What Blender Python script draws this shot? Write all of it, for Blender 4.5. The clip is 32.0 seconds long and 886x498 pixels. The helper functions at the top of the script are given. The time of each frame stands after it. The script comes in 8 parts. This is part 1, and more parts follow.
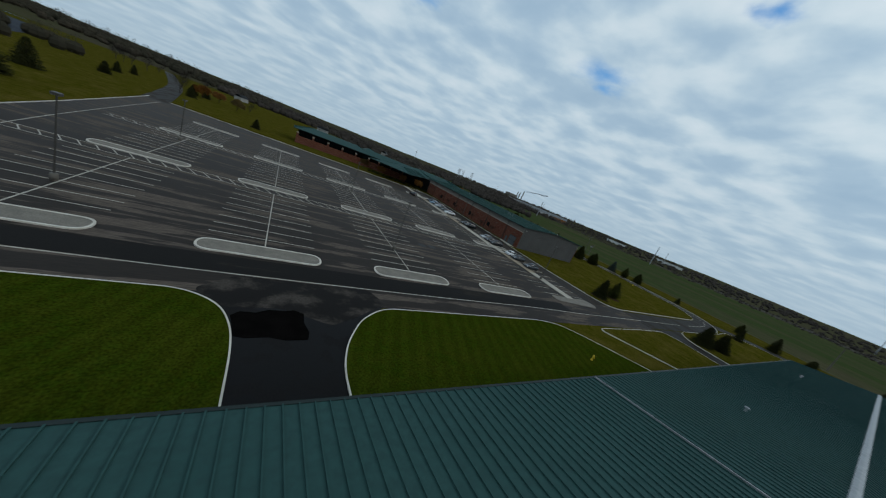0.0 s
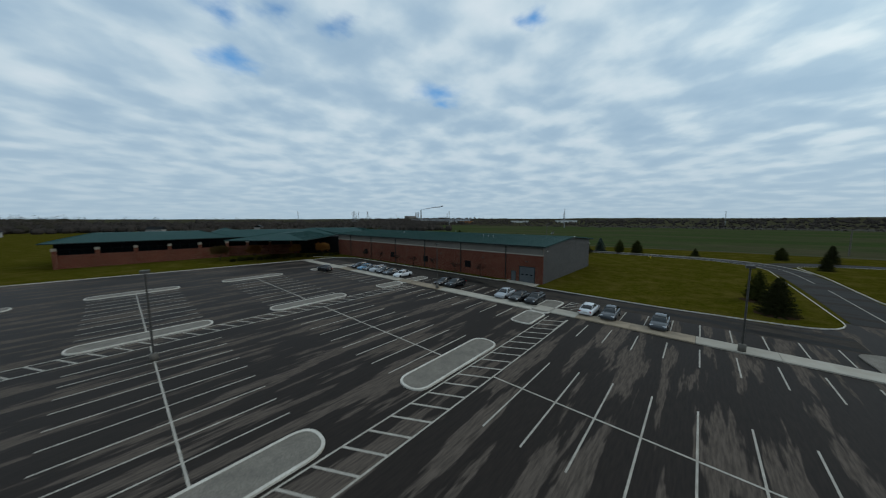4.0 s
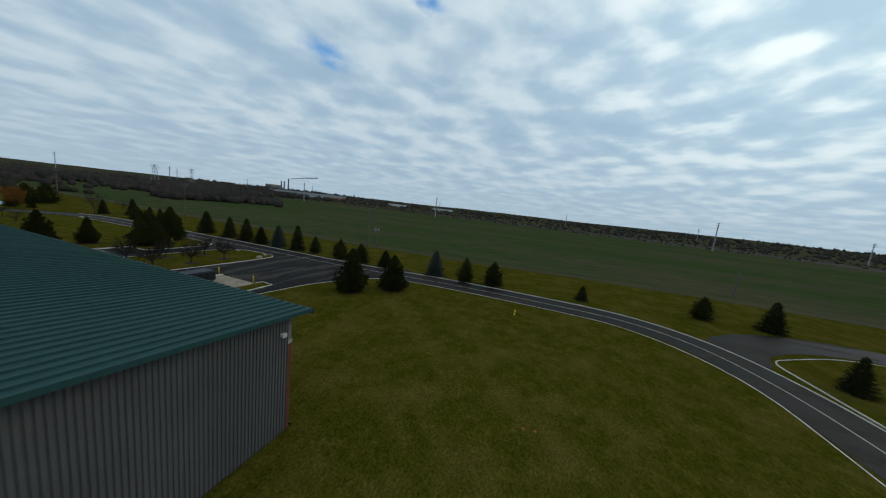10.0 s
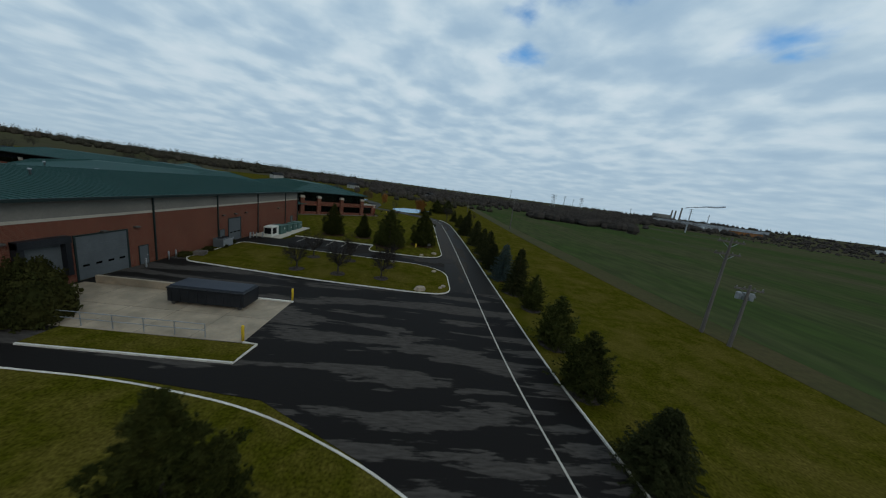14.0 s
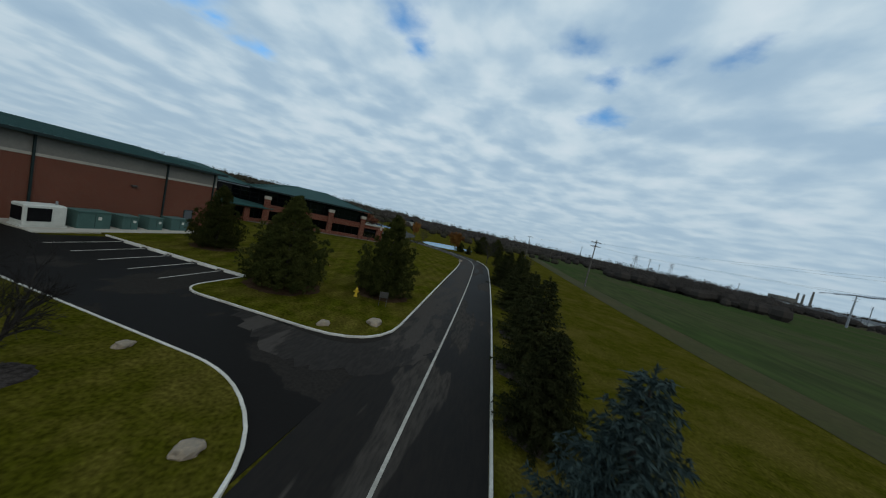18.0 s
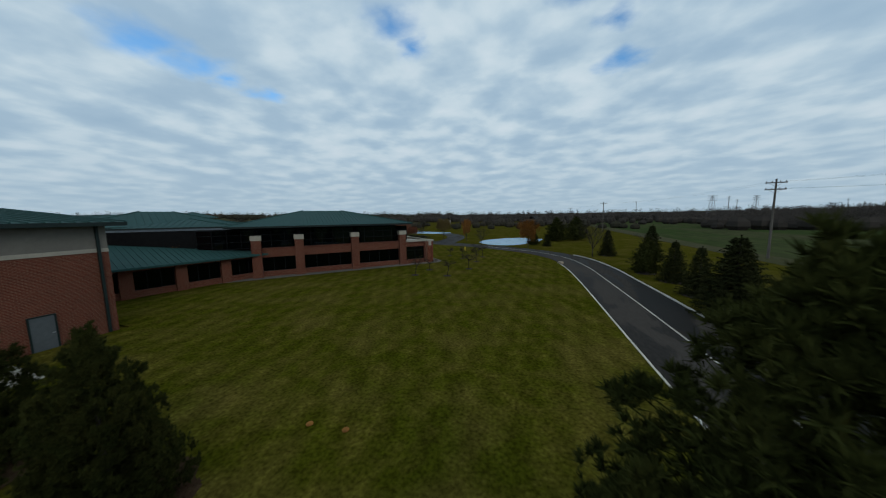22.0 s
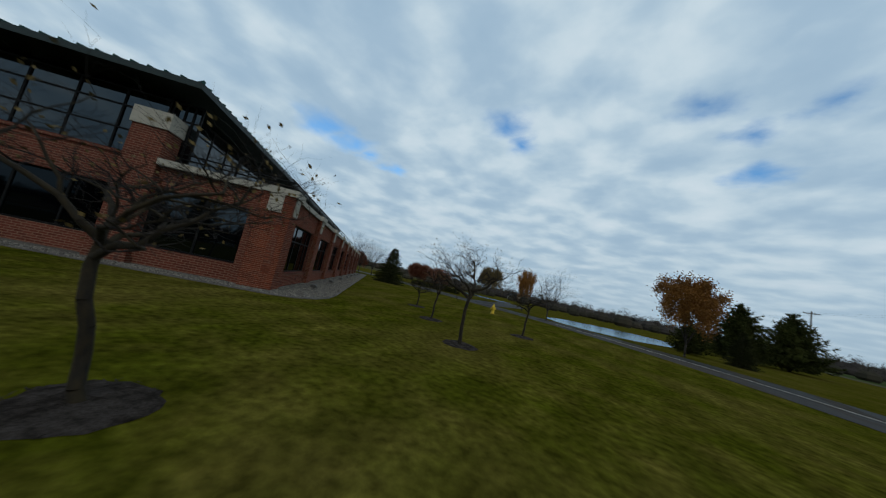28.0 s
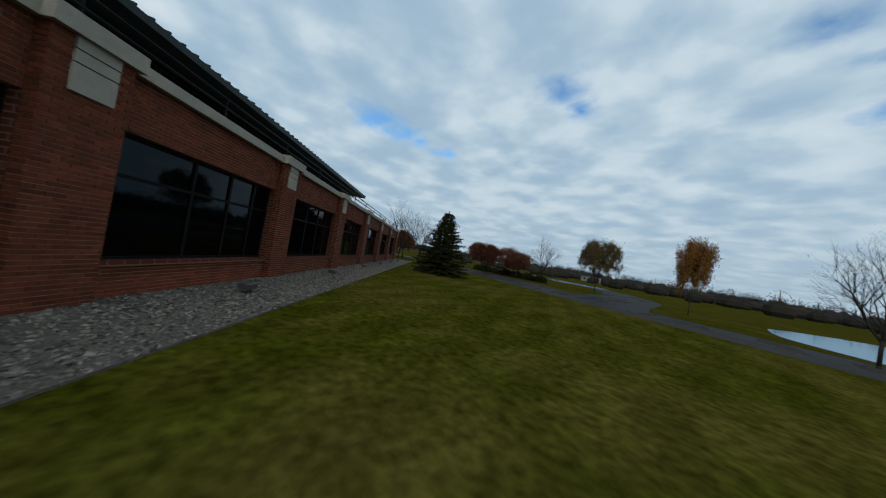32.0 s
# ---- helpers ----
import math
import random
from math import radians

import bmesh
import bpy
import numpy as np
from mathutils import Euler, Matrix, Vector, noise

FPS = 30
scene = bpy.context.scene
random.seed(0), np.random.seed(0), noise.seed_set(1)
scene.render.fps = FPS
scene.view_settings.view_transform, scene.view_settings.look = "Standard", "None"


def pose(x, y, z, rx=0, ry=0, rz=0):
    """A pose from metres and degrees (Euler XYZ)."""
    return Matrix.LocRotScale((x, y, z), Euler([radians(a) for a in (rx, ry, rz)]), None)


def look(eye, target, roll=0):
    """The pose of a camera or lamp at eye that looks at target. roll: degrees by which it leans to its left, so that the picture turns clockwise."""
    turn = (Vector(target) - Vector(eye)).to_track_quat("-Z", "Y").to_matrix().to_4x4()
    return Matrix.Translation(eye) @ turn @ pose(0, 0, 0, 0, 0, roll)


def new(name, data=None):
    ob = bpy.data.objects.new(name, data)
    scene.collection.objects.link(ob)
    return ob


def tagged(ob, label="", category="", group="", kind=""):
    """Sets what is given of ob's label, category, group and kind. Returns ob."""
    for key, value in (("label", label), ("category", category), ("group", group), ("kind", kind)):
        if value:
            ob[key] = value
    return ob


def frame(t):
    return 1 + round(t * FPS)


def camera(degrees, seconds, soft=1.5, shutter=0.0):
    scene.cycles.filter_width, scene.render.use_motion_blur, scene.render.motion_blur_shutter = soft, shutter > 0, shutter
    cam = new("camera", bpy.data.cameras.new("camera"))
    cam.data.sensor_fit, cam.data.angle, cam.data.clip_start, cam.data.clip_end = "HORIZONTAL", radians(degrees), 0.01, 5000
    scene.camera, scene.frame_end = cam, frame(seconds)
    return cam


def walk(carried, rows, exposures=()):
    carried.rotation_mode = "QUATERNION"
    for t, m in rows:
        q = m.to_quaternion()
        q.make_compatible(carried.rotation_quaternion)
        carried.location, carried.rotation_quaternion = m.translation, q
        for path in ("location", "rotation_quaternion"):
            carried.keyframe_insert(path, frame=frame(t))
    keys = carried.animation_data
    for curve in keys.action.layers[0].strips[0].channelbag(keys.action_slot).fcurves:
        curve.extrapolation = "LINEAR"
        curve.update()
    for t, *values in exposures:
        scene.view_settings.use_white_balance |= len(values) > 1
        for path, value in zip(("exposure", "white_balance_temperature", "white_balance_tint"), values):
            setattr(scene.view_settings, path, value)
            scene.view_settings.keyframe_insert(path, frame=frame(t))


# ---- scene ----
cam = camera(113.71, 32.0, soft=1.15, shutter=0.15)
PATH = [
    (0.0, pose(-73.08, -69.57, 15.14, 74.55, -21.46, -27.59)),
    (0.5, pose(-68.79, -65.12, 15.12, 73.01, -20.02, -15.33)),
    (1.0, pose(-65.23, -60.07, 14.59, 73.44, -17.60, -5.39)),
    (1.5, pose(-62.26, -54.64, 13.61, 76.13, -16.53, 1.65)),
    (2.0, pose(-60.65, -49.11, 12.40, 79.99, -15.78, 1.25)),
    (2.5, pose(-59.73, -41.59, 11.86, 82.57, -11.13, -6.25)),
    (3.0, pose(-58.77, -34.77, 12.06, 83.75, -6.84, -18.98)),
    (3.5, pose(-57.64, -28.55, 12.28, 84.44, -3.12, -34.40)),
    (4.0, pose(-55.38, -22.81, 12.93, 84.23, 0.08, -48.39)),
    (4.5, pose(-52.06, -17.49, 13.57, 84.45, 3.42, -61.58)),
    (6.5, pose(-30.28, -6.81, 15.36, 80.56, 8.45, -96.24)),
    (7.0, pose(-24.10, -7.07, 15.56, 79.51, 7.50, -98.99)),
    (7.5, pose(-17.80, -8.23, 15.36, 79.34, 5.97, -98.50)),
    (8.0, pose(-11.20, -9.74, 14.89, 80.09, 2.71, -95.77)),
    (8.5, pose(-3.69, -11.21, 14.73, 80.79, -1.45, -91.70)),
    (9.0, pose(3.87, -12.31, 14.59, 81.27, -3.49, -86.37)),
    (9.5, pose(10.94, -13.15, 14.41, 81.76, -4.89, -79.13)),
    (10.0, pose(18.68, -13.26, 14.72, 81.86, -6.29, -70.45)),
    (10.5, pose(26.41, -12.87, 14.96, 81.14, -7.22, -61.85)),
    (11.0, pose(33.63, -11.90, 14.74, 80.87, -7.93, -51.76)),
    (11.5, pose(39.08, -10.28, 14.40, 82.86, -10.94, -42.23)),
    (12.0, pose(45.04, -7.26, 13.82, 81.71, -9.78, -33.17)),
    (12.5, pose(50.65, -4.40, 13.77, 80.66, -10.02, -23.82)),
    (13.0, pose(55.23, -0.47, 13.46, 79.48, -9.60, -15.03)),
    (13.5, pose(59.67, 3.25, 13.17, 78.55, -8.59, -7.05)),
    (14.0, pose(62.33, 7.83, 12.47, 78.45, -7.49, -2.61)),
    (14.5, pose(64.14, 12.17, 11.77, 78.60, -6.99, -0.29)),
    (16.5, pose(69.73, 30.47, 9.71, 79.86, -11.18, 5.16)),
    (17.0, pose(70.70, 35.13, 8.91, 80.79, -11.69, 7.02)),
    (17.5, pose(71.07, 39.63, 8.23, 82.49, -11.64, 7.61)),
    (18.0, pose(71.17, 44.17, 7.67, 85.44, -12.92, 10.27)),
    (18.5, pose(71.17, 48.33, 7.26, 89.11, -18.68, 17.47)),
    (19.0, pose(70.90, 52.10, 7.01, 90.72, -23.77, 25.13)),
    (19.5, pose(70.35, 55.57, 7.00, 90.58, -25.83, 33.41)),
    (20.0, pose(69.20, 58.23, 6.79, 90.87, -23.81, 37.47)),
    (20.5, pose(66.77, 60.36, 6.92, 90.46, -17.28, 35.34)),
    (21.0, pose(63.90, 62.36, 6.94, 90.19, -8.83, 28.54)),
    (21.5, pose(61.54, 64.58, 7.42, 86.82, -3.05, 22.45)),
    (22.0, pose(59.59, 67.00, 7.81, 83.57, 0.76, 16.62)),
    (22.5, pose(58.03, 70.15, 7.86, 81.59, 2.09, 12.52)),
    (23.0, pose(57.61, 73.37, 7.67, 82.93, 0.92, 12.76)),
    (23.5, pose(58.16, 76.40, 6.83, 85.54, -1.82, 14.57)),
    (24.0, pose(58.72, 79.71, 5.95, 86.60, -3.90, 16.13)),
    (24.5, pose(59.09, 83.15, 5.10, 87.23, -4.79, 17.31)),
    (25.0, pose(59.06, 86.74, 4.48, 87.60, -5.28, 18.44)),
    (25.5, pose(59.10, 90.44, 3.89, 88.62, -3.79, 19.39)),
    (27.5, pose(55.78, 104.56, 2.09, 95.28, -5.35, 23.23)),
    (28.0, pose(54.82, 107.49, 1.73, 96.76, -12.08, 31.90)),
    (28.5, pose(53.30, 109.76, 1.68, 95.07, -15.08, 40.52)),
    (29.0, pose(51.47, 111.58, 1.34, 96.19, -10.28, 42.24)),
    (29.5, pose(49.35, 112.74, 1.25, 97.47, -2.25, 35.88)),
    (30.0, pose(47.66, 114.64, 1.34, 94.95, 2.43, 37.15)),
    (30.5, pose(46.09, 116.39, 1.47, 93.20, 5.25, 35.61)),
    (31.0, pose(44.62, 118.07, 1.51, 92.08, 1.43, 35.43)),
    (31.5, pose(43.73, 119.99, 1.45, 91.85, -4.47, 39.81)),
    (32.0, pose(42.12, 122.09, 1.71, 91.25, -9.39, 43.39)),
]
walk(cam, PATH)

# ---- world, sun ----
world = bpy.data.worlds.new("overcast_sky")
scene.world = world
world.use_nodes = True


def sky_nodes(w):
    """A broken stratocumulus layer seen in perspective, with blue gaps, haze towards the horizon and a brighter part before the sun."""
    nt = w.node_tree
    nt.nodes.clear()
    N, L = nt.nodes.new, nt.links.new
    out = N("ShaderNodeOutputWorld")
    tc = N("ShaderNodeTexCoord")
    sep = N("ShaderNodeSeparateXYZ")
    L(tc.outputs["Generated"], sep.inputs[0])

    def m(op, a, b=None, c=None):
        n = N("ShaderNodeMath")
        n.operation = op
        for k, v in enumerate((a, b, c)):
            if v is None:
                continue
            if isinstance(v, (int, float)):
                n.inputs[k].default_value = v
            else:
                L(v, n.inputs[k])
        return n.outputs[0]

    def vec(op, a, b=None, c=None):
        n = N("ShaderNodeVectorMath")
        n.operation = op
        for k, v in enumerate((a, b, c)):
            if v is None:
                continue
            if isinstance(v, tuple):
                n.inputs[k].default_value = v
            else:
                L(v, n.inputs[k])
        return n.outputs["Value"] if op in ("DISTANCE", "DOT_PRODUCT") else n.outputs[0]

    def noise_of(v, scale, detail, rough=0.5, out_name="Fac"):
        n = N("ShaderNodeTexNoise")
        n.inputs["Scale"].default_value = scale
        n.inputs["Detail"].default_value = detail
        n.inputs["Roughness"].default_value = rough
        L(v, n.inputs["Vector"])
        return n.outputs[out_name]

    def smooth(v, lo, hi, to0=0.0, to1=1.0):
        n = N("ShaderNodeMapRange")
        n.interpolation_type = "SMOOTHSTEP"
        for k, q in (("From Min", lo), ("From Max", hi), ("To Min", to0), ("To Max", to1)):
            n.inputs[k].default_value = q
        L(v, n.inputs["Value"])
        return n.outputs["Result"]

    # the cloud layer as a plane overhead
    up = m("MAXIMUM", sep.outputs[2], 0.0)
    den = m("ADD", up, 0.13)
    com = N("ShaderNodeCombineXYZ")
    L(m("DIVIDE", sep.outputs[0], den), com.inputs[0])
    L(m("DIVIDE", sep.outputs[1], den), com.inputs[1])
    plane = com.outputs[0]
    warp = noise_of(plane, 1.6, 2, 0.5, "Color")
    bent_plane = vec("MULTIPLY_ADD", warp, (0.14, 0.14, 0.0), plane)
    sunward = vec("ADD", bent_plane, (0.06, -0.052, 0.0))
    big = noise_of(plane, 0.62, 3, 0.5)
    puff, puff_sun = noise_of(bent_plane, 3.5, 7, 0.46), noise_of(sunward, 3.5, 7, 0.46)
    thick = m("ADD", m("MULTIPLY", puff, 0.66), m("MULTIPLY", big, 0.34))
    # the flank of each cloud towards the sun is the brighter one
    cells = N("ShaderNodeTexVoronoi")
    cells.feature = "SMOOTH_F1"
    cells.inputs["Scale"].default_value = 4.0
    cells.inputs["Smoothness"].default_value = 0.7
    L(vec("MULTIPLY_ADD", noise_of(plane, 4.5, 3, 0.5, "Color"), (0.22, 0.22, 0.0), plane), cells.inputs["Vector"])
    shade = m("ADD", m("ADD", thick, m("MULTIPLY", m("SUBTRACT", puff_sun, puff), 0.55)), m("MULTIPLY", m("SUBTRACT", cells.outputs["Distance"], 0.42), 0.16))
    # thin cloud lets more light through before the sun, thick cloud less
    glow = m("POWER", m("MAXIMUM", vec("DOT_PRODUCT", tc.outputs["Generated"], (0.63, -0.56, 0.54)), 0.0), 6.0)
    shade = m("ADD", 0.5, m("MULTIPLY", m("SUBTRACT", shade, 0.5), m("ADD", 1.0, m("MULTIPLY", glow, 1.1))))
    ramp = N("ShaderNodeValToRGB")
    els = ramp.color_ramp.elements
    els[0].position, els[0].color = 0.35, (0.70, 0.81, 0.885, 1)
    els[1].position, els[1].color = 0.72, (0.335, 0.49, 0.645, 1)
    for p, c in ((0.445, (0.605, 0.74, 0.83, 1)), (0.51, (0.49, 0.64, 0.76, 1)), (0.585, (0.395, 0.55, 0.695, 1))):
        e = els.new(p)
        e.color = c
    L(shade, ramp.inputs[0])
    # the brighter part of the cloud before the hidden sun
    sc = N("ShaderNodeVectorMath")
    sc.operation = "SCALE"
    L(ramp.outputs[0], sc.inputs[0])
    L(m("ADD", 0.90, m("MULTIPLY", glow, 0.50)), sc.inputs["Scale"])
    tone = N("ShaderNodeCombineXYZ")
    L(m("ADD", 1.0, m("MULTIPLY", glow, 0.05)), tone.inputs[0])
    tone.inputs[1].default_value = 1.0
    L(m("SUBTRACT", 1.0, m("MULTIPLY", glow, 0.10)), tone.inputs[2])
    warm = vec("MULTIPLY", sc.outputs[0], tone.outputs[0])
    # haze towards the horizon
    hz = m("POWER", m("SUBTRACT", 1.0, m("MINIMUM", up, 1.0)), 5.6)
    mixh = N("ShaderNodeMix")
    mixh.data_type = "RGBA"
    mixh.inputs["B"].default_value = (0.375, 0.495, 0.59, 1)
    L(m("MULTIPLY", hz, 0.88), mixh.inputs["Factor"])
    L(warm, mixh.inputs["A"])
    cloud = N("ShaderNodeBackground")
    L(mixh.outputs["Result"], cloud.inputs["Color"])
    sky = N("ShaderNodeTexSky")
    sky.sky_type = "NISHITA"
    sky.sun_disc = False
    sky.sun_elevation = radians(32)
    sky.sun_rotation = radians(137)
    clear = N("ShaderNodeBackground")
    clear.inputs["Strength"].default_value = 0.15
    L(vec("MULTIPLY", sky.outputs[0], (0.60, 1.0, 1.22)), clear.inputs["Color"])
    # gaps in the layer: x, y on the plane and reach
    edge = vec("MULTIPLY_ADD", noise_of(plane, 5.0, 5, 0.55, "Color"), (0.26, 0.26, 0.0), plane)
    reach = None
    for gx, gy, gr in ((1.32, 1.21, 0.17), (1.48, 1.25, 0.12), (0.67, 1.19, 0.11), (0.49, 1.28, 0.11), (0.44, 1.71, 0.13), (0.16, 1.20, 0.12), (0.30, 1.42, 0.11), (-0.57, 1.16, 0.16), (-0.54, 1.33, 0.11),
                       (-1.53, 0.91, 0.22), (-1.55, 1.07, 0.19), (-1.53, 1.22, 0.12), (-1.47, 1.40, 0.14), (1.16, 0.56, 0.08)):
        d = m("SUBTRACT", 1.0, m("DIVIDE", vec("DISTANCE", edge, (gx + 0.13, gy + 0.13, 0.0)), gr))
        reach = d if reach is None else m("MAXIMUM", reach, d)
    hole = smooth(m("ADD", reach, m("MULTIPLY", m("SUBTRACT", 0.5, puff), 2.0)), 0.0, 1.3)
    mix = N("ShaderNodeMixShader")
    L(hole, mix.inputs[0])
    L(cloud.outputs[0], mix.inputs[1])
    L(clear.outputs[0], mix.inputs[2])
    L(mix.outputs[0], out.inputs["Surface"])


sky_nodes(world)
sun = new("sun", bpy.data.lights.new("sun", "SUN"))
sun.data.energy, sun.data.angle, sun.data.color = 0.5, radians(20), (1.0, 0.95, 0.88)
sun.matrix_world = look((58, -62, 53), (0, 0, 0))
scene.view_settings.exposure = 0.0

# ---- materials ----
def material(name, col, col2=None, s1=0.4, s2=9.0, rough=0.8, rough2=None, bump=0.2, metal=0.0, col3=None, stretch=(1, 1, 1),
             lo=0.38, hi=0.62, spec=0.2, world_space=False, vary=0.0, dist=0.02, detail=7):
    """A surface with variation at two scales, s1 and s2 (cycles a metre), grain bump, and optionally a random shift between objects."""
    mt = bpy.data.materials.new(name)
    mt.use_nodes = True
    nt = mt.node_tree
    N, L = nt.nodes.new, nt.links.new
    bs = nt.nodes["Principled BSDF"]
    if world_space:
        src = N("ShaderNodeNewGeometry").outputs["Position"]
    else:
        src = N("ShaderNodeTexCoord").outputs["Object"]
    mp = N("ShaderNodeMapping")
    mp.inputs["Scale"].default_value = stretch
    L(src, mp.inputs[0])
    n1, n2 = N("ShaderNodeTexNoise"), N("ShaderNodeTexNoise")
    for n, s, d in ((n1, s1, detail), (n2, s2, 4)):
        n.inputs["Scale"].default_value = s
        n.inputs["Detail"].default_value = d
        n.inputs["Roughness"].default_value = 0.6
        L(mp.outputs[0], n.inputs["Vector"])
    rg = N("ShaderNodeMapRange")
    rg.inputs["From Min"].default_value, rg.inputs["From Max"].default_value = lo, hi
    L(n1.outputs["Fac"], rg.inputs["Value"])
    mx = N("ShaderNodeMix")
    mx.data_type = "RGBA"
    mx.inputs["A"].default_value = (*col, 1)
    mx.inputs["B"].default_value = (*(col2 or col), 1)
    L(rg.outputs["Result"], mx.inputs["Factor"])
    last = mx.outputs["Result"]
    mx2 = N("ShaderNodeMix")
    mx2.data_type = "RGBA"
    r2 = N("ShaderNodeMapRange")
    r2.inputs["From Min"].default_value, r2.inputs["From Max"].default_value = 0.35, 0.7
    r2.inputs["To Max"].default_value = 0.6
    L(n2.outputs["Fac"], r2.inputs["Value"])
    L(r2.outputs["Result"], mx2.inputs["Factor"])
    L(last, mx2.inputs["A"])
    c3 = col3 or tuple(0.72 * v for v in col)
    mx2.inputs["B"].default_value = (*c3, 1)
    last = mx2.outputs["Result"]
    if vary:
        oi = N("ShaderNodeObjectInfo")
        hv = N("ShaderNodeHueSaturation")
        v = N("ShaderNodeMapRange")
        v.inputs["To Min"].default_value, v.inputs["To Max"].default_value = 1 - vary, 1 + vary
        L(oi.outputs["Random"], v.inputs["Value"])
        L(v.outputs["Result"], hv.inputs["Value"])
        L(last, hv.inputs["Color"])
        last = hv.outputs["Color"]
    L(last, bs.inputs["Base Color"])
    rr = N("ShaderNodeMapRange")
    rr.inputs["To Min"].default_value, rr.inputs["To Max"].default_value = rough, rough if rough2 is None else rough2
    L(rg.outputs["Result"], rr.inputs["Value"])
    L(rr.outputs["Result"], bs.inputs["Roughness"])
    bs.inputs["Metallic"].default_value = metal
    bs.inputs["Specular IOR Level"].default_value = spec
    if bump:
        bp = N("ShaderNodeBump")
        bp.inputs["Strength"].default_value = bump
        bp.inputs["Distance"].default_value = dist
        L(n2.outputs["Fac"], bp.inputs["Height"])
        L(bp.outputs["Normal"], bs.inputs["Normal"])
    return mt


def grass_material(name, stripes, green, straw=(0.088, 0.066, 0.016), dry=(0.088, 0.070, 0.013)):
    """Mown grass: blade grain, yellowed patches and, where stripes is set, the bands that a mower leaves, in two directions."""
    mt = material(name, green, dry, s1=0.75, s2=3.2, rough=1.0, bump=0.7, col3=(0.024, 0.024, 0.0018), world_space=True, dist=0.10, spec=0.0, lo=0.42, hi=0.72)
    nt = mt.node_tree
    N, L = nt.nodes.new, nt.links.new
    bs = nt.nodes["Principled BSDF"]
    src = bs.inputs["Base Color"].links[0].from_socket
    geo = N("ShaderNodeNewGeometry").outputs["Position"]
    fine = N("ShaderNodeTexNoise")
    fine.inputs["Scale"].default_value = 7
    fine.inputs["Detail"].default_value = 5
    L(geo, fine.inputs["Vector"])
    val = N("ShaderNodeMapRange")
    val.inputs["From Min"].default_value, val.inputs["From Max"].default_value = 0.3, 0.7
    val.inputs["To Min"].default_value, val.inputs["To Max"].default_value = 0.58, 1.42
    L(fine.outputs["Fac"], val.inputs["Value"])
    last = val.outputs["Result"]
    for ang in stripes:
        mp = N("ShaderNodeMapping")
        mp.inputs["Rotation"].default_value = (0, 0, radians(ang))
        L(geo, mp.inputs[0])
        wv = N("ShaderNodeTexWave")
        wv.inputs["Scale"].default_value = 0.21
        wv.inputs["Distortion"].default_value = 0.9
        wv.inputs["Detail"].default_value = 2.0
        wv.inputs["Detail Scale"].default_value = 0.6
        L(mp.outputs[0], wv.inputs["Vector"])
        r = N("ShaderNodeMapRange")
        r.inputs["From Min"].default_value, r.inputs["From Max"].default_value = 0.3, 0.7
        r.inputs["To Min"].default_value, r.inputs["To Max"].default_value = 0.92, 1.08
        L(wv.outputs["Fac"], r.inputs["Value"])
        mu = N("ShaderNodeMath")
        mu.operation = "MULTIPLY"
        L(last, mu.inputs[0])
        L(r.outputs["Result"], mu.inputs[1])
        last = mu.outputs[0]
    # large straw-brown worn areas
    big = N("ShaderNodeTexNoise")
    big.inputs["Scale"].default_value = 0.23
    big.inputs["Detail"].default_value = 5
    L(geo, big.inputs["Vector"])
    br = N("ShaderNodeMapRange")
    br.inputs["From Min"].default_value, br.inputs["From Max"].default_value = 0.46, 0.68
    br.inputs["To Max"].default_value = 0.62
    L(big.outputs["Fac"], br.inputs["Value"])
    mb = N("ShaderNodeMix")
    mb.data_type = "RGBA"
    L(br.outputs["Result"], mb.inputs["Factor"])
    L(src, mb.inputs["A"])
    mb.inputs["B"].default_value = (*straw, 1)
    hs = N("ShaderNodeHueSaturation")
    L(last, hs.inputs["Value"])
    L(mb.outputs["Result"], hs.inputs["Color"])
    L(hs.outputs["Color"], bs.inputs["Base Color"])
    return mt


GRASS = grass_material("grass", (), (0.046, 0.044, 0.0039))
LAWN = grass_material("striped_lawn", (-24, 4), (0.046, 0.048, 0.0040))
GREENLAWN = grass_material("bright_lawn", (20,), (0.021, 0.036, 0.0026), (0.033, 0.038, 0.004), (0.030, 0.040, 0.004))
FIELD = material("crop_field", (0.041, 0.060, 0.019), (0.071, 0.064, 0.035), s1=0.025, s2=0.45, rough=1, bump=0.3, col3=(0.022, 0.024, 0.014), stretch=(1, 0.25, 1), world_space=True, spec=0.0, lo=0.45, hi=0.65)
VERGE = material("rough_verge", (0.060, 0.050, 0.020), (0.042, 0.044, 0.014), s1=0.08, s2=1.4, rough=1, bump=0.5, col3=(0.03, 0.027, 0.012), world_space=True, spec=0.05)
VERGE_BARE = material("bare_soil", (0.034, 0.030, 0.022), (0.022, 0.020, 0.015), s1=1.2, s2=9, rough=1, bump=0.6, world_space=True, spec=0.03)
SCRUB = material("far_scrub", (0.052, 0.043, 0.033), (0.036, 0.033, 0.024), s1=0.02, s2=0.25, rough=1, bump=0.2, col3=(0.028, 0.026, 0.021), stretch=(1, 0.3, 1), world_space=True, spec=0.03)
ASPHALT = material("asphalt", (0.0285, 0.0225, 0.0188), (0.110, 0.088, 0.072), s1=0.55, s2=7.0, rough=0.6, rough2=0.95, bump=0.35, col3=(0.0145, 0.0125, 0.0113), stretch=(0.12, 1, 1), lo=0.515, hi=0.545, world_space=True, spec=0.05, detail=4.5)
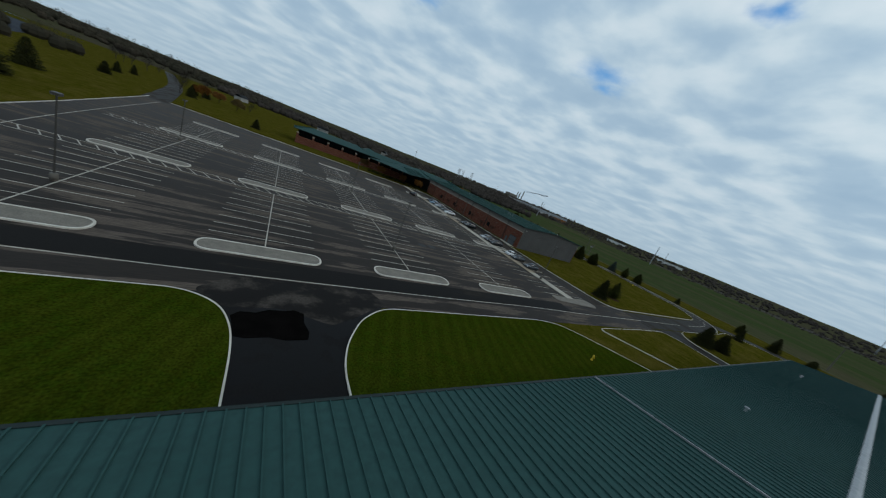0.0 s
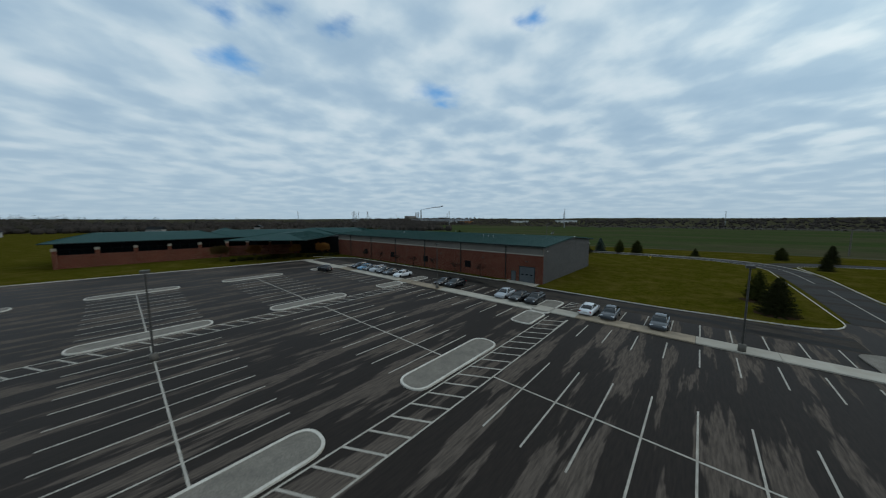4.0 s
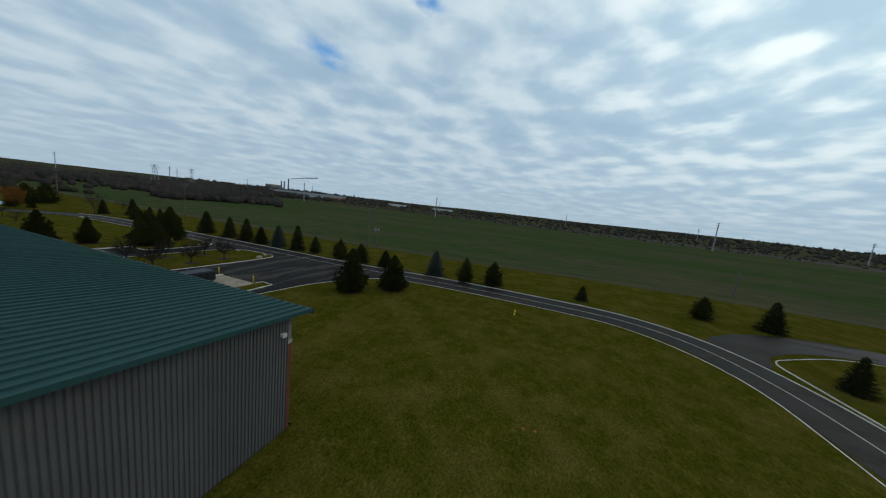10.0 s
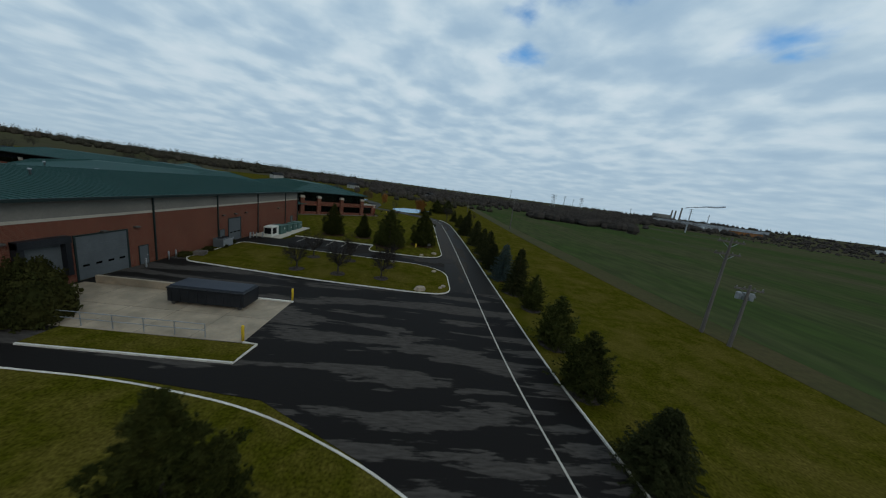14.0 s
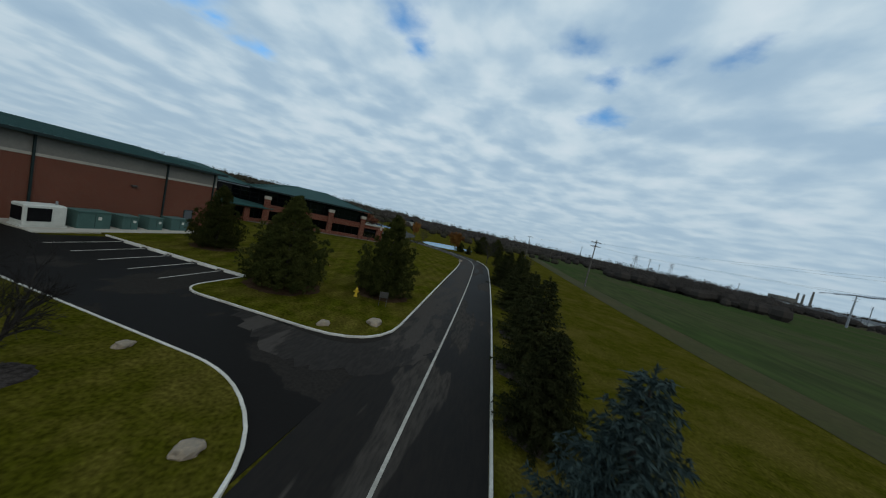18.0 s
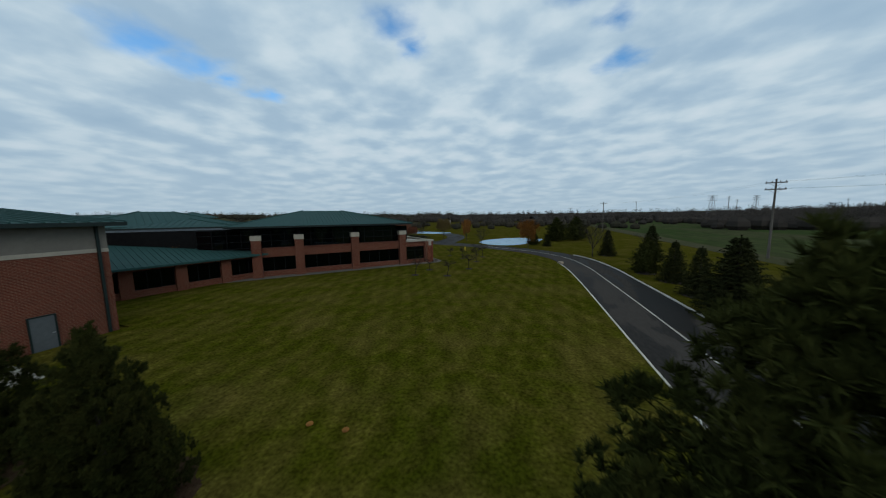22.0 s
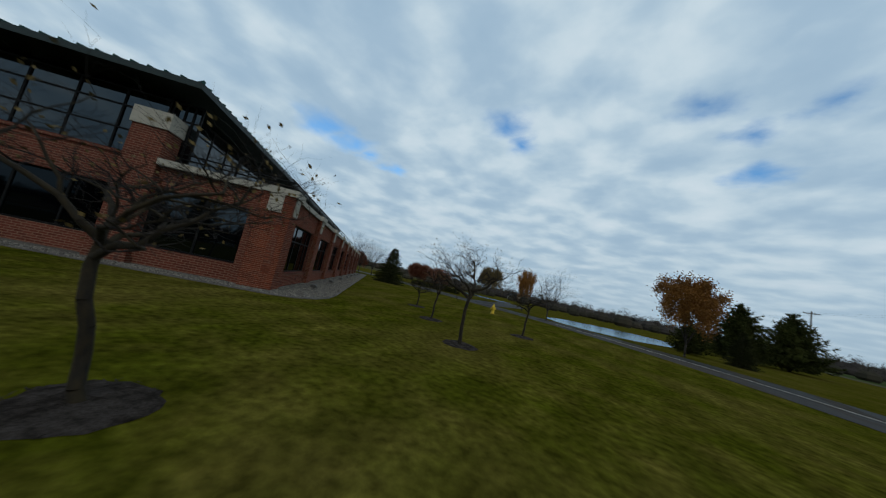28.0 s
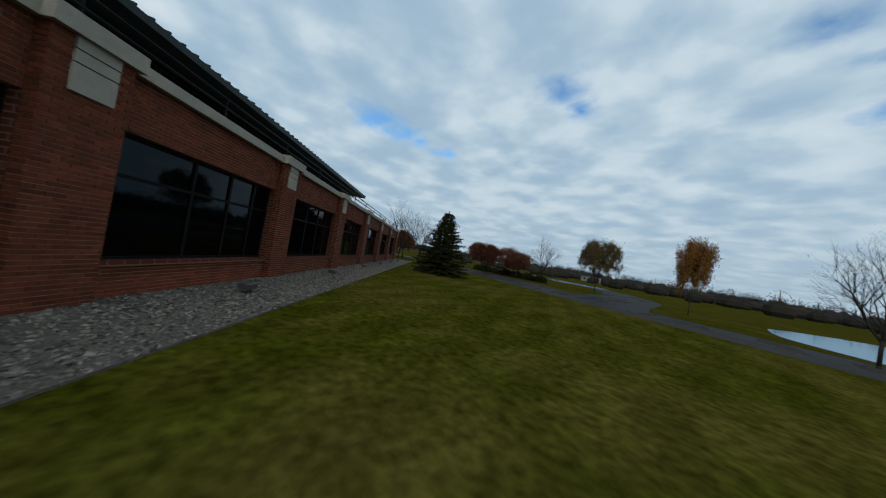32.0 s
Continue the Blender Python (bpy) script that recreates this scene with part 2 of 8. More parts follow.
AISLETAR = material("aisle_asphalt", (0.015, 0.013, 0.0112), (0.060, 0.050, 0.0415), s1=0.42, s2=7.0, rough=0.6, rough2=0.95, bump=0.35, col3=(0.0105, 0.0095, 0.0091), stretch=(1, 0.13, 1), lo=0.455, hi=0.475, world_space=True, spec=0.04, detail=4)
ROADTAR = material("road_asphalt", (0.0172, 0.0145, 0.0122), (0.051, 0.043, 0.036), s1=0.34, s2=7.0, rough=0.6, rough2=0.95, bump=0.35, col3=(0.01045, 0.0095, 0.009135), stretch=(1, 0.16, 1), lo=0.525, hi=0.54, world_space=True, spec=0.04, detail=3.5)
DOCKTAR = material("dock_asphalt", (0.0112, 0.0098, 0.0088), (0.062, 0.054, 0.047), s1=0.50, s2=7.0, rough=0.6, rough2=0.95, bump=0.35, col3=(0.01045, 0.0095, 0.009135), stretch=(0.17, 1, 1), lo=0.515, hi=0.535, world_space=True, spec=0.03, detail=6.5)
YARDTAR = material("yard_asphalt", (0.0108, 0.0093, 0.0081), (0.026, 0.0222, 0.0188), s1=0.11, s2=7.0, rough=0.6, rough2=0.95, bump=0.35, col3=(0.00935, 0.0083, 0.007395), lo=0.525, hi=0.532, world_space=True, spec=0.03, detail=5)
MOUTHTAR = material("mouth_asphalt", (0.0105, 0.009, 0.008), (0.066, 0.056, 0.048), s1=0.34, s2=7.0, rough=0.6, rough2=0.95, bump=0.35, col3=(0.0095, 0.0085, 0.008), lo=0.49, hi=0.62, world_space=True, spec=0.04, detail=7)
PAVER = material("grey_pavers", (0.22, 0.195, 0.161), (0.165, 0.146, 0.1218), s1=0.9, s2=10, rough=0.9, bump=0.8, col3=(0.0935, 0.083, 0.0696), world_space=True, dist=0.04)
LANETAR = material("dry_lane_asphalt", (0.052, 0.044, 0.0375), (0.0185, 0.0157, 0.0134), s1=0.30, s2=7.0, rough=0.9, rough2=0.65, bump=0.35, col3=(0.038, 0.032, 0.0275), stretch=(1, 0.26, 1), lo=0.495, hi=0.515, world_space=True, spec=0.04, detail=5)
RINGTAR = material("ring_lane_asphalt", (0.0115, 0.0103, 0.0094), (0.034, 0.030, 0.026), s1=0.45, s2=7.0, rough=0.6, rough2=0.95, bump=0.35, col3=(0.009, 0.0082, 0.0078), stretch=(0.13, 1, 1), lo=0.57, hi=0.60, world_space=True, spec=0.03, detail=5)
WETTAR = material("wet_drive_asphalt", (0.0062, 0.0058, 0.0058), (0.0115, 0.0105, 0.0102), s1=0.5, s2=7.0, rough=0.5, rough2=0.8, bump=0.35, col3=(0.006, 0.006, 0.0065), lo=0.53, hi=0.56, world_space=True, spec=0.07, detail=3.5)
PAINT = material("road_paint", (0.462, 0.42, 0.3567), (0.33, 0.3, 0.2523), s1=1.5, s2=14, rough=0.7, bump=0.15, col3=(0.22, 0.2, 0.1696), world_space=True)
KERB = material("kerb_concrete", (0.62, 0.58, 0.51), (0.47, 0.43, 0.37), s1=0.8, s2=12, rough=0.85, bump=0.25, col3=(0.374, 0.33, 0.2697), world_space=True)
CONCRETE = material("concrete", (0.396, 0.36, 0.3045), (0.319, 0.285, 0.2349), s1=0.5, s2=9, rough=0.85, bump=0.25, col3=(0.352, 0.31, 0.2436), vary=0.12)
TANCONC = material("tan_concrete", (0.32, 0.245, 0.168), (0.19, 0.145, 0.10), s1=0.5, s2=9, rough=0.85, bump=0.25, col3=(0.2, 0.18, 0.14), vary=0.1)
GRAVEL = material("gravel", (0.1375, 0.12, 0.1001), (0.0935, 0.082, 0.0696), s1=1.2, s2=16, rough=0.95, bump=0.9, col3=(0.055, 0.05, 0.04176), world_space=True, dist=0.05)
STONES = material("pale_gravel_stone", (0.17, 0.15, 0.125), (0.10, 0.09, 0.08), s1=5, s2=30, rough=0.95, bump=0.3, world_space=True)


def vary_pieces(mt, low, high):
    """Each loose piece of one mesh gets its own brightness."""
    nt = mt.node_tree
    N, L = nt.nodes.new, nt.links.new
    bs = nt.nodes["Principled BSDF"]
    src = bs.inputs["Base Color"].links[0].from_socket
    hs, mr = N("ShaderNodeHueSaturation"), N("ShaderNodeMapRange")
    mr.inputs["To Min"].default_value, mr.inputs["To Max"].default_value = low, high
    L(N("ShaderNodeNewGeometry").outputs["Random Per Island"], mr.inputs["Value"])
    L(mr.outputs["Result"], hs.inputs["Value"])
    L(src, hs.inputs["Color"])
    L(hs.outputs["Color"], bs.inputs["Base Color"])


vary_pieces(STONES, 0.3, 1.9)
METALGREY = material("grey_metal_siding", (0.0935, 0.088, 0.08352), (0.077, 0.073, 0.0696), s1=0.3, s2=4, rough=0.5, bump=0.05, metal=0.0, spec=0.4)
BANDGREY = material("light_grey_panel", (0.168, 0.153, 0.131), (0.138, 0.127, 0.110), s1=0.3, s2=4, rough=0.6, bump=0.08)
ROOFGREEN = material("green_metal_roof", (0.0195, 0.058, 0.053), (0.0255, 0.067, 0.062), s1=0.15, s2=3, rough=0.65, rough2=0.75, bump=0.04, col3=(0.017, 0.042, 0.040), spec=0.12)
DARKTRIM = material("dark_green_trim", (0.010, 0.018, 0.017), (0.014, 0.024, 0.022), s1=1, s2=8, rough=0.5, bump=0.05)
STONE = material("cast_stone", (0.36, 0.32, 0.26), (0.29, 0.265, 0.22), s1=0.8, s2=10, rough=0.85, bump=0.2, col3=(0.24, 0.22, 0.18))
# also colours the solid cores that stand for unlit rooms behind glazing
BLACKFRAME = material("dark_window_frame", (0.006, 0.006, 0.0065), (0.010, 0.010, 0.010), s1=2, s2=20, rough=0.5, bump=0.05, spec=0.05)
DOORGREY = material("grey_door_panel", (0.085, 0.094, 0.098), (0.070, 0.077, 0.081), s1=0.6, s2=6, rough=0.5, bump=0.08)
STEEL = material("galvanised_steel", (0.32, 0.33, 0.34), (0.24, 0.25, 0.26), s1=2, s2=14, rough=0.5, bump=0.08, metal=0.6)
BRONZE = material("dark_bronze_metal", (0.060, 0.056, 0.050), (0.085, 0.078, 0.070), s1=2, s2=14, rough=0.5, bump=0.08, metal=0.3)
WOODPOLE = material("weathered_pole_wood", (0.125, 0.108, 0.092), (0.088, 0.076, 0.066), s1=0.8, s2=8, rough=0.9, bump=0.3, stretch=(3, 3, 0.3))
CRABBARK = material("lichened_bark", (0.014, 0.0115, 0.009), (0.030, 0.023, 0.014), s1=4, s2=22, rough=0.95, bump=0.9, col3=(0.040, 0.028, 0.012), stretch=(1, 1, 0.4), lo=0.45, hi=0.7)
BARK = material("bark", (0.026, 0.021, 0.017), (0.048, 0.040, 0.033), s1=3, s2=25, rough=0.95, bump=0.8, col3=(0.03, 0.026, 0.022), stretch=(1, 1, 0.3))
TWIG = material("bare_twigs", (0.019, 0.0145, 0.0125), (0.013, 0.0105, 0.009), s1=1, s2=8, rough=0.95, bump=0)
SPRUCE = material("spruce_needles", (0.023, 0.026, 0.0085), (0.042, 0.043, 0.016), s1=0.9, s2=7, rough=0.9, bump=0, col3=(0.009, 0.011, 0.004), vary=0.25, spec=0.03)
BLUESPRUCE = material("blue_spruce_needles", (0.050, 0.072, 0.066), (0.036, 0.054, 0.048), s1=0.9, s2=7, rough=0.9, bump=0, col3=(0.018, 0.030, 0.028), vary=0.12, spec=0.15)
PINE = material("pine_needles", (0.032, 0.038, 0.009), (0.060, 0.062, 0.016), s1=0.9, s2=4, rough=0.9, bump=0, col3=(0.009, 0.012, 0.004), vary=0.2, spec=0.03)
ORANGELEAF = material("orange_leaves", (0.25, 0.105, 0.018), (0.16, 0.070, 0.016), s1=0.8, s2=6, rough=0.85, bump=0, col3=(0.10, 0.04, 0.014), vary=0.2, spec=0.15)
REDLEAF = material("rust_red_leaves", (0.17, 0.055, 0.028), (0.12, 0.04, 0.02), s1=0.8, s2=6, rough=0.85, bump=0, col3=(0.07, 0.028, 0.015), vary=0.2, spec=0.15)
BROWNLEAF = material("brown_leaves", (0.15, 0.10, 0.03), (0.10, 0.07, 0.024), s1=0.8, s2=6, rough=0.85, bump=0, col3=(0.05, 0.036, 0.015), vary=0.2, spec=0.15)
MULCH = material("mulch", (0.030, 0.024, 0.020), (0.075, 0.062, 0.054), s1=4, s2=24, rough=1, bump=1.0, col3=(0.010, 0.009, 0.008), dist=0.06, spec=0.0)
BARKMULCH = material("bark_mulch", (0.046, 0.027, 0.016), (0.070, 0.045, 0.026), s1=3, s2=24, rough=1, bump=1.0, col3=(0.018, 0.011, 0.007), dist=0.06, spec=0.0)
YELLOW = material("yellow_paint", (0.62, 0.42, 0.03), (0.5, 0.33, 0.025), s1=3, s2=20, rough=0.55, bump=0.1)
BLUEPAINT = material("blue_container_paint", (0.018, 0.11, 0.36), (0.015, 0.085, 0.27), s1=0.6, s2=7, rough=0.5, bump=0.08, col3=(0.02, 0.07, 0.19))
BLACKPAINT = material("black_container_paint", (0.010, 0.011, 0.013), (0.018, 0.019, 0.022), s1=0.6, s2=7, rough=0.45, bump=0.08)
GREENBOX = material("green_enclosure_paint", (0.060, 0.115, 0.100), (0.050, 0.095, 0.085), s1=0.8, s2=8, rough=0.55, bump=0.06)
WHITEBOX = material("off_white_paint", (0.55, 0.54, 0.48), (0.46, 0.45, 0.40), s1=0.8, s2=8, rough=0.55, bump=0.06)
ROCK = material("limestone_boulder", (0.33, 0.25, 0.17), (0.22, 0.18, 0.14), s1=1.5, s2=9, rough=0.95, bump=0.9, col3=(0.2, 0.17, 0.13), dist=0.05)
RUBBER = material("tyre_rubber", (0.012, 0.012, 0.012), (0.02, 0.02, 0.02), s1=4, s2=30, rough=0.85, bump=0.1)
RIM = material("alloy_rim", (0.35, 0.35, 0.36), (0.25, 0.25, 0.26), s1=4, s2=20, rough=0.35, bump=0.02, metal=0.8)
LAMPRED = material("tail_light_red", (0.30, 0.012, 0.012), (0.2, 0.01, 0.01), s1=6, s2=30, rough=0.2, bump=0)
LAMPCLEAR = material("headlight_lens", (0.55, 0.56, 0.58), (0.4, 0.41, 0.43), s1=6, s2=30, rough=0.12, bump=0)
WHITEWALL = material("white_siding", (0.62, 0.62, 0.60), (0.5, 0.5, 0.48), s1=0.2, s2=2, rough=0.7, bump=0.05)
FARROOF = material("far_roof_membrane", (0.42, 0.43, 0.45), (0.32, 0.33, 0.35), s1=0.1, s2=1, rough=0.7, bump=0.05)
SMOKE = material("plain_smoke_plume", (0.42, 0.45, 0.50), (0.36, 0.39, 0.44), s1=0.02, s2=0.1, rough=1, bump=0)


def glass(name, tint, rough=0.03, level=0.55, coat=(1.0, 1.0, 1.0)):
    mt = bpy.data.materials.new(name)
    mt.use_nodes = True
    bs = mt.node_tree.nodes["Principled BSDF"]
    bs.inputs["Base Color"].default_value = (*tint, 1)
    bs.inputs["Roughness"].default_value = rough
    bs.inputs["Metallic"].default_value = 0.0
    bs.inputs["IOR"].default_value = 1.5
    bs.inputs["Specular IOR Level"].default_value = level
    bs.inputs["Specular Tint"].default_value = (*coat, 1)
    nt = mt.node_tree
    n = nt.nodes.new("ShaderNodeTexNoise")
    n.inputs["Scale"].default_value = 0.6
    b = nt.nodes.new("ShaderNodeBump")
    b.inputs["Strength"].default_value = 0.03
    b.inputs["Distance"].default_value = 0.05
    nt.links.new(n.outputs["Fac"], b.inputs["Height"])
    nt.links.new(b.outputs["Normal"], bs.inputs["Normal"])
    return mt


DARKGLASS = glass("tinted_window_glass", (0.0008, 0.0010, 0.0012), level=0.17, coat=(0.6, 0.85, 1.0))
SKYGLASS = glass("upper_window_glass", (0.0012, 0.0016, 0.002), level=0.62, coat=(0.7, 0.88, 1.0))
CARGLASS = glass("car_window_glass", (0.008, 0.010, 0.011), 0.04)
WATER = bpy.data.materials.new("pond_water")
WATER.use_nodes = True
wn = WATER.node_tree
murk, gloss, both = wn.nodes.new("ShaderNodeBsdfDiffuse"), wn.nodes.new("ShaderNodeBsdfGlossy"), wn.nodes.new("ShaderNodeMixShader")
murk.inputs["Color"].default_value = (0.030, 0.050, 0.055, 1)
gloss.inputs["Color"].default_value = (0.62, 0.76, 0.86, 1)
gloss.inputs["Roughness"].default_value = 0.10
ripple, relief = wn.nodes.new("ShaderNodeTexNoise"), wn.nodes.new("ShaderNodeBump")
ripple.inputs["Scale"].default_value, ripple.inputs["Detail"].default_value = 1.3, 4
relief.inputs["Strength"].default_value, relief.inputs["Distance"].default_value = 0.25, 0.05
wn.links.new(ripple.outputs["Fac"], relief.inputs["Height"])
wn.links.new(relief.outputs["Normal"], gloss.inputs["Normal"])
both.inputs[0].default_value = 0.72
wn.links.new(murk.outputs[0], both.inputs[1])
wn.links.new(gloss.outputs[0], both.inputs[2])
wn.links.new(both.outputs[0], wn.nodes["Material Output"].inputs["Surface"])


def brick_material(name, dense):
    """Red brick in running bond with recessed pale joints; along the wall, by the object's own x and z."""
    mt = bpy.data.materials.new(name)
    mt.use_nodes = True
    nt = mt.node_tree
    N, L = nt.nodes.new, nt.links.new
    bs = nt.nodes["Principled BSDF"]
    tc = N("ShaderNodeTexCoord")
    sp, cb = N("ShaderNodeSeparateXYZ"), N("ShaderNodeCombineXYZ")
    L(tc.outputs["Object"], sp.inputs[0])
    ad = N("ShaderNodeMath")
    L(sp.outputs[0], ad.inputs[0])
    L(sp.outputs[1], ad.inputs[1])
    L(ad.outputs[0], cb.inputs[0])
    L(sp.outputs[2], cb.inputs[1])
    br = N("ShaderNodeTexBrick")
    br.inputs["Scale"].default_value = 1.0
    br.inputs["Brick Width"].default_value, br.inputs["Row Height"].default_value = 0.26, 0.085
    br.inputs["Mortar Size"].default_value = 0.011
    br.inputs["Color1"].default_value = (0.112, 0.027, 0.0155, 1)
    br.inputs["Color2"].default_value = (0.078, 0.019, 0.0115, 1)
    br.inputs["Mortar"].default_value = (0.17, 0.095, 0.062, 1)
    L(cb.outputs[0], br.inputs["Vector"])
    n = N("ShaderNodeTexNoise")
    n.inputs["Scale"].default_value = 0.35
    n.inputs["Detail"].default_value = 6
    L(tc.outputs["Object"], n.inputs["Vector"])
    hs = N("ShaderNodeHueSaturation")
    mr = N("ShaderNodeMapRange")
    mr.inputs["To Min"].default_value, mr.inputs["To Max"].default_value = 0.75, 1.25
    L(n.outputs["Fac"], mr.inputs["Value"])
    L(mr.outputs["Result"], hs.inputs["Value"])
    L(br.outputs["Color"], hs.inputs["Color"])
    L(hs.outputs["Color"], bs.inputs["Base Color"])
    bs.inputs["Roughness"].default_value = 0.85
    bs.inputs["Specular IOR Level"].default_value = 0.12
    bp = N("ShaderNodeBump")
    bp.inputs["Strength"].default_value = 0.5
    bp.inputs["Distance"].default_value = 0.01
    bp.invert = True
    L(br.outputs["Fac"], bp.inputs["Height"])
    L(bp.outputs["Normal"], bs.inputs["Normal"])
    return mt


BRICKWALL = brick_material("red_brick_wall", True)
BRICK = material("red_brick", (0.190, 0.047, 0.021), (0.125, 0.032, 0.0155), s1=3, s2=30, rough=0.9, spec=0.15, bump=0.25, col3=(0.105, 0.027, 0.014), vary=0.22, world_space=True)
HEDGELEAF = material("hedge_leaves", (0.024, 0.027, 0.007), (0.040, 0.037, 0.010), s1=0.9, s2=7, rough=0.9, bump=0, col3=(0.009, 0.010, 0.004), vary=0.2, spec=0.03)
vary_pieces(BRICK, 0.7, 1.3)
MORTAR = material("mortar", (0.34, 0.22, 0.155), (0.27, 0.175, 0.125), s1=2, s2=25, rough=0.95, bump=0.3)


def paint_material(name, col):
    mt = material(name, col, tuple(0.9 * c for c in col), s1=0.5, s2=5, rough=0.25, bump=0, col3=tuple(0.85 * c for c in col))
    mt.node_tree.nodes["Principled BSDF"].inputs["Coat Weight"].default_value = 0.35
    return mt

# ---- mesh helpers ----
class Form:
    """Collects vertices and faces of one mesh."""

    def __init__(self):
        self.v, self.f = [], []

    def add(self, vs, fs):
        k = len(self.v)
        self.v += [tuple(p) for p in vs]
        self.f += [tuple(i + k for i in q) for q in fs]
        return self

    def box(self, x0, x1, y0, y1, z0, z1, m=None):
        vs = [(x, y, z) for z in (z0, z1) for x, y in ((x0, y0), (x1, y0), (x1, y1), (x0, y1))]
        if m is not None:
            vs = [m @ Vector(p) for p in vs]
        return self.add(vs, [(3, 2, 1, 0), (4, 5, 6, 7), (0, 1, 5, 4), (1, 2, 6, 5), (2, 3, 7, 6), (3, 0, 4, 7)])

    def bevel_box(self, x0, x1, y0, y1, z0, z1, b, m=None):
        """A box whose upper edges and upright edges are cut by b."""
        def ring(d, z):
            c = [(x0 + d + b, y0 + d), (x1 - d - b, y0 + d), (x1 - d, y0 + d + b), (x1 - d, y1 - d - b), (x1 - d - b, y1 - d), (x0 + d + b, y1 - d), (x0 + d, y1 - d - b), (x0 + d, y0 + d + b)]
            return [Vector((x, y, z)) for x, y in c]
        vs = ring(0, z0) + ring(0, z1 - b) + ring(b, z1)
        if m is not None:
            vs = [m @ p for p in vs]
        fs = [tuple(reversed(range(8))), tuple(range(16, 24))]
        for r in (0, 8):
            fs += [(r + i, r + (i + 1) % 8, r + 8 + (i + 1) % 8, r + 8 + i) for i in range(8)]
        return self.add(vs, fs)

    def prism(self, poly, z0, z1):
        n = len(poly)
        vs = [(x, y, z0) for x, y in poly] + [(x, y, z1) for x, y in poly]
        return self.add(vs, [tuple(reversed(range(n))), tuple(range(n, 2 * n))] + [(i, (i + 1) % n, n + (i + 1) % n, n + i) for i in range(n)])

    def tube(self, p, q, r, r2=None, n=8, caps=True):
        p, q = Vector(p), Vector(q)
        r2 = r if r2 is None else r2
        d = (q - p).normalized()
        a = d.orthogonal().normalized()
        b = d.cross(a)
        vs = []
        for c, s in ((p, r), (q, r2)):
            vs += [c + (a * math.cos(t) + b * math.sin(t)) * s for t in (2 * math.pi * i / n for i in range(n))]
        fs = [(i, (i + 1) % n, n + (i + 1) % n, n + i) for i in range(n)]
        if caps:
            fs += [tuple(reversed(range(n))), tuple(range(n, 2 * n))]
        return self.add(vs, fs)

    def lathe(self, profile, n=16, c=(0, 0, 0)):
        vs, m = [], len(profile)
        for r, z in profile:
            vs += [(c[0] + r * math.cos(2 * math.pi * i / n), c[1] + r * math.sin(2 * math.pi * i / n), c[2] + z) for i in range(n)]
        fs = [(k * n + i, k * n + (i + 1) % n, (k + 1) * n + (i + 1) % n, (k + 1) * n + i) for k in range(m - 1) for i in range(n)]
        fs += [tuple(reversed(range(n))), tuple(range((m - 1) * n, m * n))]
        return self.add(vs, fs)

    def strip(self, line, width, z0, z1, close=False):
        """A band of given width along a polyline, with thickness."""
        pts = [Vector((x, y)) for x, y in line]
        n = len(pts)
        L, R = [], []
        for i, p in enumerate(pts):
            a = pts[i - 1] if (i > 0 or close) else p
            c = pts[(i + 1) % n] if (i < n - 1 or close) else p
            d = (c - a).normalized()
            nrm = Vector((-d.y, d.x)) * width / 2
            L.append(p + nrm)
            R.append(p - nrm)
        m = n if close else n - 1
        vs = [(*q, z) for z in (z0, z1) for q in (*L, *R)]
        fs = []
        for i in range(m):
            j = (i + 1) % n
            fs += [(2 * n + i, 3 * n + i, 3 * n + j, 2 * n + j), (i, 2 * n + i, 2 * n + j, j), (n + i, n + j, 3 * n + j, 3 * n + i)]
        if not close:
            fs += [(0, n, 3 * n, 2 * n), (n - 1, 3 * n - 1, 4 * n - 1, 2 * n - 1)]
        return self.add(vs, fs)

    def mesh(self, name, mat, smooth=False):
        me = bpy.data.meshes.new(name)
        me.from_pydata(self.v, [], self.f)
        me.materials.append(mat)
        if smooth:
            me.polygons.foreach_set("use_smooth", [True] * len(me.polygons))
        me.update()
        return me


def part(name, form, mat, parent, label="", smooth=False):
    """One mesh under a thing or a part. form: a Form, or a mesh that is shared."""
    ob = new(name, form.mesh(name, mat, smooth) if isinstance(form, Form) else form)
    ob.parent = parent
    return tagged(ob, label)


def thing(name, x=0, y=0, z=0, rz=0, label="", category="", group="", kind=""):
    """An Empty at the base of a thing."""
    ob = new(name)
    ob.empty_display_size = 0.2
    ob.matrix_basis = pose(x, y, z, 0, 0, rz)
    return tagged(ob, label, category, group, kind)


def solid(name, form, mat, label="", category="", group="", kind="", smooth=False):
    return tagged(new(name, form.mesh(name, mat, smooth)), label, category, group, kind)


def curve(pts, n=6):
    """A smooth line through the given points."""
    P = [Vector(p) for p in pts]
    P = [P[0] * 2 - P[1]] + P + [P[-1] * 2 - P[-2]]
    out = []
    for a, b, c, d in zip(P, P[1:], P[2:], P[3:]):
        for k in range(n):
            t = k / n
            out.append(0.5 * (2 * b + (c - a) * t + (2 * a - 5 * b + 4 * c - d) * t * t + (3 * b - a - 3 * c + d) * t ** 3))
    return [tuple(p) for p in out] + [tuple(P[-2])]


def along(line, off):
    pts = [Vector(p) for p in line]
    out = []
    for i, p in enumerate(pts):
        d = (pts[min(i + 1, len(pts) - 1)] - pts[max(i - 1, 0)]).normalized()
        out.append((p.x - d.y * off, p.y + d.x * off))
    return out


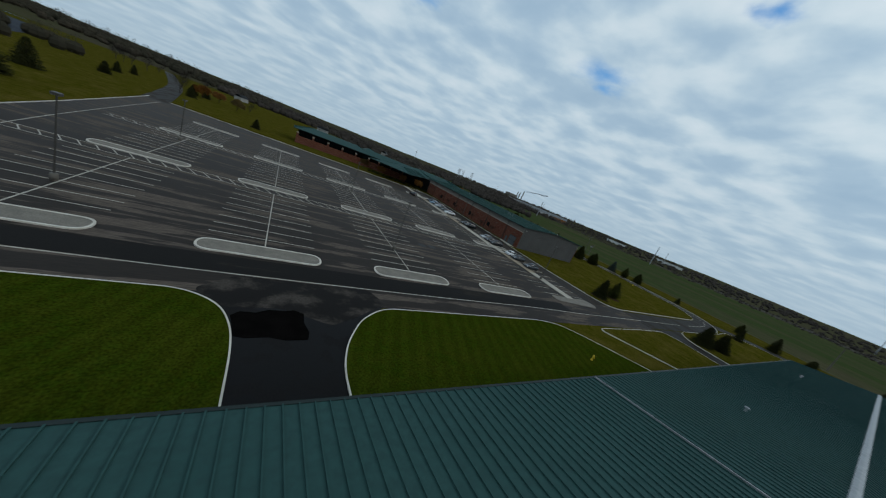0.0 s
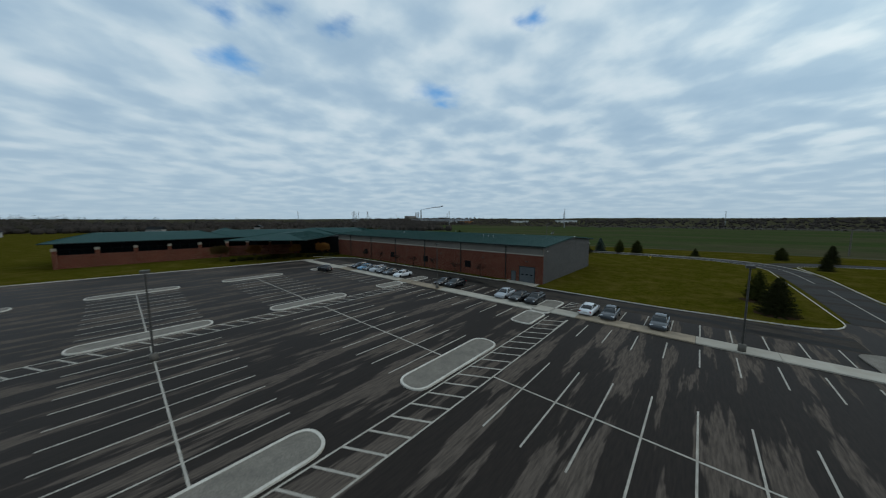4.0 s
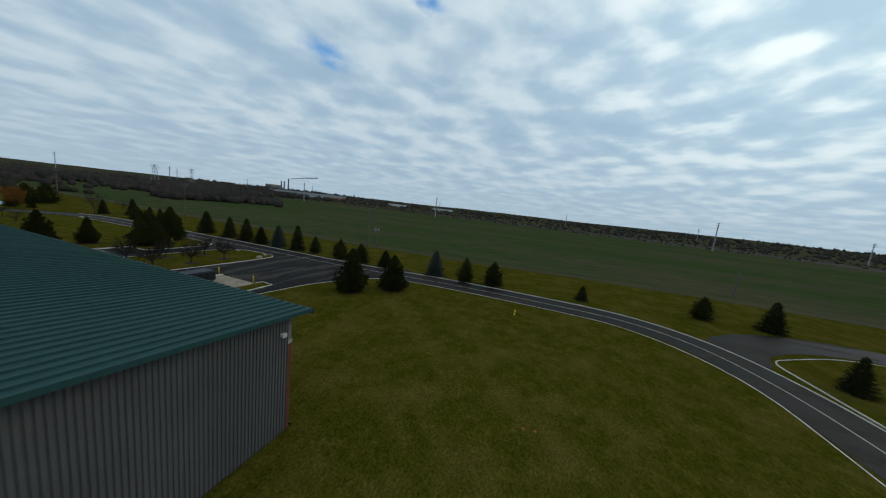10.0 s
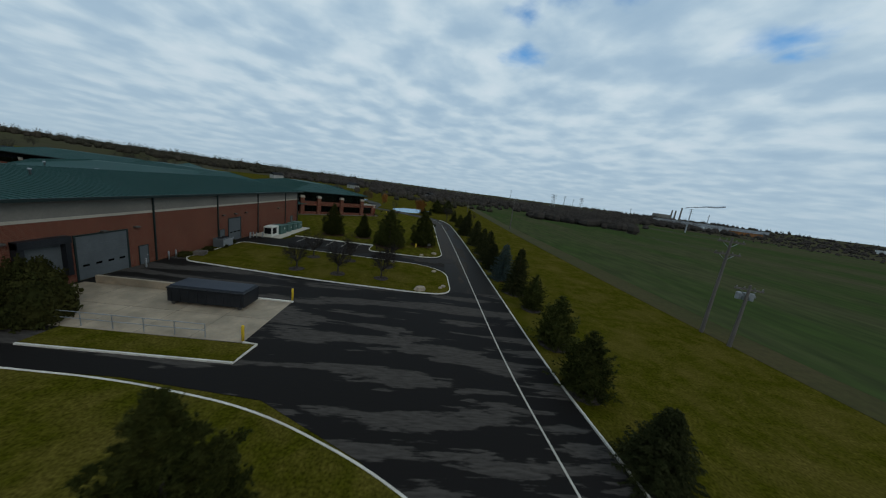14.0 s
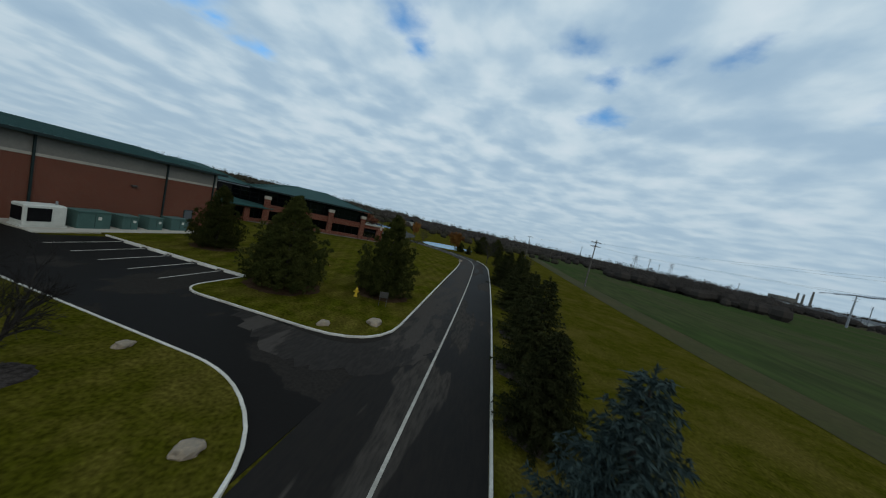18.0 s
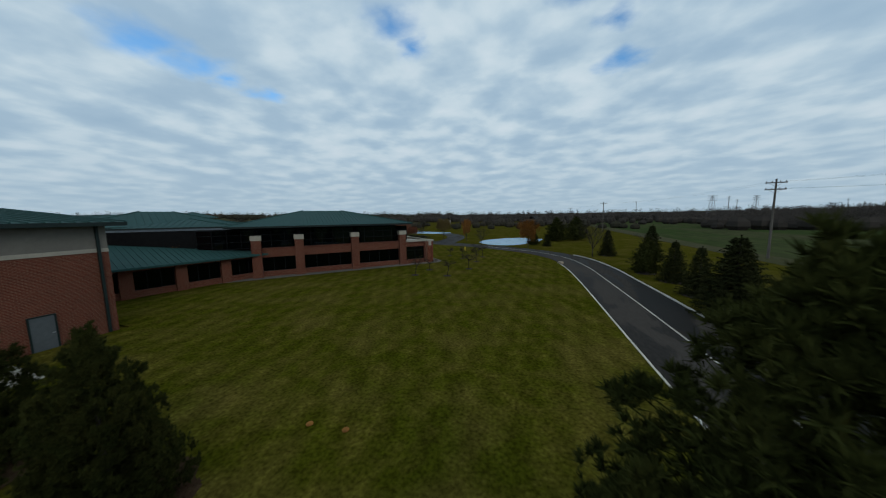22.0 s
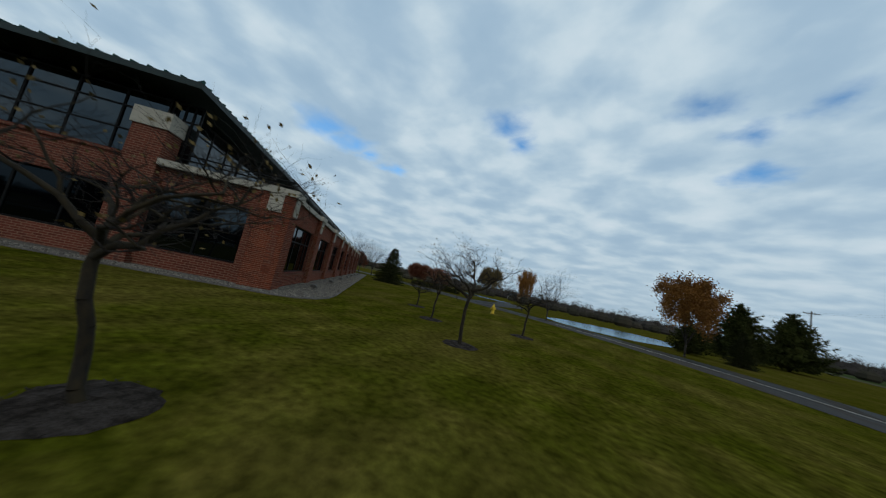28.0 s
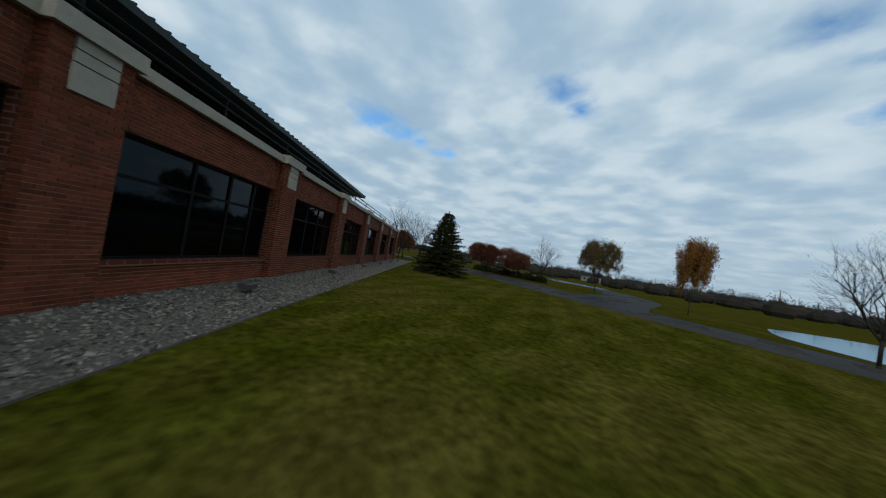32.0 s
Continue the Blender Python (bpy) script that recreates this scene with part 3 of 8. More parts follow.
def rounded(poly, r, n=5):
    """A polygon with its corners rounded by r (a number, or one for each corner)."""
    out, m = [], len(poly)
    for i, p in enumerate(poly):
        rr = r[i] if isinstance(r, (list, tuple)) else r
        p, a, c = Vector(p), Vector(poly[i - 1]), Vector(poly[(i + 1) % m])
        da, dc = (a - p), (c - p)
        k = min(rr, da.length * 0.49, dc.length * 0.49)
        if k < 0.01:
            out.append(tuple(p))
            continue
        s, e = p + da.normalized() * k, p + dc.normalized() * k
        for j in range(n + 1):
            t = j / n
            out.append(tuple(s * (1 - t) ** 2 + p * 2 * t * (1 - t) + e * t * t))
    return out

# ---- ground, roads, parking ----
solid("ground", Form().add([(-2400, -2400, 0), (2400, -2400, 0), (2400, 2400, 0), (-2400, 2400, 0)], [(0, 1, 2, 3)]), GRASS,
      "wide flat mown lawn of green and yellowed grass", "ground", kind="structure")
solid("field", Form().prism([(100, -200), (290, -430), (440, -250), (520, 100), (470, 900), (150, 900), (108, 330), (101, 150), (102, 30), (110, -60)], 0.0, 0.04), FIELD,
      "flat green crop field with sparse rows", "field", kind="structure")
solid("field_margin", Form().strip(curve([(90, -240), (108, -70), (101, 30), (99.5, 150), (106, 330), (140, 600)]), 8.0, 0.0, 0.03), VERGE,
      "dry yellow rough grass strip beside the field", "verge", kind="structure")
solid("scrubland", Form().prism([(300, -900), (2300, -1500), (2300, 2000), (480, 1500), (525, 110), (445, -255), (295, -440)], 0.0, 0.05), SCRUB,
      "dark brown scrub and fallow land beyond the field", "scrub", kind="structure")

LOT_X = (-90.6, -72.3, -54.0, -35.65)
ISL_Y = (-36.3, -6.6, 22.8, 51.5)
lot = solid("parking_lot", Form().prism([(-104.5, -45.2), (-61, -45.2), (-37, -45.0), (-24, -45.0), (-3, -44.8), (4, -44.8), (4, -36.8), (-2.9, -30), (-2.9, 1), (-2.2, 7.6), (-2.2, 66), (-6, 70.5), (-115.5, 84), (-109.5, 20)], 0.0, 0.02), ASPHALT,
            "dark damp asphalt car park with pale dry patches", "parking lot", kind="structure")
# through road past the buildings
R1 = curve([(3.5, -40.8), (30, -40.8), (48, -40.2), (58, -38.6), (66, -34.5), (70.6, -27), (71.8, -15), (71.8, 3), (70.7, 16), (69.8, 28), (69.6, 45), (69.4, 70), (68.95, 92), (68.45, 106), (68.0, 114), (66.2, 123), (61.2, 131.2), (54, 137.2), (47.5, 141.3), (40.5, 144.5), (31.5, 148.8), (15, 157), (-20, 170)])
WR = 6.55
road = solid("road", Form().strip(R1, WR, 0.0, 0.024), ROADTAR, "dark asphalt service road with drying patches", "road", kind="structure")
solid("road_lane_west", Form().strip(along(R1[64:-14], WR / 4 + 0.05), WR / 2 - 0.1, 0.0, 0.0285), LANETAR, "paler dry lane of the asphalt road with damp blotches", "road", kind="structure")
solid("road_branch", Form().strip(curve([(64, -38.5), (70, -42), (75.5, -50), (78, -60), (76.5, -71), (69, -77.5), (57, -77), (44, -72)]), 6.2, 0.0, 0.028), ROADTAR, "dark asphalt branch road", "road", kind="structure")
solid("ring_lane", Form().prism([(-103.6, -37.9), (-78, -38.3), (-53, -38.2), (-34, -37.9), (-22, -37.9), (-22, -41.0), (-34, -40.9), (-53, -41.4), (-78, -41.6), (-103.6, -41.2)], 0.0, 0.0245), RINGTAR, "dark damp lane along the car park", "road", kind="structure")
solid("entrance_road", Form().prism([(-73.4, -62), (-66.0, -62), (-66.0, -53), (-64.0, -48.0), (-61, -45.0), (-78.5, -45.0), (-75, -47.5), (-73.6, -50.5)], 0.0, 0.026), WETTAR, "wet black asphalt entrance drive", "road", kind="structure")
solid("entrance_mouth", Form().prism(rounded([(-76.5, -44.6), (-74.0, -41.9), (-69, -41.9), (-62.0, -41.9), (-60.6, -44.4), (-63.9, -46.9), (-66.6, -48.6), (-70.5, -46.6), (-74.6, -46.9)], 0.5), 0.0, 0.0295), MOUTHTAR, "asphalt at the drive mouth with ragged pale dry patches", "road", kind="structure")
solid("bay_drive", Form().prism([(4, -44.4), (20, -44.4), (15.2, -47.2), (14.4, -50), (14.4, -59.2), (8.6, -59.2), (8.6, -50), (6.6, -46.4)], 0.0, 0.028), ROADTAR, "asphalt drive to a roller door", "road", kind="structure")
solid("dock_yard", Form().prism([(31.6, 22.9), (46.6, 22.9), (54.6, 22.0), (60.7, 18.8), (66.0, 14.6), (68.4, 12.6), (73.9, 12.0), (73.2, 26.0), (72.9, 43.0), (61.3, 42.4), (49.7, 42.6), (36.3, 44.4), (31.6, 44.8)], 0.0, 0.028), DOCKTAR, "dark asphalt dock yard with pale dry streaks", "yard", kind="structure")
solid("north_yard", Form().prism([(31.6, 54.2), (50, 53.4), (60.5, 52.6), (63.0, 51.0), (66.0, 47.5), (66.9, 66.5), (65.6, 61.6), (63.6, 59.7), (54.6, 59.5), (52.6, 60.5), (52.5, 64.5), (38.0, 64.5), (37.2, 61), (31.6, 60.5)], 0.0, 0.028), YARDTAR, "dark asphalt drive and staff parking", "yard", kind="structure")
rj = random.Random(14)
rim_line = curve([(57.4, 57.9), (60.5, 57.7), (64.0, 57.6), (66.4, 58.9), (67.6, 62), (67.7, 68)], 9)
ragged = [(x + rj.uniform(-0.3, 0.3), y + rj.uniform(-0.5, 0.4) + max(0.0, 2.4 - 0.16 * k)) for k, (x, y) in enumerate(along(rim_line, -1.6))]
solid("dry_yard_rim", Form().prism([(x, y) for x, y in along(rim_line, 1.3)] + ragged[::-1], 0.0, 0.0315), LANETAR, "paler dry strip of asphalt along the kerb with damp blotches", "road", kind="structure")


def bent(pts, rr, n=6):
    """An open line with rounded corners; rr: one radius for each inner point."""
    out = [tuple(pts[0])]
    for i in range(1, len(pts) - 1):
        p, a, c = Vector(pts[i]), Vector(pts[i - 1]), Vector(pts[i + 1])
        k = min(rr[i - 1], (a - p).length * 0.49, (c - p).length * 0.49)
        s, e = p + (a - p).normalized() * k, p + (c - p).normalized() * k
        out += [tuple(s * (1 - t) ** 2 + p * 2 * t * (1 - t) + e * t * t) for t in (j / n for j in range(n + 1))]
    return out + [tuple(pts[-1])]


def lawn(name, edge, rest, label, mat=None, kerb_end=1e6):
    """A raised lawn: edge is its kerbed side, rest closes it."""
    ob = solid(name, Form().prism(list(edge) + list(rest), 0.0, 0.11), mat or GRASS, label, "lawn", kind="structure")
    part("kerb", Form().strip([p for p in edge if p[1] < kerb_end], 0.115, 0.0, 0.135), KERB, ob)
    return ob


lawn("lawn_south", bent([(-0.8, 0.5), (-3.0, 0.5), (-3.1, -20), (-1.4, -36.9), (57.5, -36.3), (67.6, -27), (68.4, -10), (68.3, 3), (67.9, 8.3), (66.9, 13.2), (64.4, 16.3), (60.8, 18.6), (54.7, 21.3), (46.6, 22.6), (37.0, 22.85)],
     [1.2, 2, 5.5, 9, 10, 6, 3, 3, 2, 2, 2, 4, 3]), [(31.7, 22.85), (31.7, -0.1), (-0.1, -0.1)], "mown lawn between the road and a grey metal wall")
lawn("lawn_island", bent([(33.2, 44.5), (34.2, 43.3), (49.7, 41.5), (61.3, 40.9), (66.5, 41.2), (66.4, 50.8), (62.6, 53.9), (50, 54.6), (33.4, 55.5), (33.2, 44.6)], [1.0, 1, 1, 3.5, 3, 3, 1, 1]), [], "kerbed lawn island with small bare trees and boulders")
lawn("lawn_office", bent([(37.6, 64.6), (52.6, 64.6), (52.5, 59.3), (66.3, 59.3), (65.65, 85), (65.3, 104), (64.7, 114), (62.6, 122), (58, 129), (52, 134.3), (46, 138.2), (39, 141.2), (20, 150.2), (-10, 163)],
     [0.4, 1.8, 4.5, 5, 5, 4, 4, 4, 3, 3, 3, 2]), [(-10, 130), (2, 100), (2, 80), (31.7, 80), (32.0, 66)], "broad striped mown lawn before the offices", LAWN, 116.0)
lawn("lawn_entrance_west", bent([(-112, -44.9), (-77.0, -44.9), (-74.5, -46.7), (-73.5, -49.4), (-73.2, -52), (-73.0, -60.6)], [2, 1.5, 1.2, 1.2]), [(-112, -60)], "bright green lawn west of the entrance drive", GREENLAWN)
lawn("lawn_entrance_east", bent([(-66.3, -60.4), (-66.4, -53.5), (-65.7, -50.8), (-64.0, -47.7), (-61.3, -45.4), (-36, -44.9), (-32.3, -45.7), (-29.3, -48.5), (-19.5, -60.4)], [1.5, 1.2, 1.2, 2, 2, 1.5, 2]), [], "bright green lawn east of the entrance drive", GREENLAWN)
lawn("lawn_triangle", bent([(-11, -59.4), (-21.2, -45.9), (-3, -45.2), (7.2, -45.3), (8.5, -49), (8.5, -59.4)], [2, 2, 2, 2]), [], "small kerbed lawn beside the drive")
lawn("lawn_fork", bent([(14.5, -59.4), (14.6, -48), (20, -44.4), (48, -44.2), (65.6, -42.6), (73, -54), (74.6, -64), (70, -72.5), (57, -73.2), (46, -68)], [3, 4, 5, 2.2, 6, 5, 5, 5]), [(38.5, -59.4)], "kerbed lawn inside the road fork")
lawn("planting_strip", bent([(-0.1, 7.3), (-1.0, 7.4), (-2.0, 9.5), (-2.0, 64), (-5.5, 70.2), (-10, 79)], [1.0, 2, 2, 3]), [(-0.1, 79)], "narrow planted strip along the brick wall")
solid("door_apron", Form().prism([(-0.02, 0.6), (-2.9, 0.6), (-2.2, 3), (-2.2, 6.5), (-1.2, 7.3), (-0.02, 7.2)], 0.0, 0.06), CONCRETE, "pale concrete apron before the overhead door", "apron", kind="structure")

# worn bare patch beside the road
rp = random.Random(5)
solid("bare_patch", Form().prism([(75.0 + 1.5 * rp.uniform(0.8, 1.2) * math.cos(k * 0.349), 13.6 + 1.2 * rp.uniform(0.8, 1.2) * math.sin(k * 0.349)) for k in range(18)], 0.0, 0.012), VERGE_BARE, "worn patch of bare grey soil in the grass", "soil", kind="structure")

# outer kerbs
for nm, ln in (("kerb_road_east", along(R1[14:93], -WR / 2 - 0.08)), ("kerb_lot_west", [(-109.6, 20), (-104.6, -45.2)]), ("kerb_lot_north", [(-110, 83.4), (-60, 77.5), (-6, 70.6)]), ("kerb_lot_north_west", [(-109.6, 20), (-115.6, 84)])):
    solid(nm, Form().strip(ln, 0.115, 0.0, 0.13), KERB, "pale concrete kerb", "kerb", kind="structure")
solid("road_centre_line", Form().strip(R1[8:108], 0.13, 0.0, 0.034), PAINT, "white painted centre line", "road marking", kind="structure")
solid("ring_road_line", Form().strip(curve([(-104, -41.3), (-78, -41.7), (-53, -41.5), (-34, -41.0), (-18, -41.2), (3.5, -41.0), (30, -41.0)]), 0.13, 0.0, 0.034), PAINT, "white painted lane line", "road marking", kind="structure")

solid("west_lane_line", Form().strip(curve([(-100.5, -40), (-101.5, -20), (-104.8, 10), (-110.5, 75)]), 0.12, 0.0, 0.034), PAINT, "white painted lane line", "road marking", kind="structure")
solid("exit_road", Form().strip(curve([(-112.5, 78), (-119, 115), (-134, 190), (-160, 290), (-190, 400)]), 7.0, 0.0, 0.022), ROADTAR, "dark asphalt exit road", "road", kind="structure")

# car park: stall lines, spines, walkway crossings, islands
line_mesh = Form().box(-5.4, 5.4, -0.055, 0.055, 0.0, 0.034).mesh("stall_line", PAINT)
solid("parking_aisle", Form().prism([(-8.7, -36.0), (-3.2, -36.0), (-2.6, -30), (-2.6, 1), (-2.1, 7.6), (-2.1, 64), (-8.7, 64)], 0.0, 0.0235), AISLETAR, "dark damp asphalt aisle drying in long pale streaks", "road", kind="structure")
half_mesh = Form().box(-2.3, 2.3, -0.055, 0.055, 0.0, 0.034).mesh("stall_line_short", PAINT)
hatch_mesh = Form().box(-0.075, 0.075, -1.38, 1.38, 0.0, 0.034).mesh("hatch_bar", PAINT)
STALL = 2.575
# first line after an island and spacing, column by column
STALLS = {-90.6: (4.2, 2.72), -72.3: (3.75, 2.72), -54.0: (3.65, 2.5), -35.65: (2.7, 2.525)}
for sx in LOT_X:
    for a, b in zip(ISL_Y, ISL_Y[1:]):
        lo, hi = a + 1.45, b - (4.2 if b != ISL_Y[3] else 1.4)
        part("spine_line", Form().box(sx - 0.065, sx + 0.065, lo, hi, 0.0, 0.036), PAINT, lot)
        first, gap = STALLS[sx]
        y0, y1 = a + first, b - (6.8 if b != ISL_Y[3] else 2.7)
        n = int(round((y1 - y0) / gap))
        for k in range(n + 1):
            o = part("stall_line", line_mesh, PAINT, lot)
            o.location = (sx, y0 + (y1 - y0) * k / n, 0)
for sy in (-6.6, 22.8):
    x0, x1 = -104, -17.6
    for yy in (-1.7, -4.2):
        part("crossing_line", Form().box(x0, x1, sy + yy - 0.06, sy + yy + 0.06, 0.0, 0.036), PAINT, lot)
    for k in range(int((x1 - x0) / 1.75)):
        o = part("hatch_bar", hatch_mesh, PAINT, lot)
        o.matrix_basis = pose(x0 + 0.9 + k * 1.75, sy - 2.95, 0, 0, 0, 28)
for side, xs in ((-1, -20.1), (1, -11.15)):
    for k in range(34):
        y = -34.1 + k * STALL
        if abs(y + 6.8) < 2.6 or abs(y - 22.6) < 2.6:
            continue
        o = part("stall_line", half_mesh, PAINT, lot)
        o.location = (xs, y + 0.25, 0)

isl_poly = rounded([(-5.75, -1.3), (5.75, -1.3), (5.75, 1.3), (-5.75, 1.3)], 1.27, 6)


def island(x, y, sx=1.0, sy=1.0):
    poly = [(px * sx, py * sy) for px, py in isl_poly]
    o = thing("parking_island", x, y, 0, 0, "long round-ended island of grey pavers with a pale kerb", "traffic island", "car park islands", "structure")
    part("kerb", Form().strip(poly, 0.2, 0.0, 0.15, close=True), KERB, o)
    part("paving", Form().prism([(px * 0.985, py * 0.93) for px, py in poly], 0.0, 0.13), PAVER, o)


for sx in LOT_X:
    for sy in ISL_Y:
        island(sx, sy)
for sy in (-6.6, 22.8, 51.5):
    island(-13.6, sy + 0.1, 0.62, 1.0)
    island(-20.0, sy + 0.1, 0.45, 1.0)
solid("parking_island_end", Form().prism(rounded([(-21.5, -36.9), (-9.2, -38.2), (-8.4, -36.4), (-9.4, -34.6), (-13.2, -35.0), (-21.5, -34.8)], 1.0), 0.0, 0.14), PAVER, "paved end island with a pale kerb", "traffic island", kind="structure")
walk_slab = Form().box(-1.15, 1.15, -2.98, 2.98, 0.0, 0.15).mesh("slab", CONCRETE)
tan_slab = Form().box(-1.15, 1.15, -2.98, 2.98, 0.0, 0.15).mesh("slab_tan", TANCONC)
walkway = thing("walkway", label="raised concrete walkway of large slabs through the car park", category="walkway", kind="structure")
for k in range(18):
    y = -32.2 + k * 6.0
    o = part("slab", tan_slab if k in (2, 3, 8, 9, 13) else walk_slab, CONCRETE, walkway)
    o.location = (-15.1 if y < -8 else -15.6, y, 0)

# ---- warehouse ----
def standing_seams(a, b, c, d, step, mat_form, h=0.05, w=0.05):
    """Seams from edge a-b (eave) up to edge d-c (ridge)."""
    a, b, c, d = (Vector(p) for p in (a, b, c, d))
    n = max(1, int((b - a).length / step))
    nrm = (b - a).cross(d - a).normalized()
    if nrm.z < 0:
        nrm = -nrm
    e = (b - a).normalized() * w / 2
    for i in range(n + 1):
        t = i / n
        p, q = a.lerp(b, t), d.lerp(c, t)
        vs = [p - e, p + e, q + e, q - e]
        vs = vs + [v + nrm * h for v in vs]
        mat_form.add(vs, [(4, 5, 6, 7), (0, 4, 7, 3), (1, 2, 6, 5), (0, 1, 5, 4), (2, 3, 7, 6)])


def slab_roof(a, b, c, d, th=0.12):
    """A roof plane with thickness, corners in order round it."""
    P = [Vector(p) for p in (a, b, c, d)]
    Q = [p - Vector((0, 0, th)) for p in P]
    return Form().add(P + Q, [(0, 1, 2, 3), (7, 6, 5, 4), (0, 4, 5, 1), (1, 5, 6, 2), (2, 6, 7, 3), (3, 7, 4, 0)])


WX, WY, EAVE, RIDGE = 31.5, 79.5, 7.75, 8.95
wh = thing("warehouse", 0, 0, 0, 0, "large red brick warehouse with grey end wall and green roof", "warehouse")
# walls, 0.3 thick
part("wall_brick_west", Form().box(0, 0.3, 0, WY, 0, 5.7), BRICKWALL, wh, "red brick wall")
part("wall_panel_west", Form().box(0.02, 0.3, 0, WY, 5.95, EAVE), BANDGREY, wh, "light grey metal panel band")
part("stone_band_west", Form().box(-0.04, 0.3, -0.0, WY, 5.7, 5.95), STONE, wh, "pale stone band")
part("wall_brick_east", Form().box(WX - 0.3, WX, 0.02, WY, 0, 5.7), BRICKWALL, wh, "red brick wall")
part("wall_panel_east", Form().box(WX - 0.3, WX - 0.02, 0.02, WY, 5.95, EAVE), BANDGREY, wh, "light grey metal panel band")
part("stone_band_east", Form().box(WX - 0.3, WX + 0.04, 0.02, WY, 5.7, 5.95), STONE, wh, "pale stone band")
part("wall_brick_north", Form().box(0.3, WX - 0.3, WY - 0.3, WY, 0, EAVE), BRICKWALL, wh, "red brick wall")
g = Form()
n = 158
for i in range(n):
    xa, xb = 0.3 + (WX - 0.6) * i / n, 0.3 + (WX - 0.6) * (i + 1) / n
    za, zb = (EAVE + (RIDGE - EAVE) * (1 - abs(2 * v / WX - 1)) - 0.1 for v in (xa, xb))
    q = [xa, xa + (xb - xa) * 0.55, xa + (xb - xa) * 0.7, xb - (xb - xa) * 0.12, xb]
    dd = [0.0, 0.0, 0.045, 0.045, 0.0]
    for (u, du), (w, dw) in zip(zip(q, dd), list(zip(q, dd))[1:]):
        zu, zw = za + (zb - za) * (u - xa) / (xb - xa), za + (zb - za) * (w - xa) / (xb - xa)
        g.add([(u, -0.02 + du, 0), (w, -0.02 + dw, 0), (w, -0.02 + dw, zw), (u, -0.02 + du, zu)], [(0, 1, 2, 3)])
g.add([(0.3, 0.28, 0), (WX - 0.3, 0.28, 0), (WX - 0.3, 0.28, EAVE), (WX / 2, 0.28, RIDGE - 0.1), (0.3, 0.28, EAVE)], [(4, 3, 2, 1, 0)])
part("wall_siding_south", g, METALGREY, wh, "ribbed grey metal siding")
OV = 0.75
for nm, xe, sg in (("roof_west", -OV, 1), ("roof_east", WX + OV, -1)):
    ze = EAVE - 0.02
    A, B, Cc, D = (xe, -OV, ze), (xe, WY + OV, ze), (WX / 2, WY + OV, RIDGE), (WX / 2, -OV, RIDGE)
    rf = part(nm, slab_roof(A, B, Cc, D), ROOFGREEN, wh, "green standing-seam metal roof")
    sm = Form()
    standing_seams(A, B, Cc, D, 0.6, sm, 0.09, 0.08)
    part("seams", sm, ROOFGREEN, rf)
    part("gutter", Form().box(min(xe, xe - 0.14 * sg), max(xe, xe - 0.14 * sg), -OV, WY + OV, ze - 0.26, ze - 0.0), DARKTRIM, wh, "dark green gutter")
part("ridge_cap", Form().add([(WX / 2 - 0.3, -OV - 0.02, RIDGE + 0.03), (WX / 2, -OV - 0.02, RIDGE + 0.09), (WX / 2 + 0.3, -OV - 0.02, RIDGE + 0.03), (WX / 2 - 0.3, WY + OV, RIDGE + 0.03), (WX / 2, WY + OV, RIDGE + 0.09), (WX / 2 + 0.3, WY + OV, RIDGE + 0.03)], [(0, 1, 4, 3), (1, 2, 5, 4)]), ROOFGREEN, wh)
for sgn in (0, 1):
    x0, x1 = (-OV, WX / 2) if sgn == 0 else (WX / 2, WX + OV)
    z0, z1 = (EAVE, RIDGE) if sgn == 0 else (RIDGE, EAVE)
    part("gable_trim", Form().add([(x0, -OV - 0.03, z0 - 0.16), (x1, -OV - 0.03, z1 - 0.16), (x1, -OV - 0.03, z1 + 0.05), (x0, -OV - 0.03, z0 + 0.05), (x0, -OV, z0 - 0.16), (x1, -OV, z1 - 0.16), (x1, -OV, z1 + 0.05), (x0, -OV, z0 + 0.05)],
                                   [(0, 1, 2, 3), (7, 6, 5, 4), (0, 4, 5, 1), (3, 2, 6, 7), (0, 3, 7, 4), (1, 5, 6, 2)]), ROOFGREEN, wh)
for xs, y in [(-0.1, y) for y in (8.2, 20.5, 33, 45.5, 58, 70.5, 79.0)] + [(WX + 0.1, y) for y in (0.6, 10.8, 21.2, 42.3, 52.5, 62.8, 73.1, 79.0)]:
    part("downpipe", Form().box(xs - 0.07, xs + 0.07, y - 0.07, y + 0.07, 0.1, EAVE - 0.2), DARKTRIM, wh)


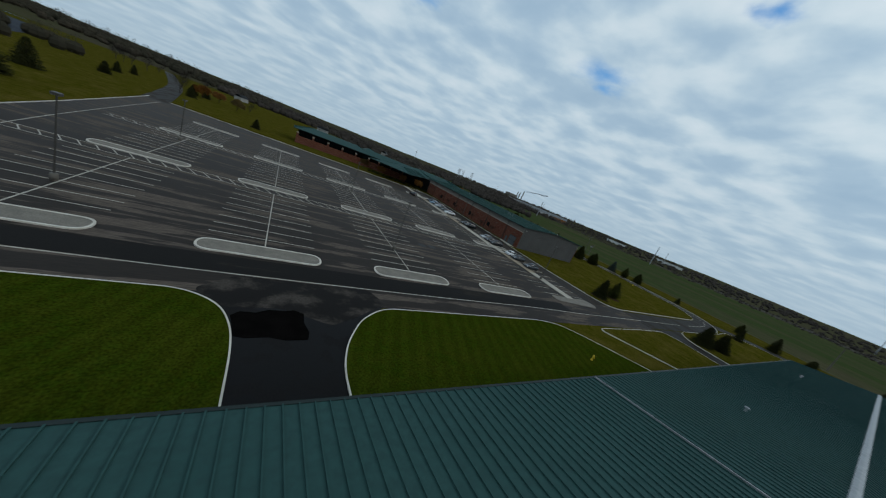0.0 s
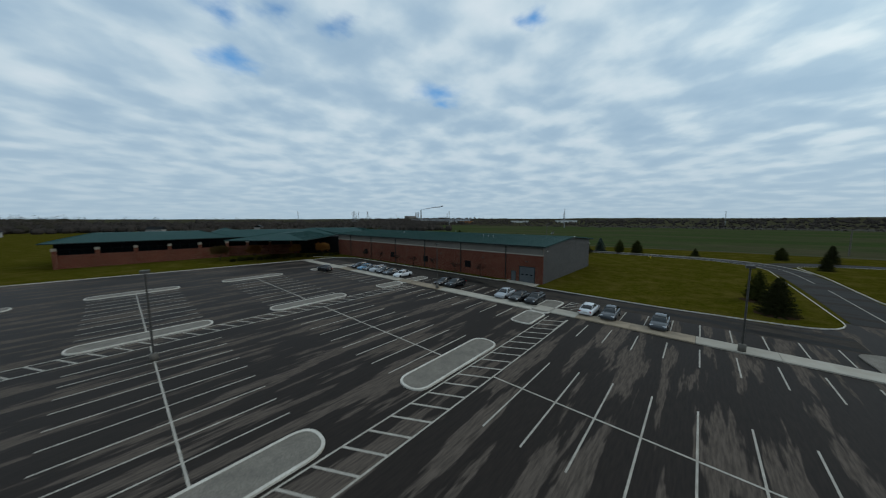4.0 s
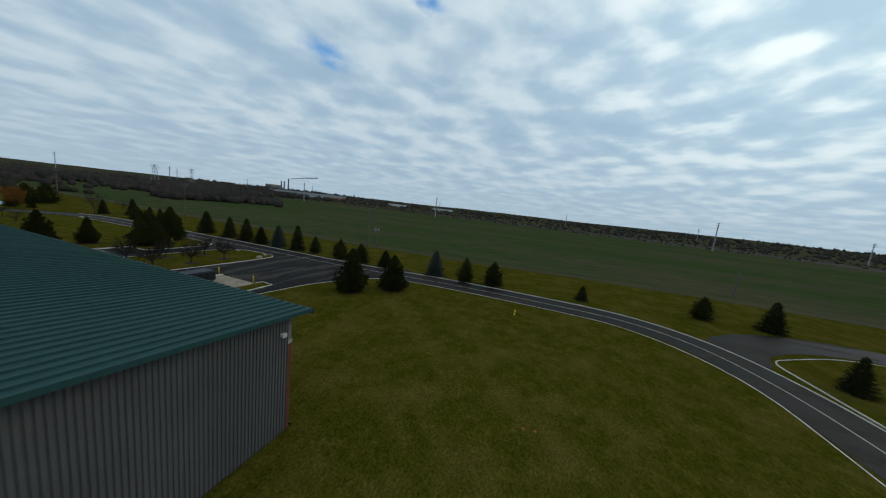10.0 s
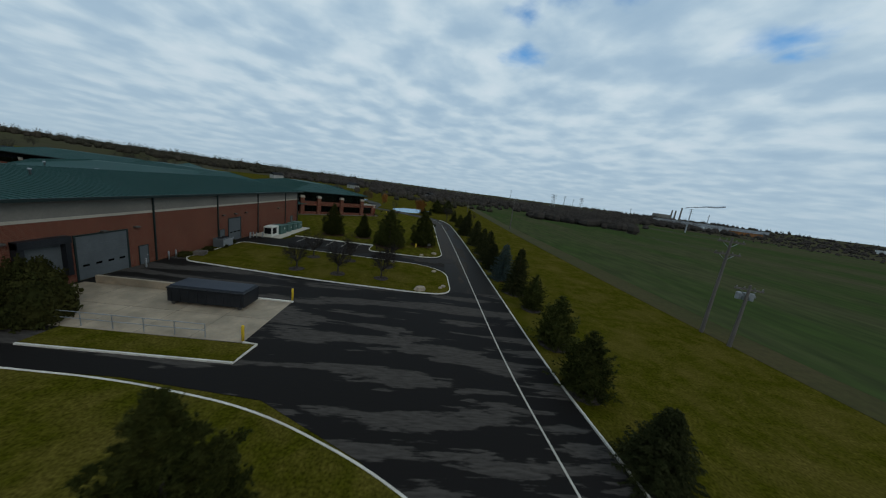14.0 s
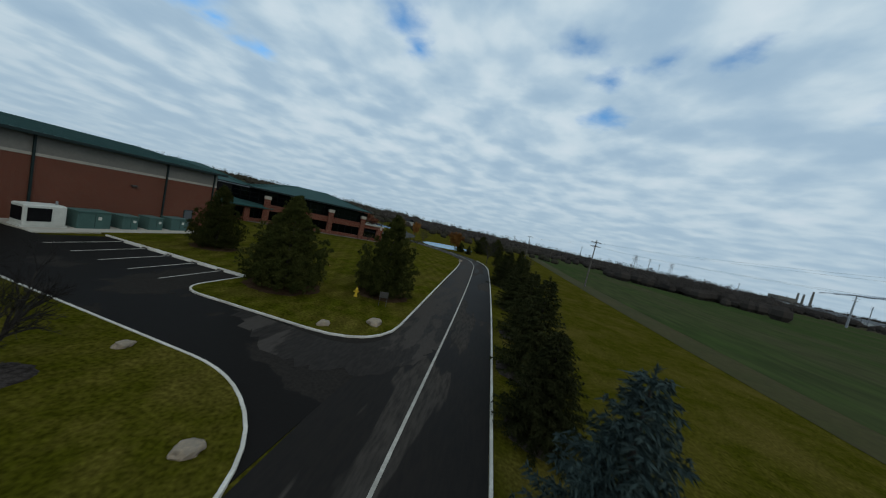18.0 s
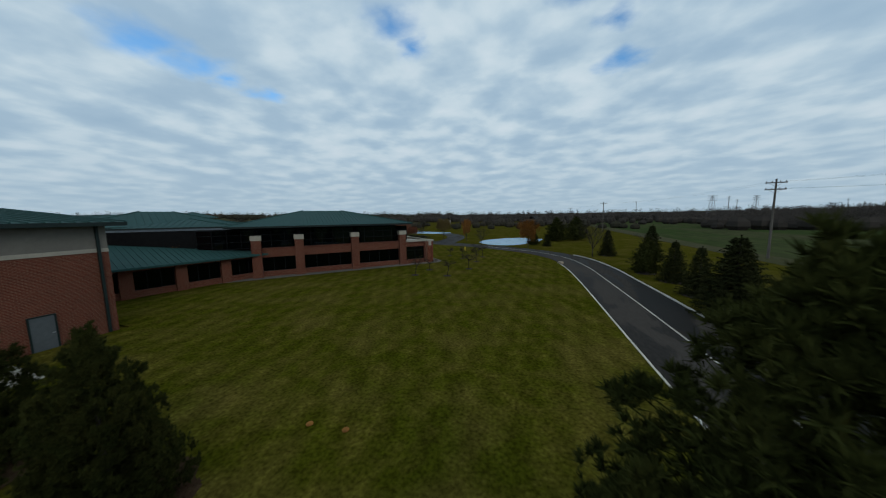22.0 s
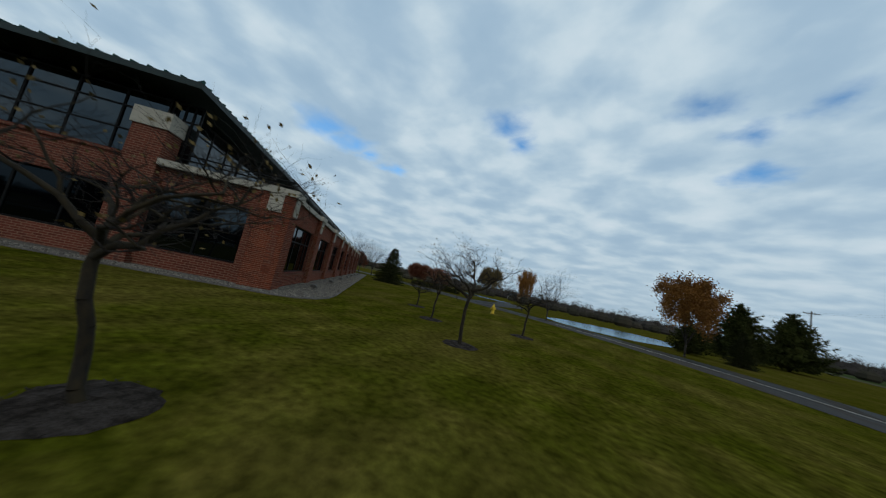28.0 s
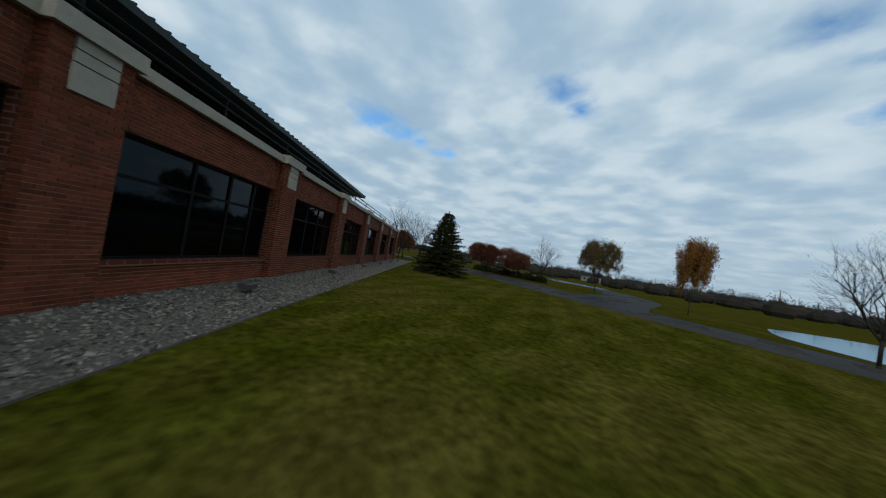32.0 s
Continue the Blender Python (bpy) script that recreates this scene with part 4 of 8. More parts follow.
def sectional_door(parent, xf, y0, y1, h, out, panes=2, level=0.48):
    """A sectional overhead door in a wall at x = xf, facing out (+1 or -1 in x)."""
    d = part("overhead_door", Form().box(xf - 0.02, xf + 0.02, y0, y1, 0.02, h), DOORGREY, parent, "grey sectional overhead door")
    n = 5
    for k in range(n):
        z0 = 0.05 + (h - 0.08) * k / n
        part("door_section", Form().bevel_box(-0.5, 0.5, -0.5, 0.5, 0, 1, 0.02, Matrix.Translation((xf + out * 0.03, (y0 + y1) / 2, z0)) @ Matrix.Diagonal((0.03, (y1 - y0 - 0.1), (h - 0.1) / n - 0.015, 1))), DOORGREY, d)
    for a, b, c, e in ((y0 - 0.14, y0, 0, h + 0.14), (y1, y1 + 0.14, 0, h + 0.14), (y0, y1, h, h + 0.14)):
        part("door_frame", Form().box(min(xf, xf + out * 0.07), max(xf, xf + out * 0.07), a, b, c, e), DARKTRIM, d)
    for yy in [y0 + (y1 - y0) * (k + 0.6) / (panes + 0.2) for k in range(panes)]:
        part("door_window", Form().box(min(xf + out * 0.045, xf + out * 0.052), max(xf + out * 0.045, xf + out * 0.052), yy - 0.27, yy + 0.27, h * level, h * level + 0.2), DARKGLASS, d)
    return d


sectional_door(wh, 0.0, 1.7, 4.9, 3.2, -1, 3)
sectional_door(wh, WX, 34.7, 39.2, 4.1, 1, 4, 0.3)
sectional_door(wh, WX, 54.9, 57.8, 3.6, 1, 3, 0.36)

# ---- south building ----
sb = thing("south_building", label="long low metal-clad building with brick base and green metal roof", category="building")
SX0, SX1, SY0, SY1, SE, SR = -130.0, 37.0, -83.4, -61.0, 4.55, 6.25
part("wall_north", Form().box(SX0, SX1, SY1 - 0.3, SY1, 0.95, SE), METALGREY, sb)
part("wall_base_north", Form().box(SX0, SX1, SY1 - 0.3, SY1 + 0.05, 0, 0.95), BRICKWALL, sb)
part("wall_east", Form().box(SX1 - 0.3, SX1, SY0, SY1 - 0.3, 0.95, SE), METALGREY, sb)
part("wall_base_east", Form().box(SX1 - 0.3, SX1 + 0.05, SY0, SY1 - 0.3, 0, 0.95), BRICKWALL, sb)
part("wall_south", Form().box(SX0, SX1, SY0, SY0 + 0.3, 0, SE), METALGREY, sb)
part("wall_west", Form().box(SX0, SX0 + 0.3, SY0, SY1, 0, SE), METALGREY, sb)
YM = (SY0 + SY1) / 2
for nm, ye in (("roof_north", SY1 + 0.9), ("roof_south", SY0 - 0.9)):
    A, B, Cc, D = (SX0 - 0.6, ye, SE - 0.05), (SX1 + 0.8, ye, SE - 0.05), (SX1 + 0.8, YM, SR), (SX0 - 0.6, YM, SR)
    rf = part(nm, slab_roof(A, B, Cc, D), ROOFGREEN, sb, "green standing-seam metal roof")
    sm = Form()
    standing_seams(A, B, Cc, D, 0.6, sm, 0.07, 0.06)
    part("seams", sm, ROOFGREEN, rf)
    part("gutter", Form().box(SX0 - 0.6, SX1 + 0.8, min(ye, ye + (0.16 if ye > YM else -0.16)), max(ye, ye + (0.16 if ye > YM else -0.16)), SE - 0.28, SE - 0.02), DARKTRIM, sb)
part("ridge_cap", Form().add([(SX0 - 0.6, YM - 0.25, SR + 0.05), (SX0 - 0.6, YM, SR + 0.12), (SX0 - 0.6, YM + 0.25, SR + 0.05), (SX1 + 0.8, YM - 0.25, SR + 0.05), (SX1 + 0.8, YM, SR + 0.12), (SX1 + 0.8, YM + 0.25, SR + 0.05)], [(0, 3, 4, 1), (1, 4, 5, 2)]), STEEL, sb, "pale ridge flashing")
part("gable_east", Form().add([(SX1 - 0.02, SY0, SE), (SX1 - 0.02, SY1, SE), (SX1 - 0.02, YM, SR - 0.1)], [(0, 1, 2)]), METALGREY, sb)

# pale flashing down the north slope
fl = Form()
for x in (-48.6,):
    a, b = Vector((x, SY1 + 0.9, SE - 0.02)), Vector((x, YM, SR + 0.03))
    fl.tube(a + Vector((0, 0, 0.06)), b + Vector((0, 0, 0.06)), 0.07, n=4)
part("flashing", fl, STEEL, sb, "pale roof flashing")
for x, y in ((-33.6, -66.0), (10.6, -64.5)):
    part("roof_vent", Form().lathe([(0.10, 0.0), (0.10, 0.35), (0.2, 0.37), (0.2, 0.47), (0.03, 0.52)], 10, (x, y, SE + (SR - SE) * (SY1 + 0.9 - y) / (SY1 + 0.9 - YM))), STEEL, sb, "small pale roof vent")
for k in range(26):
    xx = SX0 + 4 + k * 6.4
    part("downpipe", Form().box(xx - 0.06, xx + 0.06, SY1 + 0.02, SY1 + 0.14, 0.1, SE - 0.2), DARKTRIM, sb)

# ---- office, turned by 45 degrees ----
OC, OA = (43.58, 113.68), 45.2
of = thing("office_building", *OC, 0, OA, "red brick office with dark glass bands and green hip roof", "office building")


def ob_box(name, x0, x1, y0, y1, z0, z1, mat, parent=None, label=""):
    return part(name, Form().box(x0, x1, y0, y1, z0, z1), mat, parent or of, label)


def window(parent, m, w, h, cols, rows, depth=0.07, glazing=None):
    """A dark glazed window: frame, mullions and panes. m: its lower left corner; x along, y inwards, z up."""
    t = 0.07
    ring = [(a, d, c) for d in (0, depth) for a, c in ((0, 0), (w, 0), (w, h), (0, h), (t, t), (w - t, t), (w - t, h - t), (t, h - t))]
    fr = Form().add([m @ Vector(p) for p in ring], [q for i in range(4) for j in ((i + 1) % 4,) for q in ((i, j, 4 + j, 4 + i), (8 + j, 8 + i, 12 + i, 12 + j), (8 + i, 8 + j, j, i), (4 + i, 4 + j, 12 + j, 12 + i))])
    wd = part("window", fr, BLACKFRAME, parent, "dark framed window")
    xs = [w * c for c in cols]
    zs = [h * r for r in rows]
    for x in xs:
        part("mullion", Form().box(x - 0.035, x + 0.035, 0.005, depth, t, h - t, m), BLACKFRAME, wd)
    for z in zs:
        part("transom", Form().box(t, w - t, 0.008, depth - 0.003, z - 0.03, z + 0.03, m), BLACKFRAME, wd)
    ex, ez = [t] + xs + [w - t], [t] + zs + [h - t]
    for a, b in zip(ex, ex[1:]):
        for c, d in zip(ez, ez[1:]):
            tilt = Matrix.Rotation(random.uniform(-0.004, 0.004), 4, "Z")
            part("pane", Form().box(a, b, depth * 0.55, depth * 0.7, c, d, m @ tilt), glazing or DARKGLASS, wd)
    return wd


def brick_rows(form, m, L, z0, z1, parent=None, count=0, shift=0.0):
    """Bricks in running bond on a face: x along, y inwards, z up, by m. The first count bricks are parts of their own."""
    pitch, bl, j = 0.0677, 0.203, 0.012
    rows = int(round((z1 - z0) / pitch))
    made = 0
    for r in range(rows):
        z = z0 + r * pitch
        x = -(bl / 2 if r % 2 else 0.0) + shift
        while x < L - 0.02:
            a, b = max(x + j / 2, 0.0), min(x + bl - j / 2, L)
            x += bl
            if b - a < 0.02:
                continue
            d = random.uniform(-0.003, 0.004)
            if parent is not None and made < count and b - a > bl - j - 0.001:
                o = part("brick", BRICK_MESH, BRICK, parent)
                o.matrix_basis = m @ Matrix.Translation((a, d, z + j / 2))
                made += 1
            else:
                p = [m @ Vector(q) for q in ((a, d, z + j / 2), (b, d, z + j / 2), (b, d, z + pitch - j / 2), (a, d, z + pitch - j / 2), (a, 0.02, z + j / 2), (b, 0.02, z + j / 2), (b, 0.02, z + pitch - j / 2), (a, 0.02, z + pitch - j / 2))]
                form.add(p, [(0, 1, 2, 3), (3, 2, 6, 7), (0, 4, 5, 1), (0, 3, 7, 4), (1, 5, 6, 2)])


BRICK_MESH = Form().box(0, 0.193, 0, 0.06, 0, 0.0577).mesh("brick", BRICK)
PX = (-25.3, -20.3, -12.8, -5.3)
BAY = 5.5
# solid inner cores behind the glass, coloured near black for the unlit rooms
ob_box("unlit_core", -50, -5.9, 0.95, 42, 0.0, 6.5, BLACKFRAME)
ob_box("unlit_core_low", -5.9, -0.55, 0.95, 46, 0.0, 3.55, BLACKFRAME)
# south-east front, two storeys
ob_box("plinth_wall", -25.3, -0.6, 0.30, 0.60, 0, 0.85, BRICKWALL)
ob_box("spandrel", -25.3, -5.3, 0.22, 0.60, 2.75, 3.85, BRICKWALL)
ob_box("sill_course", -25.3, -5.3, 0.14, 0.60, 3.85, 3.97, BRICKWALL)
for a, b in zip(PX, PX[1:]):
    w = b - a - 1.1
    n = 4 if w > 5 else 3
    window(of, Matrix.Translation((a + 0.55, 0.4, 0.85)), w, 1.9, [k / n for k in range(1, n)], [])
for a, b in zip((-31.5,) + PX, PX + (-4.2,)):
    w = b - a - 0.2
    n = max(3, int(w / 1.25))
    window(of, Matrix.Translation((a + 0.1, 0.5, 3.97)), w, 2.45, [k / n for k in range(1, n)], [0.36, 0.72], glazing=SKYGLASS)
for x in PX:
    p = ob_box("pillar", x - 0.55, x + 0.55, -0.25, 0.75, 0, 5.0, BRICKWALL)
    ob_box("cap", x - 0.61, x + 0.61, -0.32, 0.8, 5.0, 5.62, STONE, p, "pale cast stone cap")
    ob_box("footing", x - 0.62, x + 0.62, -0.33, 0.8, 0.0, 0.35, BRICKWALL, p)
# corner bay, one storey with a terrace
ob_box("wall_above_corner", -4.75, -1.5, 0.0, 0.60, 2.93, 3.72, BRICKWALL)
ob_box("coping_south_east", -4.75, -1.22, -0.3, 0.68, 3.72, 3.95, STONE, None, "pale stone coping")
window(of, Matrix.Translation((-4.75, 0.10, 0.80)), 3.3, 2.13, [0.50], [0.70], glazing=SKYGLASS)
ob_box("plinth_corner", -4.75, -1.5, -0.02, 0.28, 0, 0.8, BRICKWALL)
# north-east front: pilasters, windows, brick bays
NB = 8
QR = Matrix.Rotation(radians(90), 4, "Z")
joined = Form()
wall_ne = ob_box("wall_brick_north_east", -0.50, -0.20, -0.0, NB * BAY, 0.0, 0.72, MORTAR, None, "red brick wall of single bricks")
ob_box("wall_above_north_east", -0.50, -0.20, -0.0, NB * BAY, 2.85, 3.72, MORTAR)
for k in range(NB + 1):
    y = k * BAY
    real = k <= 4
    pl = ob_box("pilaster", -0.5, 0.0 if not real else -0.012, y - 0.48, y + 0.48, 0, 3.72, MORTAR if real else BRICKWALL, None, "projecting brick pilaster")
    cp = ob_box("pilaster_cap", -0.55, 0.10, y - 0.56, y + 0.56, 3.72, 3.97, STONE, pl, "pale stone cap")
    ob_box("tablet", -0.1, 0.035, y - 0.26, y + 0.26, 3.02, 3.72, STONE, pl, "square pale stone tablet")
    for z in (3.38, 3.55):
        ob_box("tablet_groove", -0.1, 0.039, y - 0.26, y + 0.26, z, z + 0.014, BLACKFRAME, pl)
    if real:
        brick_rows(joined, Matrix.Translation((0.0, y - 0.48, 0.0)) @ QR, 0.96, 0.0, 3.72)
        brick_rows(joined, Matrix.Translation((-0.2, y - 0.492, 0.0)), 0.19, 0.0, 3.72)
        brick_rows(joined, Matrix.Translation((-0.01, y + 0.492, 0.0)) @ Matrix.Rotation(radians(180), 4, "Z"), 0.19, 0.0, 3.72)
    for q in (-0.494, 0.478):
        ob_box("jamb", -0.49, -0.205, y + q, y + q + 0.016, 0.74, 2.85, BRICKWALL, pl)
    if k < NB:
        window(of, Matrix.Translation((-0.36, y + 0.48, 0.72)) @ Matrix.Rotation(radians(90), 4, "Z"), BAY - 0.96, 2.13, [0.40, 0.64, 0.84], [0.67])
        ob_box("sill", -0.5, -0.13, y + 0.48, y + BAY - 0.48, 0.66, 0.74, BRICKWALL)
        if real:
            brick_rows(joined, Matrix.Translation((-0.19, y + 0.49, 0.0)) @ QR, BAY - 0.98, 0.0, 0.66, wall_ne if k in (1, 2) else None, 150)
            brick_rows(joined, Matrix.Translation((-0.19, y + 0.49, 2.85)) @ QR, BAY - 0.98, 0.0, 0.87)
        else:
            ob_box("bay_face", -0.3, -0.19, y + 0.48, y + BAY - 0.48, 0, 0.68, BRICKWALL)
            ob_box("bay_face", -0.3, -0.19, y + 0.48, y + BAY - 0.48, 2.85, 3.72, BRICKWALL)
        ob_box("coping", -0.55, -0.06, y + 0.56, y + BAY - 0.56, 3.72, 3.92, STONE)
tagged(part("brickwork", joined, BRICK, of), "red bricks with recessed joints", kind="stuff")
# brick skin and tablet on the south-east face of the corner
corner = Form()
brick_rows(corner, Matrix.Translation((-1.14, -0.494, 0.0)), 1.13, 0.0, 3.72)
ob_box("corner_return", -1.14, -0.5, -0.48, 0.5, 0, 3.72, MORTAR)
ob_box("corner_wall", -1.5, -1.14, -0.25, 0.6, 0, 3.72, BRICKWALL)
tagged(part("brickwork", corner, BRICK, of), "red bricks with recessed joints", kind="stuff")
ob_box("corner_cap", -1.22, -0.55, -0.56, 0.56, 3.72, 3.97, STONE, None, "pale stone cap")
ob_box("corner_tablet", -0.86, -0.36, -0.535, -0.4, 3.02, 3.72, STONE, None, "square pale stone tablet")
# terrace railing
rl = Form()
for z in (4.25, 4.45):
    rl.tube((-0.35, -0.2, z), (-0.35, NB * BAY, z), 0.03, n=6).tube((-4.6, 0.42, z), (-0.35, 0.42, z), 0.03, n=6)
rail = part("railing", rl, BLACKFRAME, of, "dark two-bar railing")
for k in range(NB * 2 + 1):
    part("railing_post", Form().tube((-0.35, k * BAY / 2, 3.9), (-0.35, k * BAY / 2, 4.47), 0.028, n=6), BLACKFRAME, rail)
# upper storey behind the terrace
for k in range(7):
    window(of, Matrix.Translation((-5.2, 0.4 + k * BAY, 3.9)) @ QR, BAY - 0.05, 2.5, [0.25, 0.5, 0.75], [0.4, 0.75], glazing=SKYGLASS)
ob_box("terrace_floor", -5.9, -0.5, 0.6, 46, 3.5, 3.6, CONCRETE)
EV = 6.62


def hip_roof(name, parent, x0, x1, y0, y1, ze, zr, inset, step=0.5, th=0.22):
    """A hip roof with standing seams, a dark fascia and a soffit."""
    A = [Vector(p) for p in ((x0, y0, ze), (x1, y0, ze), (x1, y1, ze), (x0, y1, ze))]
    w, d = x1 - x0, y1 - y0
    if d >= w:
        rdg = [Vector(((x0 + x1) / 2 - inset, y0 + w / 2 - inset, zr)), Vector(((x0 + x1) / 2 + inset, y0 + w / 2 - inset, zr)), Vector(((x0 + x1) / 2 + inset, y1 - w / 2 + inset, zr)), Vector(((x0 + x1) / 2 - inset, y1 - w / 2 + inset, zr))]
    else:
        rdg = [Vector((x0 + d / 2 - inset, (y0 + y1) / 2 - inset, zr)), Vector((x1 - d / 2 + inset, (y0 + y1) / 2 - inset, zr)), Vector((x1 - d / 2 + inset, (y0 + y1) / 2 + inset, zr)), Vector((x0 + d / 2 - inset, (y0 + y1) / 2 + inset, zr))]
    f = Form().add([*A, *rdg], [(0, 1, 5, 4), (1, 2, 6, 5), (2, 3, 7, 6), (3, 0, 4, 7), (4, 5, 6, 7)])
    r = part(name, f, ROOFGREEN, parent, "green standing-seam hip roof")
    sm = Form()
    for i in range(4):
        a, b, c, e = A[i], A[(i + 1) % 4], rdg[(i + 1) % 4], rdg[i]
        u = (b - a).normalized()
        L = (b - a).length
        pa, pb = (e - a).dot(u), (c - a).dot(u)
        up = (e - a) - u * pa
        nrm = u.cross(up).normalized()
        for k in range(1, int(L / step)):
            s = k * step
            q = min(1.0, s / max(pa, 0.01), (L - s) / max(L - pb, 0.01))
            if q < 0.03:
                continue
            p, t = a + u * s, a + u * s + up * q
            hw = u * 0.03
            vs = [p - hw, p + hw, t + hw, t - hw]
            vs += [v + nrm * 0.06 for v in vs]
            sm.add(vs, [(4, 5, 6, 7), (0, 4, 7, 3), (1, 2, 6, 5), (0, 1, 5, 4)])
    for i in range(4):
        sm.tube(A[i] + Vector((0, 0, 0.03)), rdg[i] + Vector((0, 0, 0.05)), 0.07, n=5)
    part("seams", sm, ROOFGREEN, r)
    part("fascia", Form().prism([(x0, y0), (x1, y0), (x1, y1), (x0, y1)], ze - th, ze - 0.003), DARKTRIM, r, "dark fascia and soffit")
    return r


hip_roof("roof", of, -28.5, -3.8, -0.85, 40, EV + 0.22, 9.0, 3.0)
hip_roof("roof_back", of, -75, -28.7, 11, 35, EV + 0.1, 8.5, 2.0, 0.8)
# gravel beds along the walls
solid("gravel_bed", Form().prism([(p.x, p.y) for p in (pose(*OC, 0, 0, 0, OA) @ Vector(q) for q in ((-30, 0.3, 0), (-30, -1.3, 0), (0.2, -1.3, 0), (1.0, -1.05, 0), (1.6, -0.4, 0), (1.95, 0.6, 0), (2.05, 2.2, 0), (2.05, 48, 0), (-0.3, 48, 0), (-0.3, 0.3, 0)))], 0.0, 0.14), GRAVEL, "bed of grey gravel along the brick wall", "gravel", kind="structure")
stones = Form()
rnd = random.Random(11)
M0 = pose(*OC, 0.14, 0, 0, OA)
for k in range(26000):
    q = Vector((rnd.uniform(-0.15, 2.05), rnd.uniform(-1.2, 27), rnd.uniform(-0.01, 0.012))) if k % 6 else Vector((rnd.uniform(-9, 2.0), rnd.uniform(-1.2, -0.3), 0))
    if q.x > 0.2 and q.y < 2.2 and q.x > 0.2 + 1.85 * math.sin(min(1.0, (q.y + 1.3) / 3.5) * 1.571) ** 0.6:
        continue
    s = rnd.uniform(0.018, 0.046)
    c = M0 @ q
    ax = [Vector((rnd.uniform(-1, 1), rnd.uniform(-1, 1), rnd.uniform(-0.4, 0.4))).normalized() * s for _ in range(2)]
    up = Vector((rnd.uniform(-0.3, 0.3), rnd.uniform(-0.3, 0.3), 1)) * s * 0.6
    stones.add([c + ax[0], c + ax[1], c - ax[0] * 0.9, c - ax[1] * 0.8, c + up], [(0, 1, 4), (1, 2, 4), (2, 3, 4), (3, 0, 4)])
solid("gravel_stones", stones, STONES, "loose grey gravel stones", "gravel", kind="stuff")

# low link beside the warehouse
lw = thing("office_link", 23.1, 88.6, 0, -16, "single-storey brick link with dark windows and green roof", "building")
part("plinth_wall", Form().box(-0.5, -0.2, -8.6, 8.6, 0, 0.8), BRICKWALL, lw)
part("head_wall", Form().box(-0.5, -0.15, -8.6, 8.6, 2.75, 3.15), BRICKWALL, lw)
# near-black block in place of the dark room behind the windows
part("unlit_core", Form().box(-7, -0.6, -8.6, 8.6, 0, 3.1), BLACKFRAME, lw)
for k, y in enumerate((-8.3, -4.1, 0.1, 4.3, 8.3)):
    part("pillar", Form().box(-0.5, 0.1, y - 0.5, y + 0.5, 0, 3.15), BRICKWALL, lw)
    if k < 4:
        window(lw, Matrix.Translation((-0.35, y + 0.5, 0.8)) @ QR, 3.2, 1.95, [0.33, 0.66], [])
lr = part("roof", slab_roof((1.0, -9.2, 3.25), (1.0, 9.2, 3.25), (-7.5, 9.2, 5.3), (-7.5, -9.2, 5.3), 0.2), ROOFGREEN, lw, "green standing-seam shed roof")
sm = Form()
standing_seams((1.0, -9.2, 3.25), (1.0, 9.2, 3.25), (-7.5, 9.2, 5.3), (-7.5, -9.2, 5.3), 0.5, sm, 0.06)
part("seams", sm, ROOFGREEN, lr)

# wings seen over the car park


def far_wing(name, x, y, rz, w, d, bays, label, two=True):
    o = thing(name, x, y, 0, rz, label, "office building")
    h0 = 3.6
    part("wall_lower", Form().box(-w, w, -d, d, 0, h0), BRICKWALL, o)
    # upper storey filled by a black block, its colour standing for interior shade
    part("unlit_core", Form().box(-w + 0.4, w - 0.4, -d + 0.4, d - 0.4, h0, 6.6), BLACKFRAME, o)
    for k in range(bays + 1):
        xx = -w + 0.5 + (2 * w - 1.0) * k / bays
        p = part("pillar", Form().box(xx - 0.45, xx + 0.45, -d - 0.25, -d + 0.4, 0, 4.8), BRICKWALL, o)
        part("cap", Form().box(xx - 0.5, xx + 0.5, -d - 0.3, -d + 0.45, 4.8, 5.5), STONE, p, "pale stone cap")
        if k < bays:
            x2 = -w + 0.5 + (2 * w - 1.0) * (k + 1) / bays
            window(o, Matrix.Translation((xx + 0.45, -d + 0.05, h0 + 0.1)), x2 - xx - 0.9, 2.7, [0.33, 0.66], [0.5])
            if not two:
                window(o, Matrix.Translation((xx + 0.6, -d - 0.02, 0.8)), x2 - xx - 1.2, 1.9, [0.5], [])
    hip_roof("roof", o, -w - 1.8, w + 1.8, -d - 1.8, d + 1.8, 6.9, 9.2, 2.0, 0.8)
    return o


far_wing("office_wing_west", -48, 112, -2, 19, 9, 5, "two-storey brick office wing under a green hip roof")
far_wing("office_wing_centre", -14, 106, -24, 22, 8, 6, "office wing with glass bands and green hip roof", False)
cu = thing("roof_cupola", -26, 122, 7.3, 0, "small green hipped roof lantern on the offices", "roof lantern")
part("lantern_wall", Form().box(-3, 3, -3, 3, 0, 1.0), BLACKFRAME, cu)
part("lantern_roof", Form().add([(-4, -4, 1), (4, -4, 1), (4, 4, 1), (-4, 4, 1), (0, 0, 2.6)], [(0, 1, 4), (1, 2, 4), (2, 3, 4), (3, 0, 4), (3, 2, 1, 0)]), ROOFGREEN, cu)
solid("pond", Form().prism(rounded([(45.3, 151), (48.3, 146), (52, 143.6), (56, 145), (58.6, 149), (62, 156), (64, 166), (58, 172), (51, 168), (45.5, 160)], 2.5), 0.0, 0.05), WATER, "calm grey-blue pond beyond the road", "pond", kind="structure")
solid("pond_far", Form().prism(rounded([(-5, 196), (20, 190), (26, 200), (4, 210)], 5), 0.0, 0.05), WATER, "far narrow grey-blue pond", "pond", kind="structure")
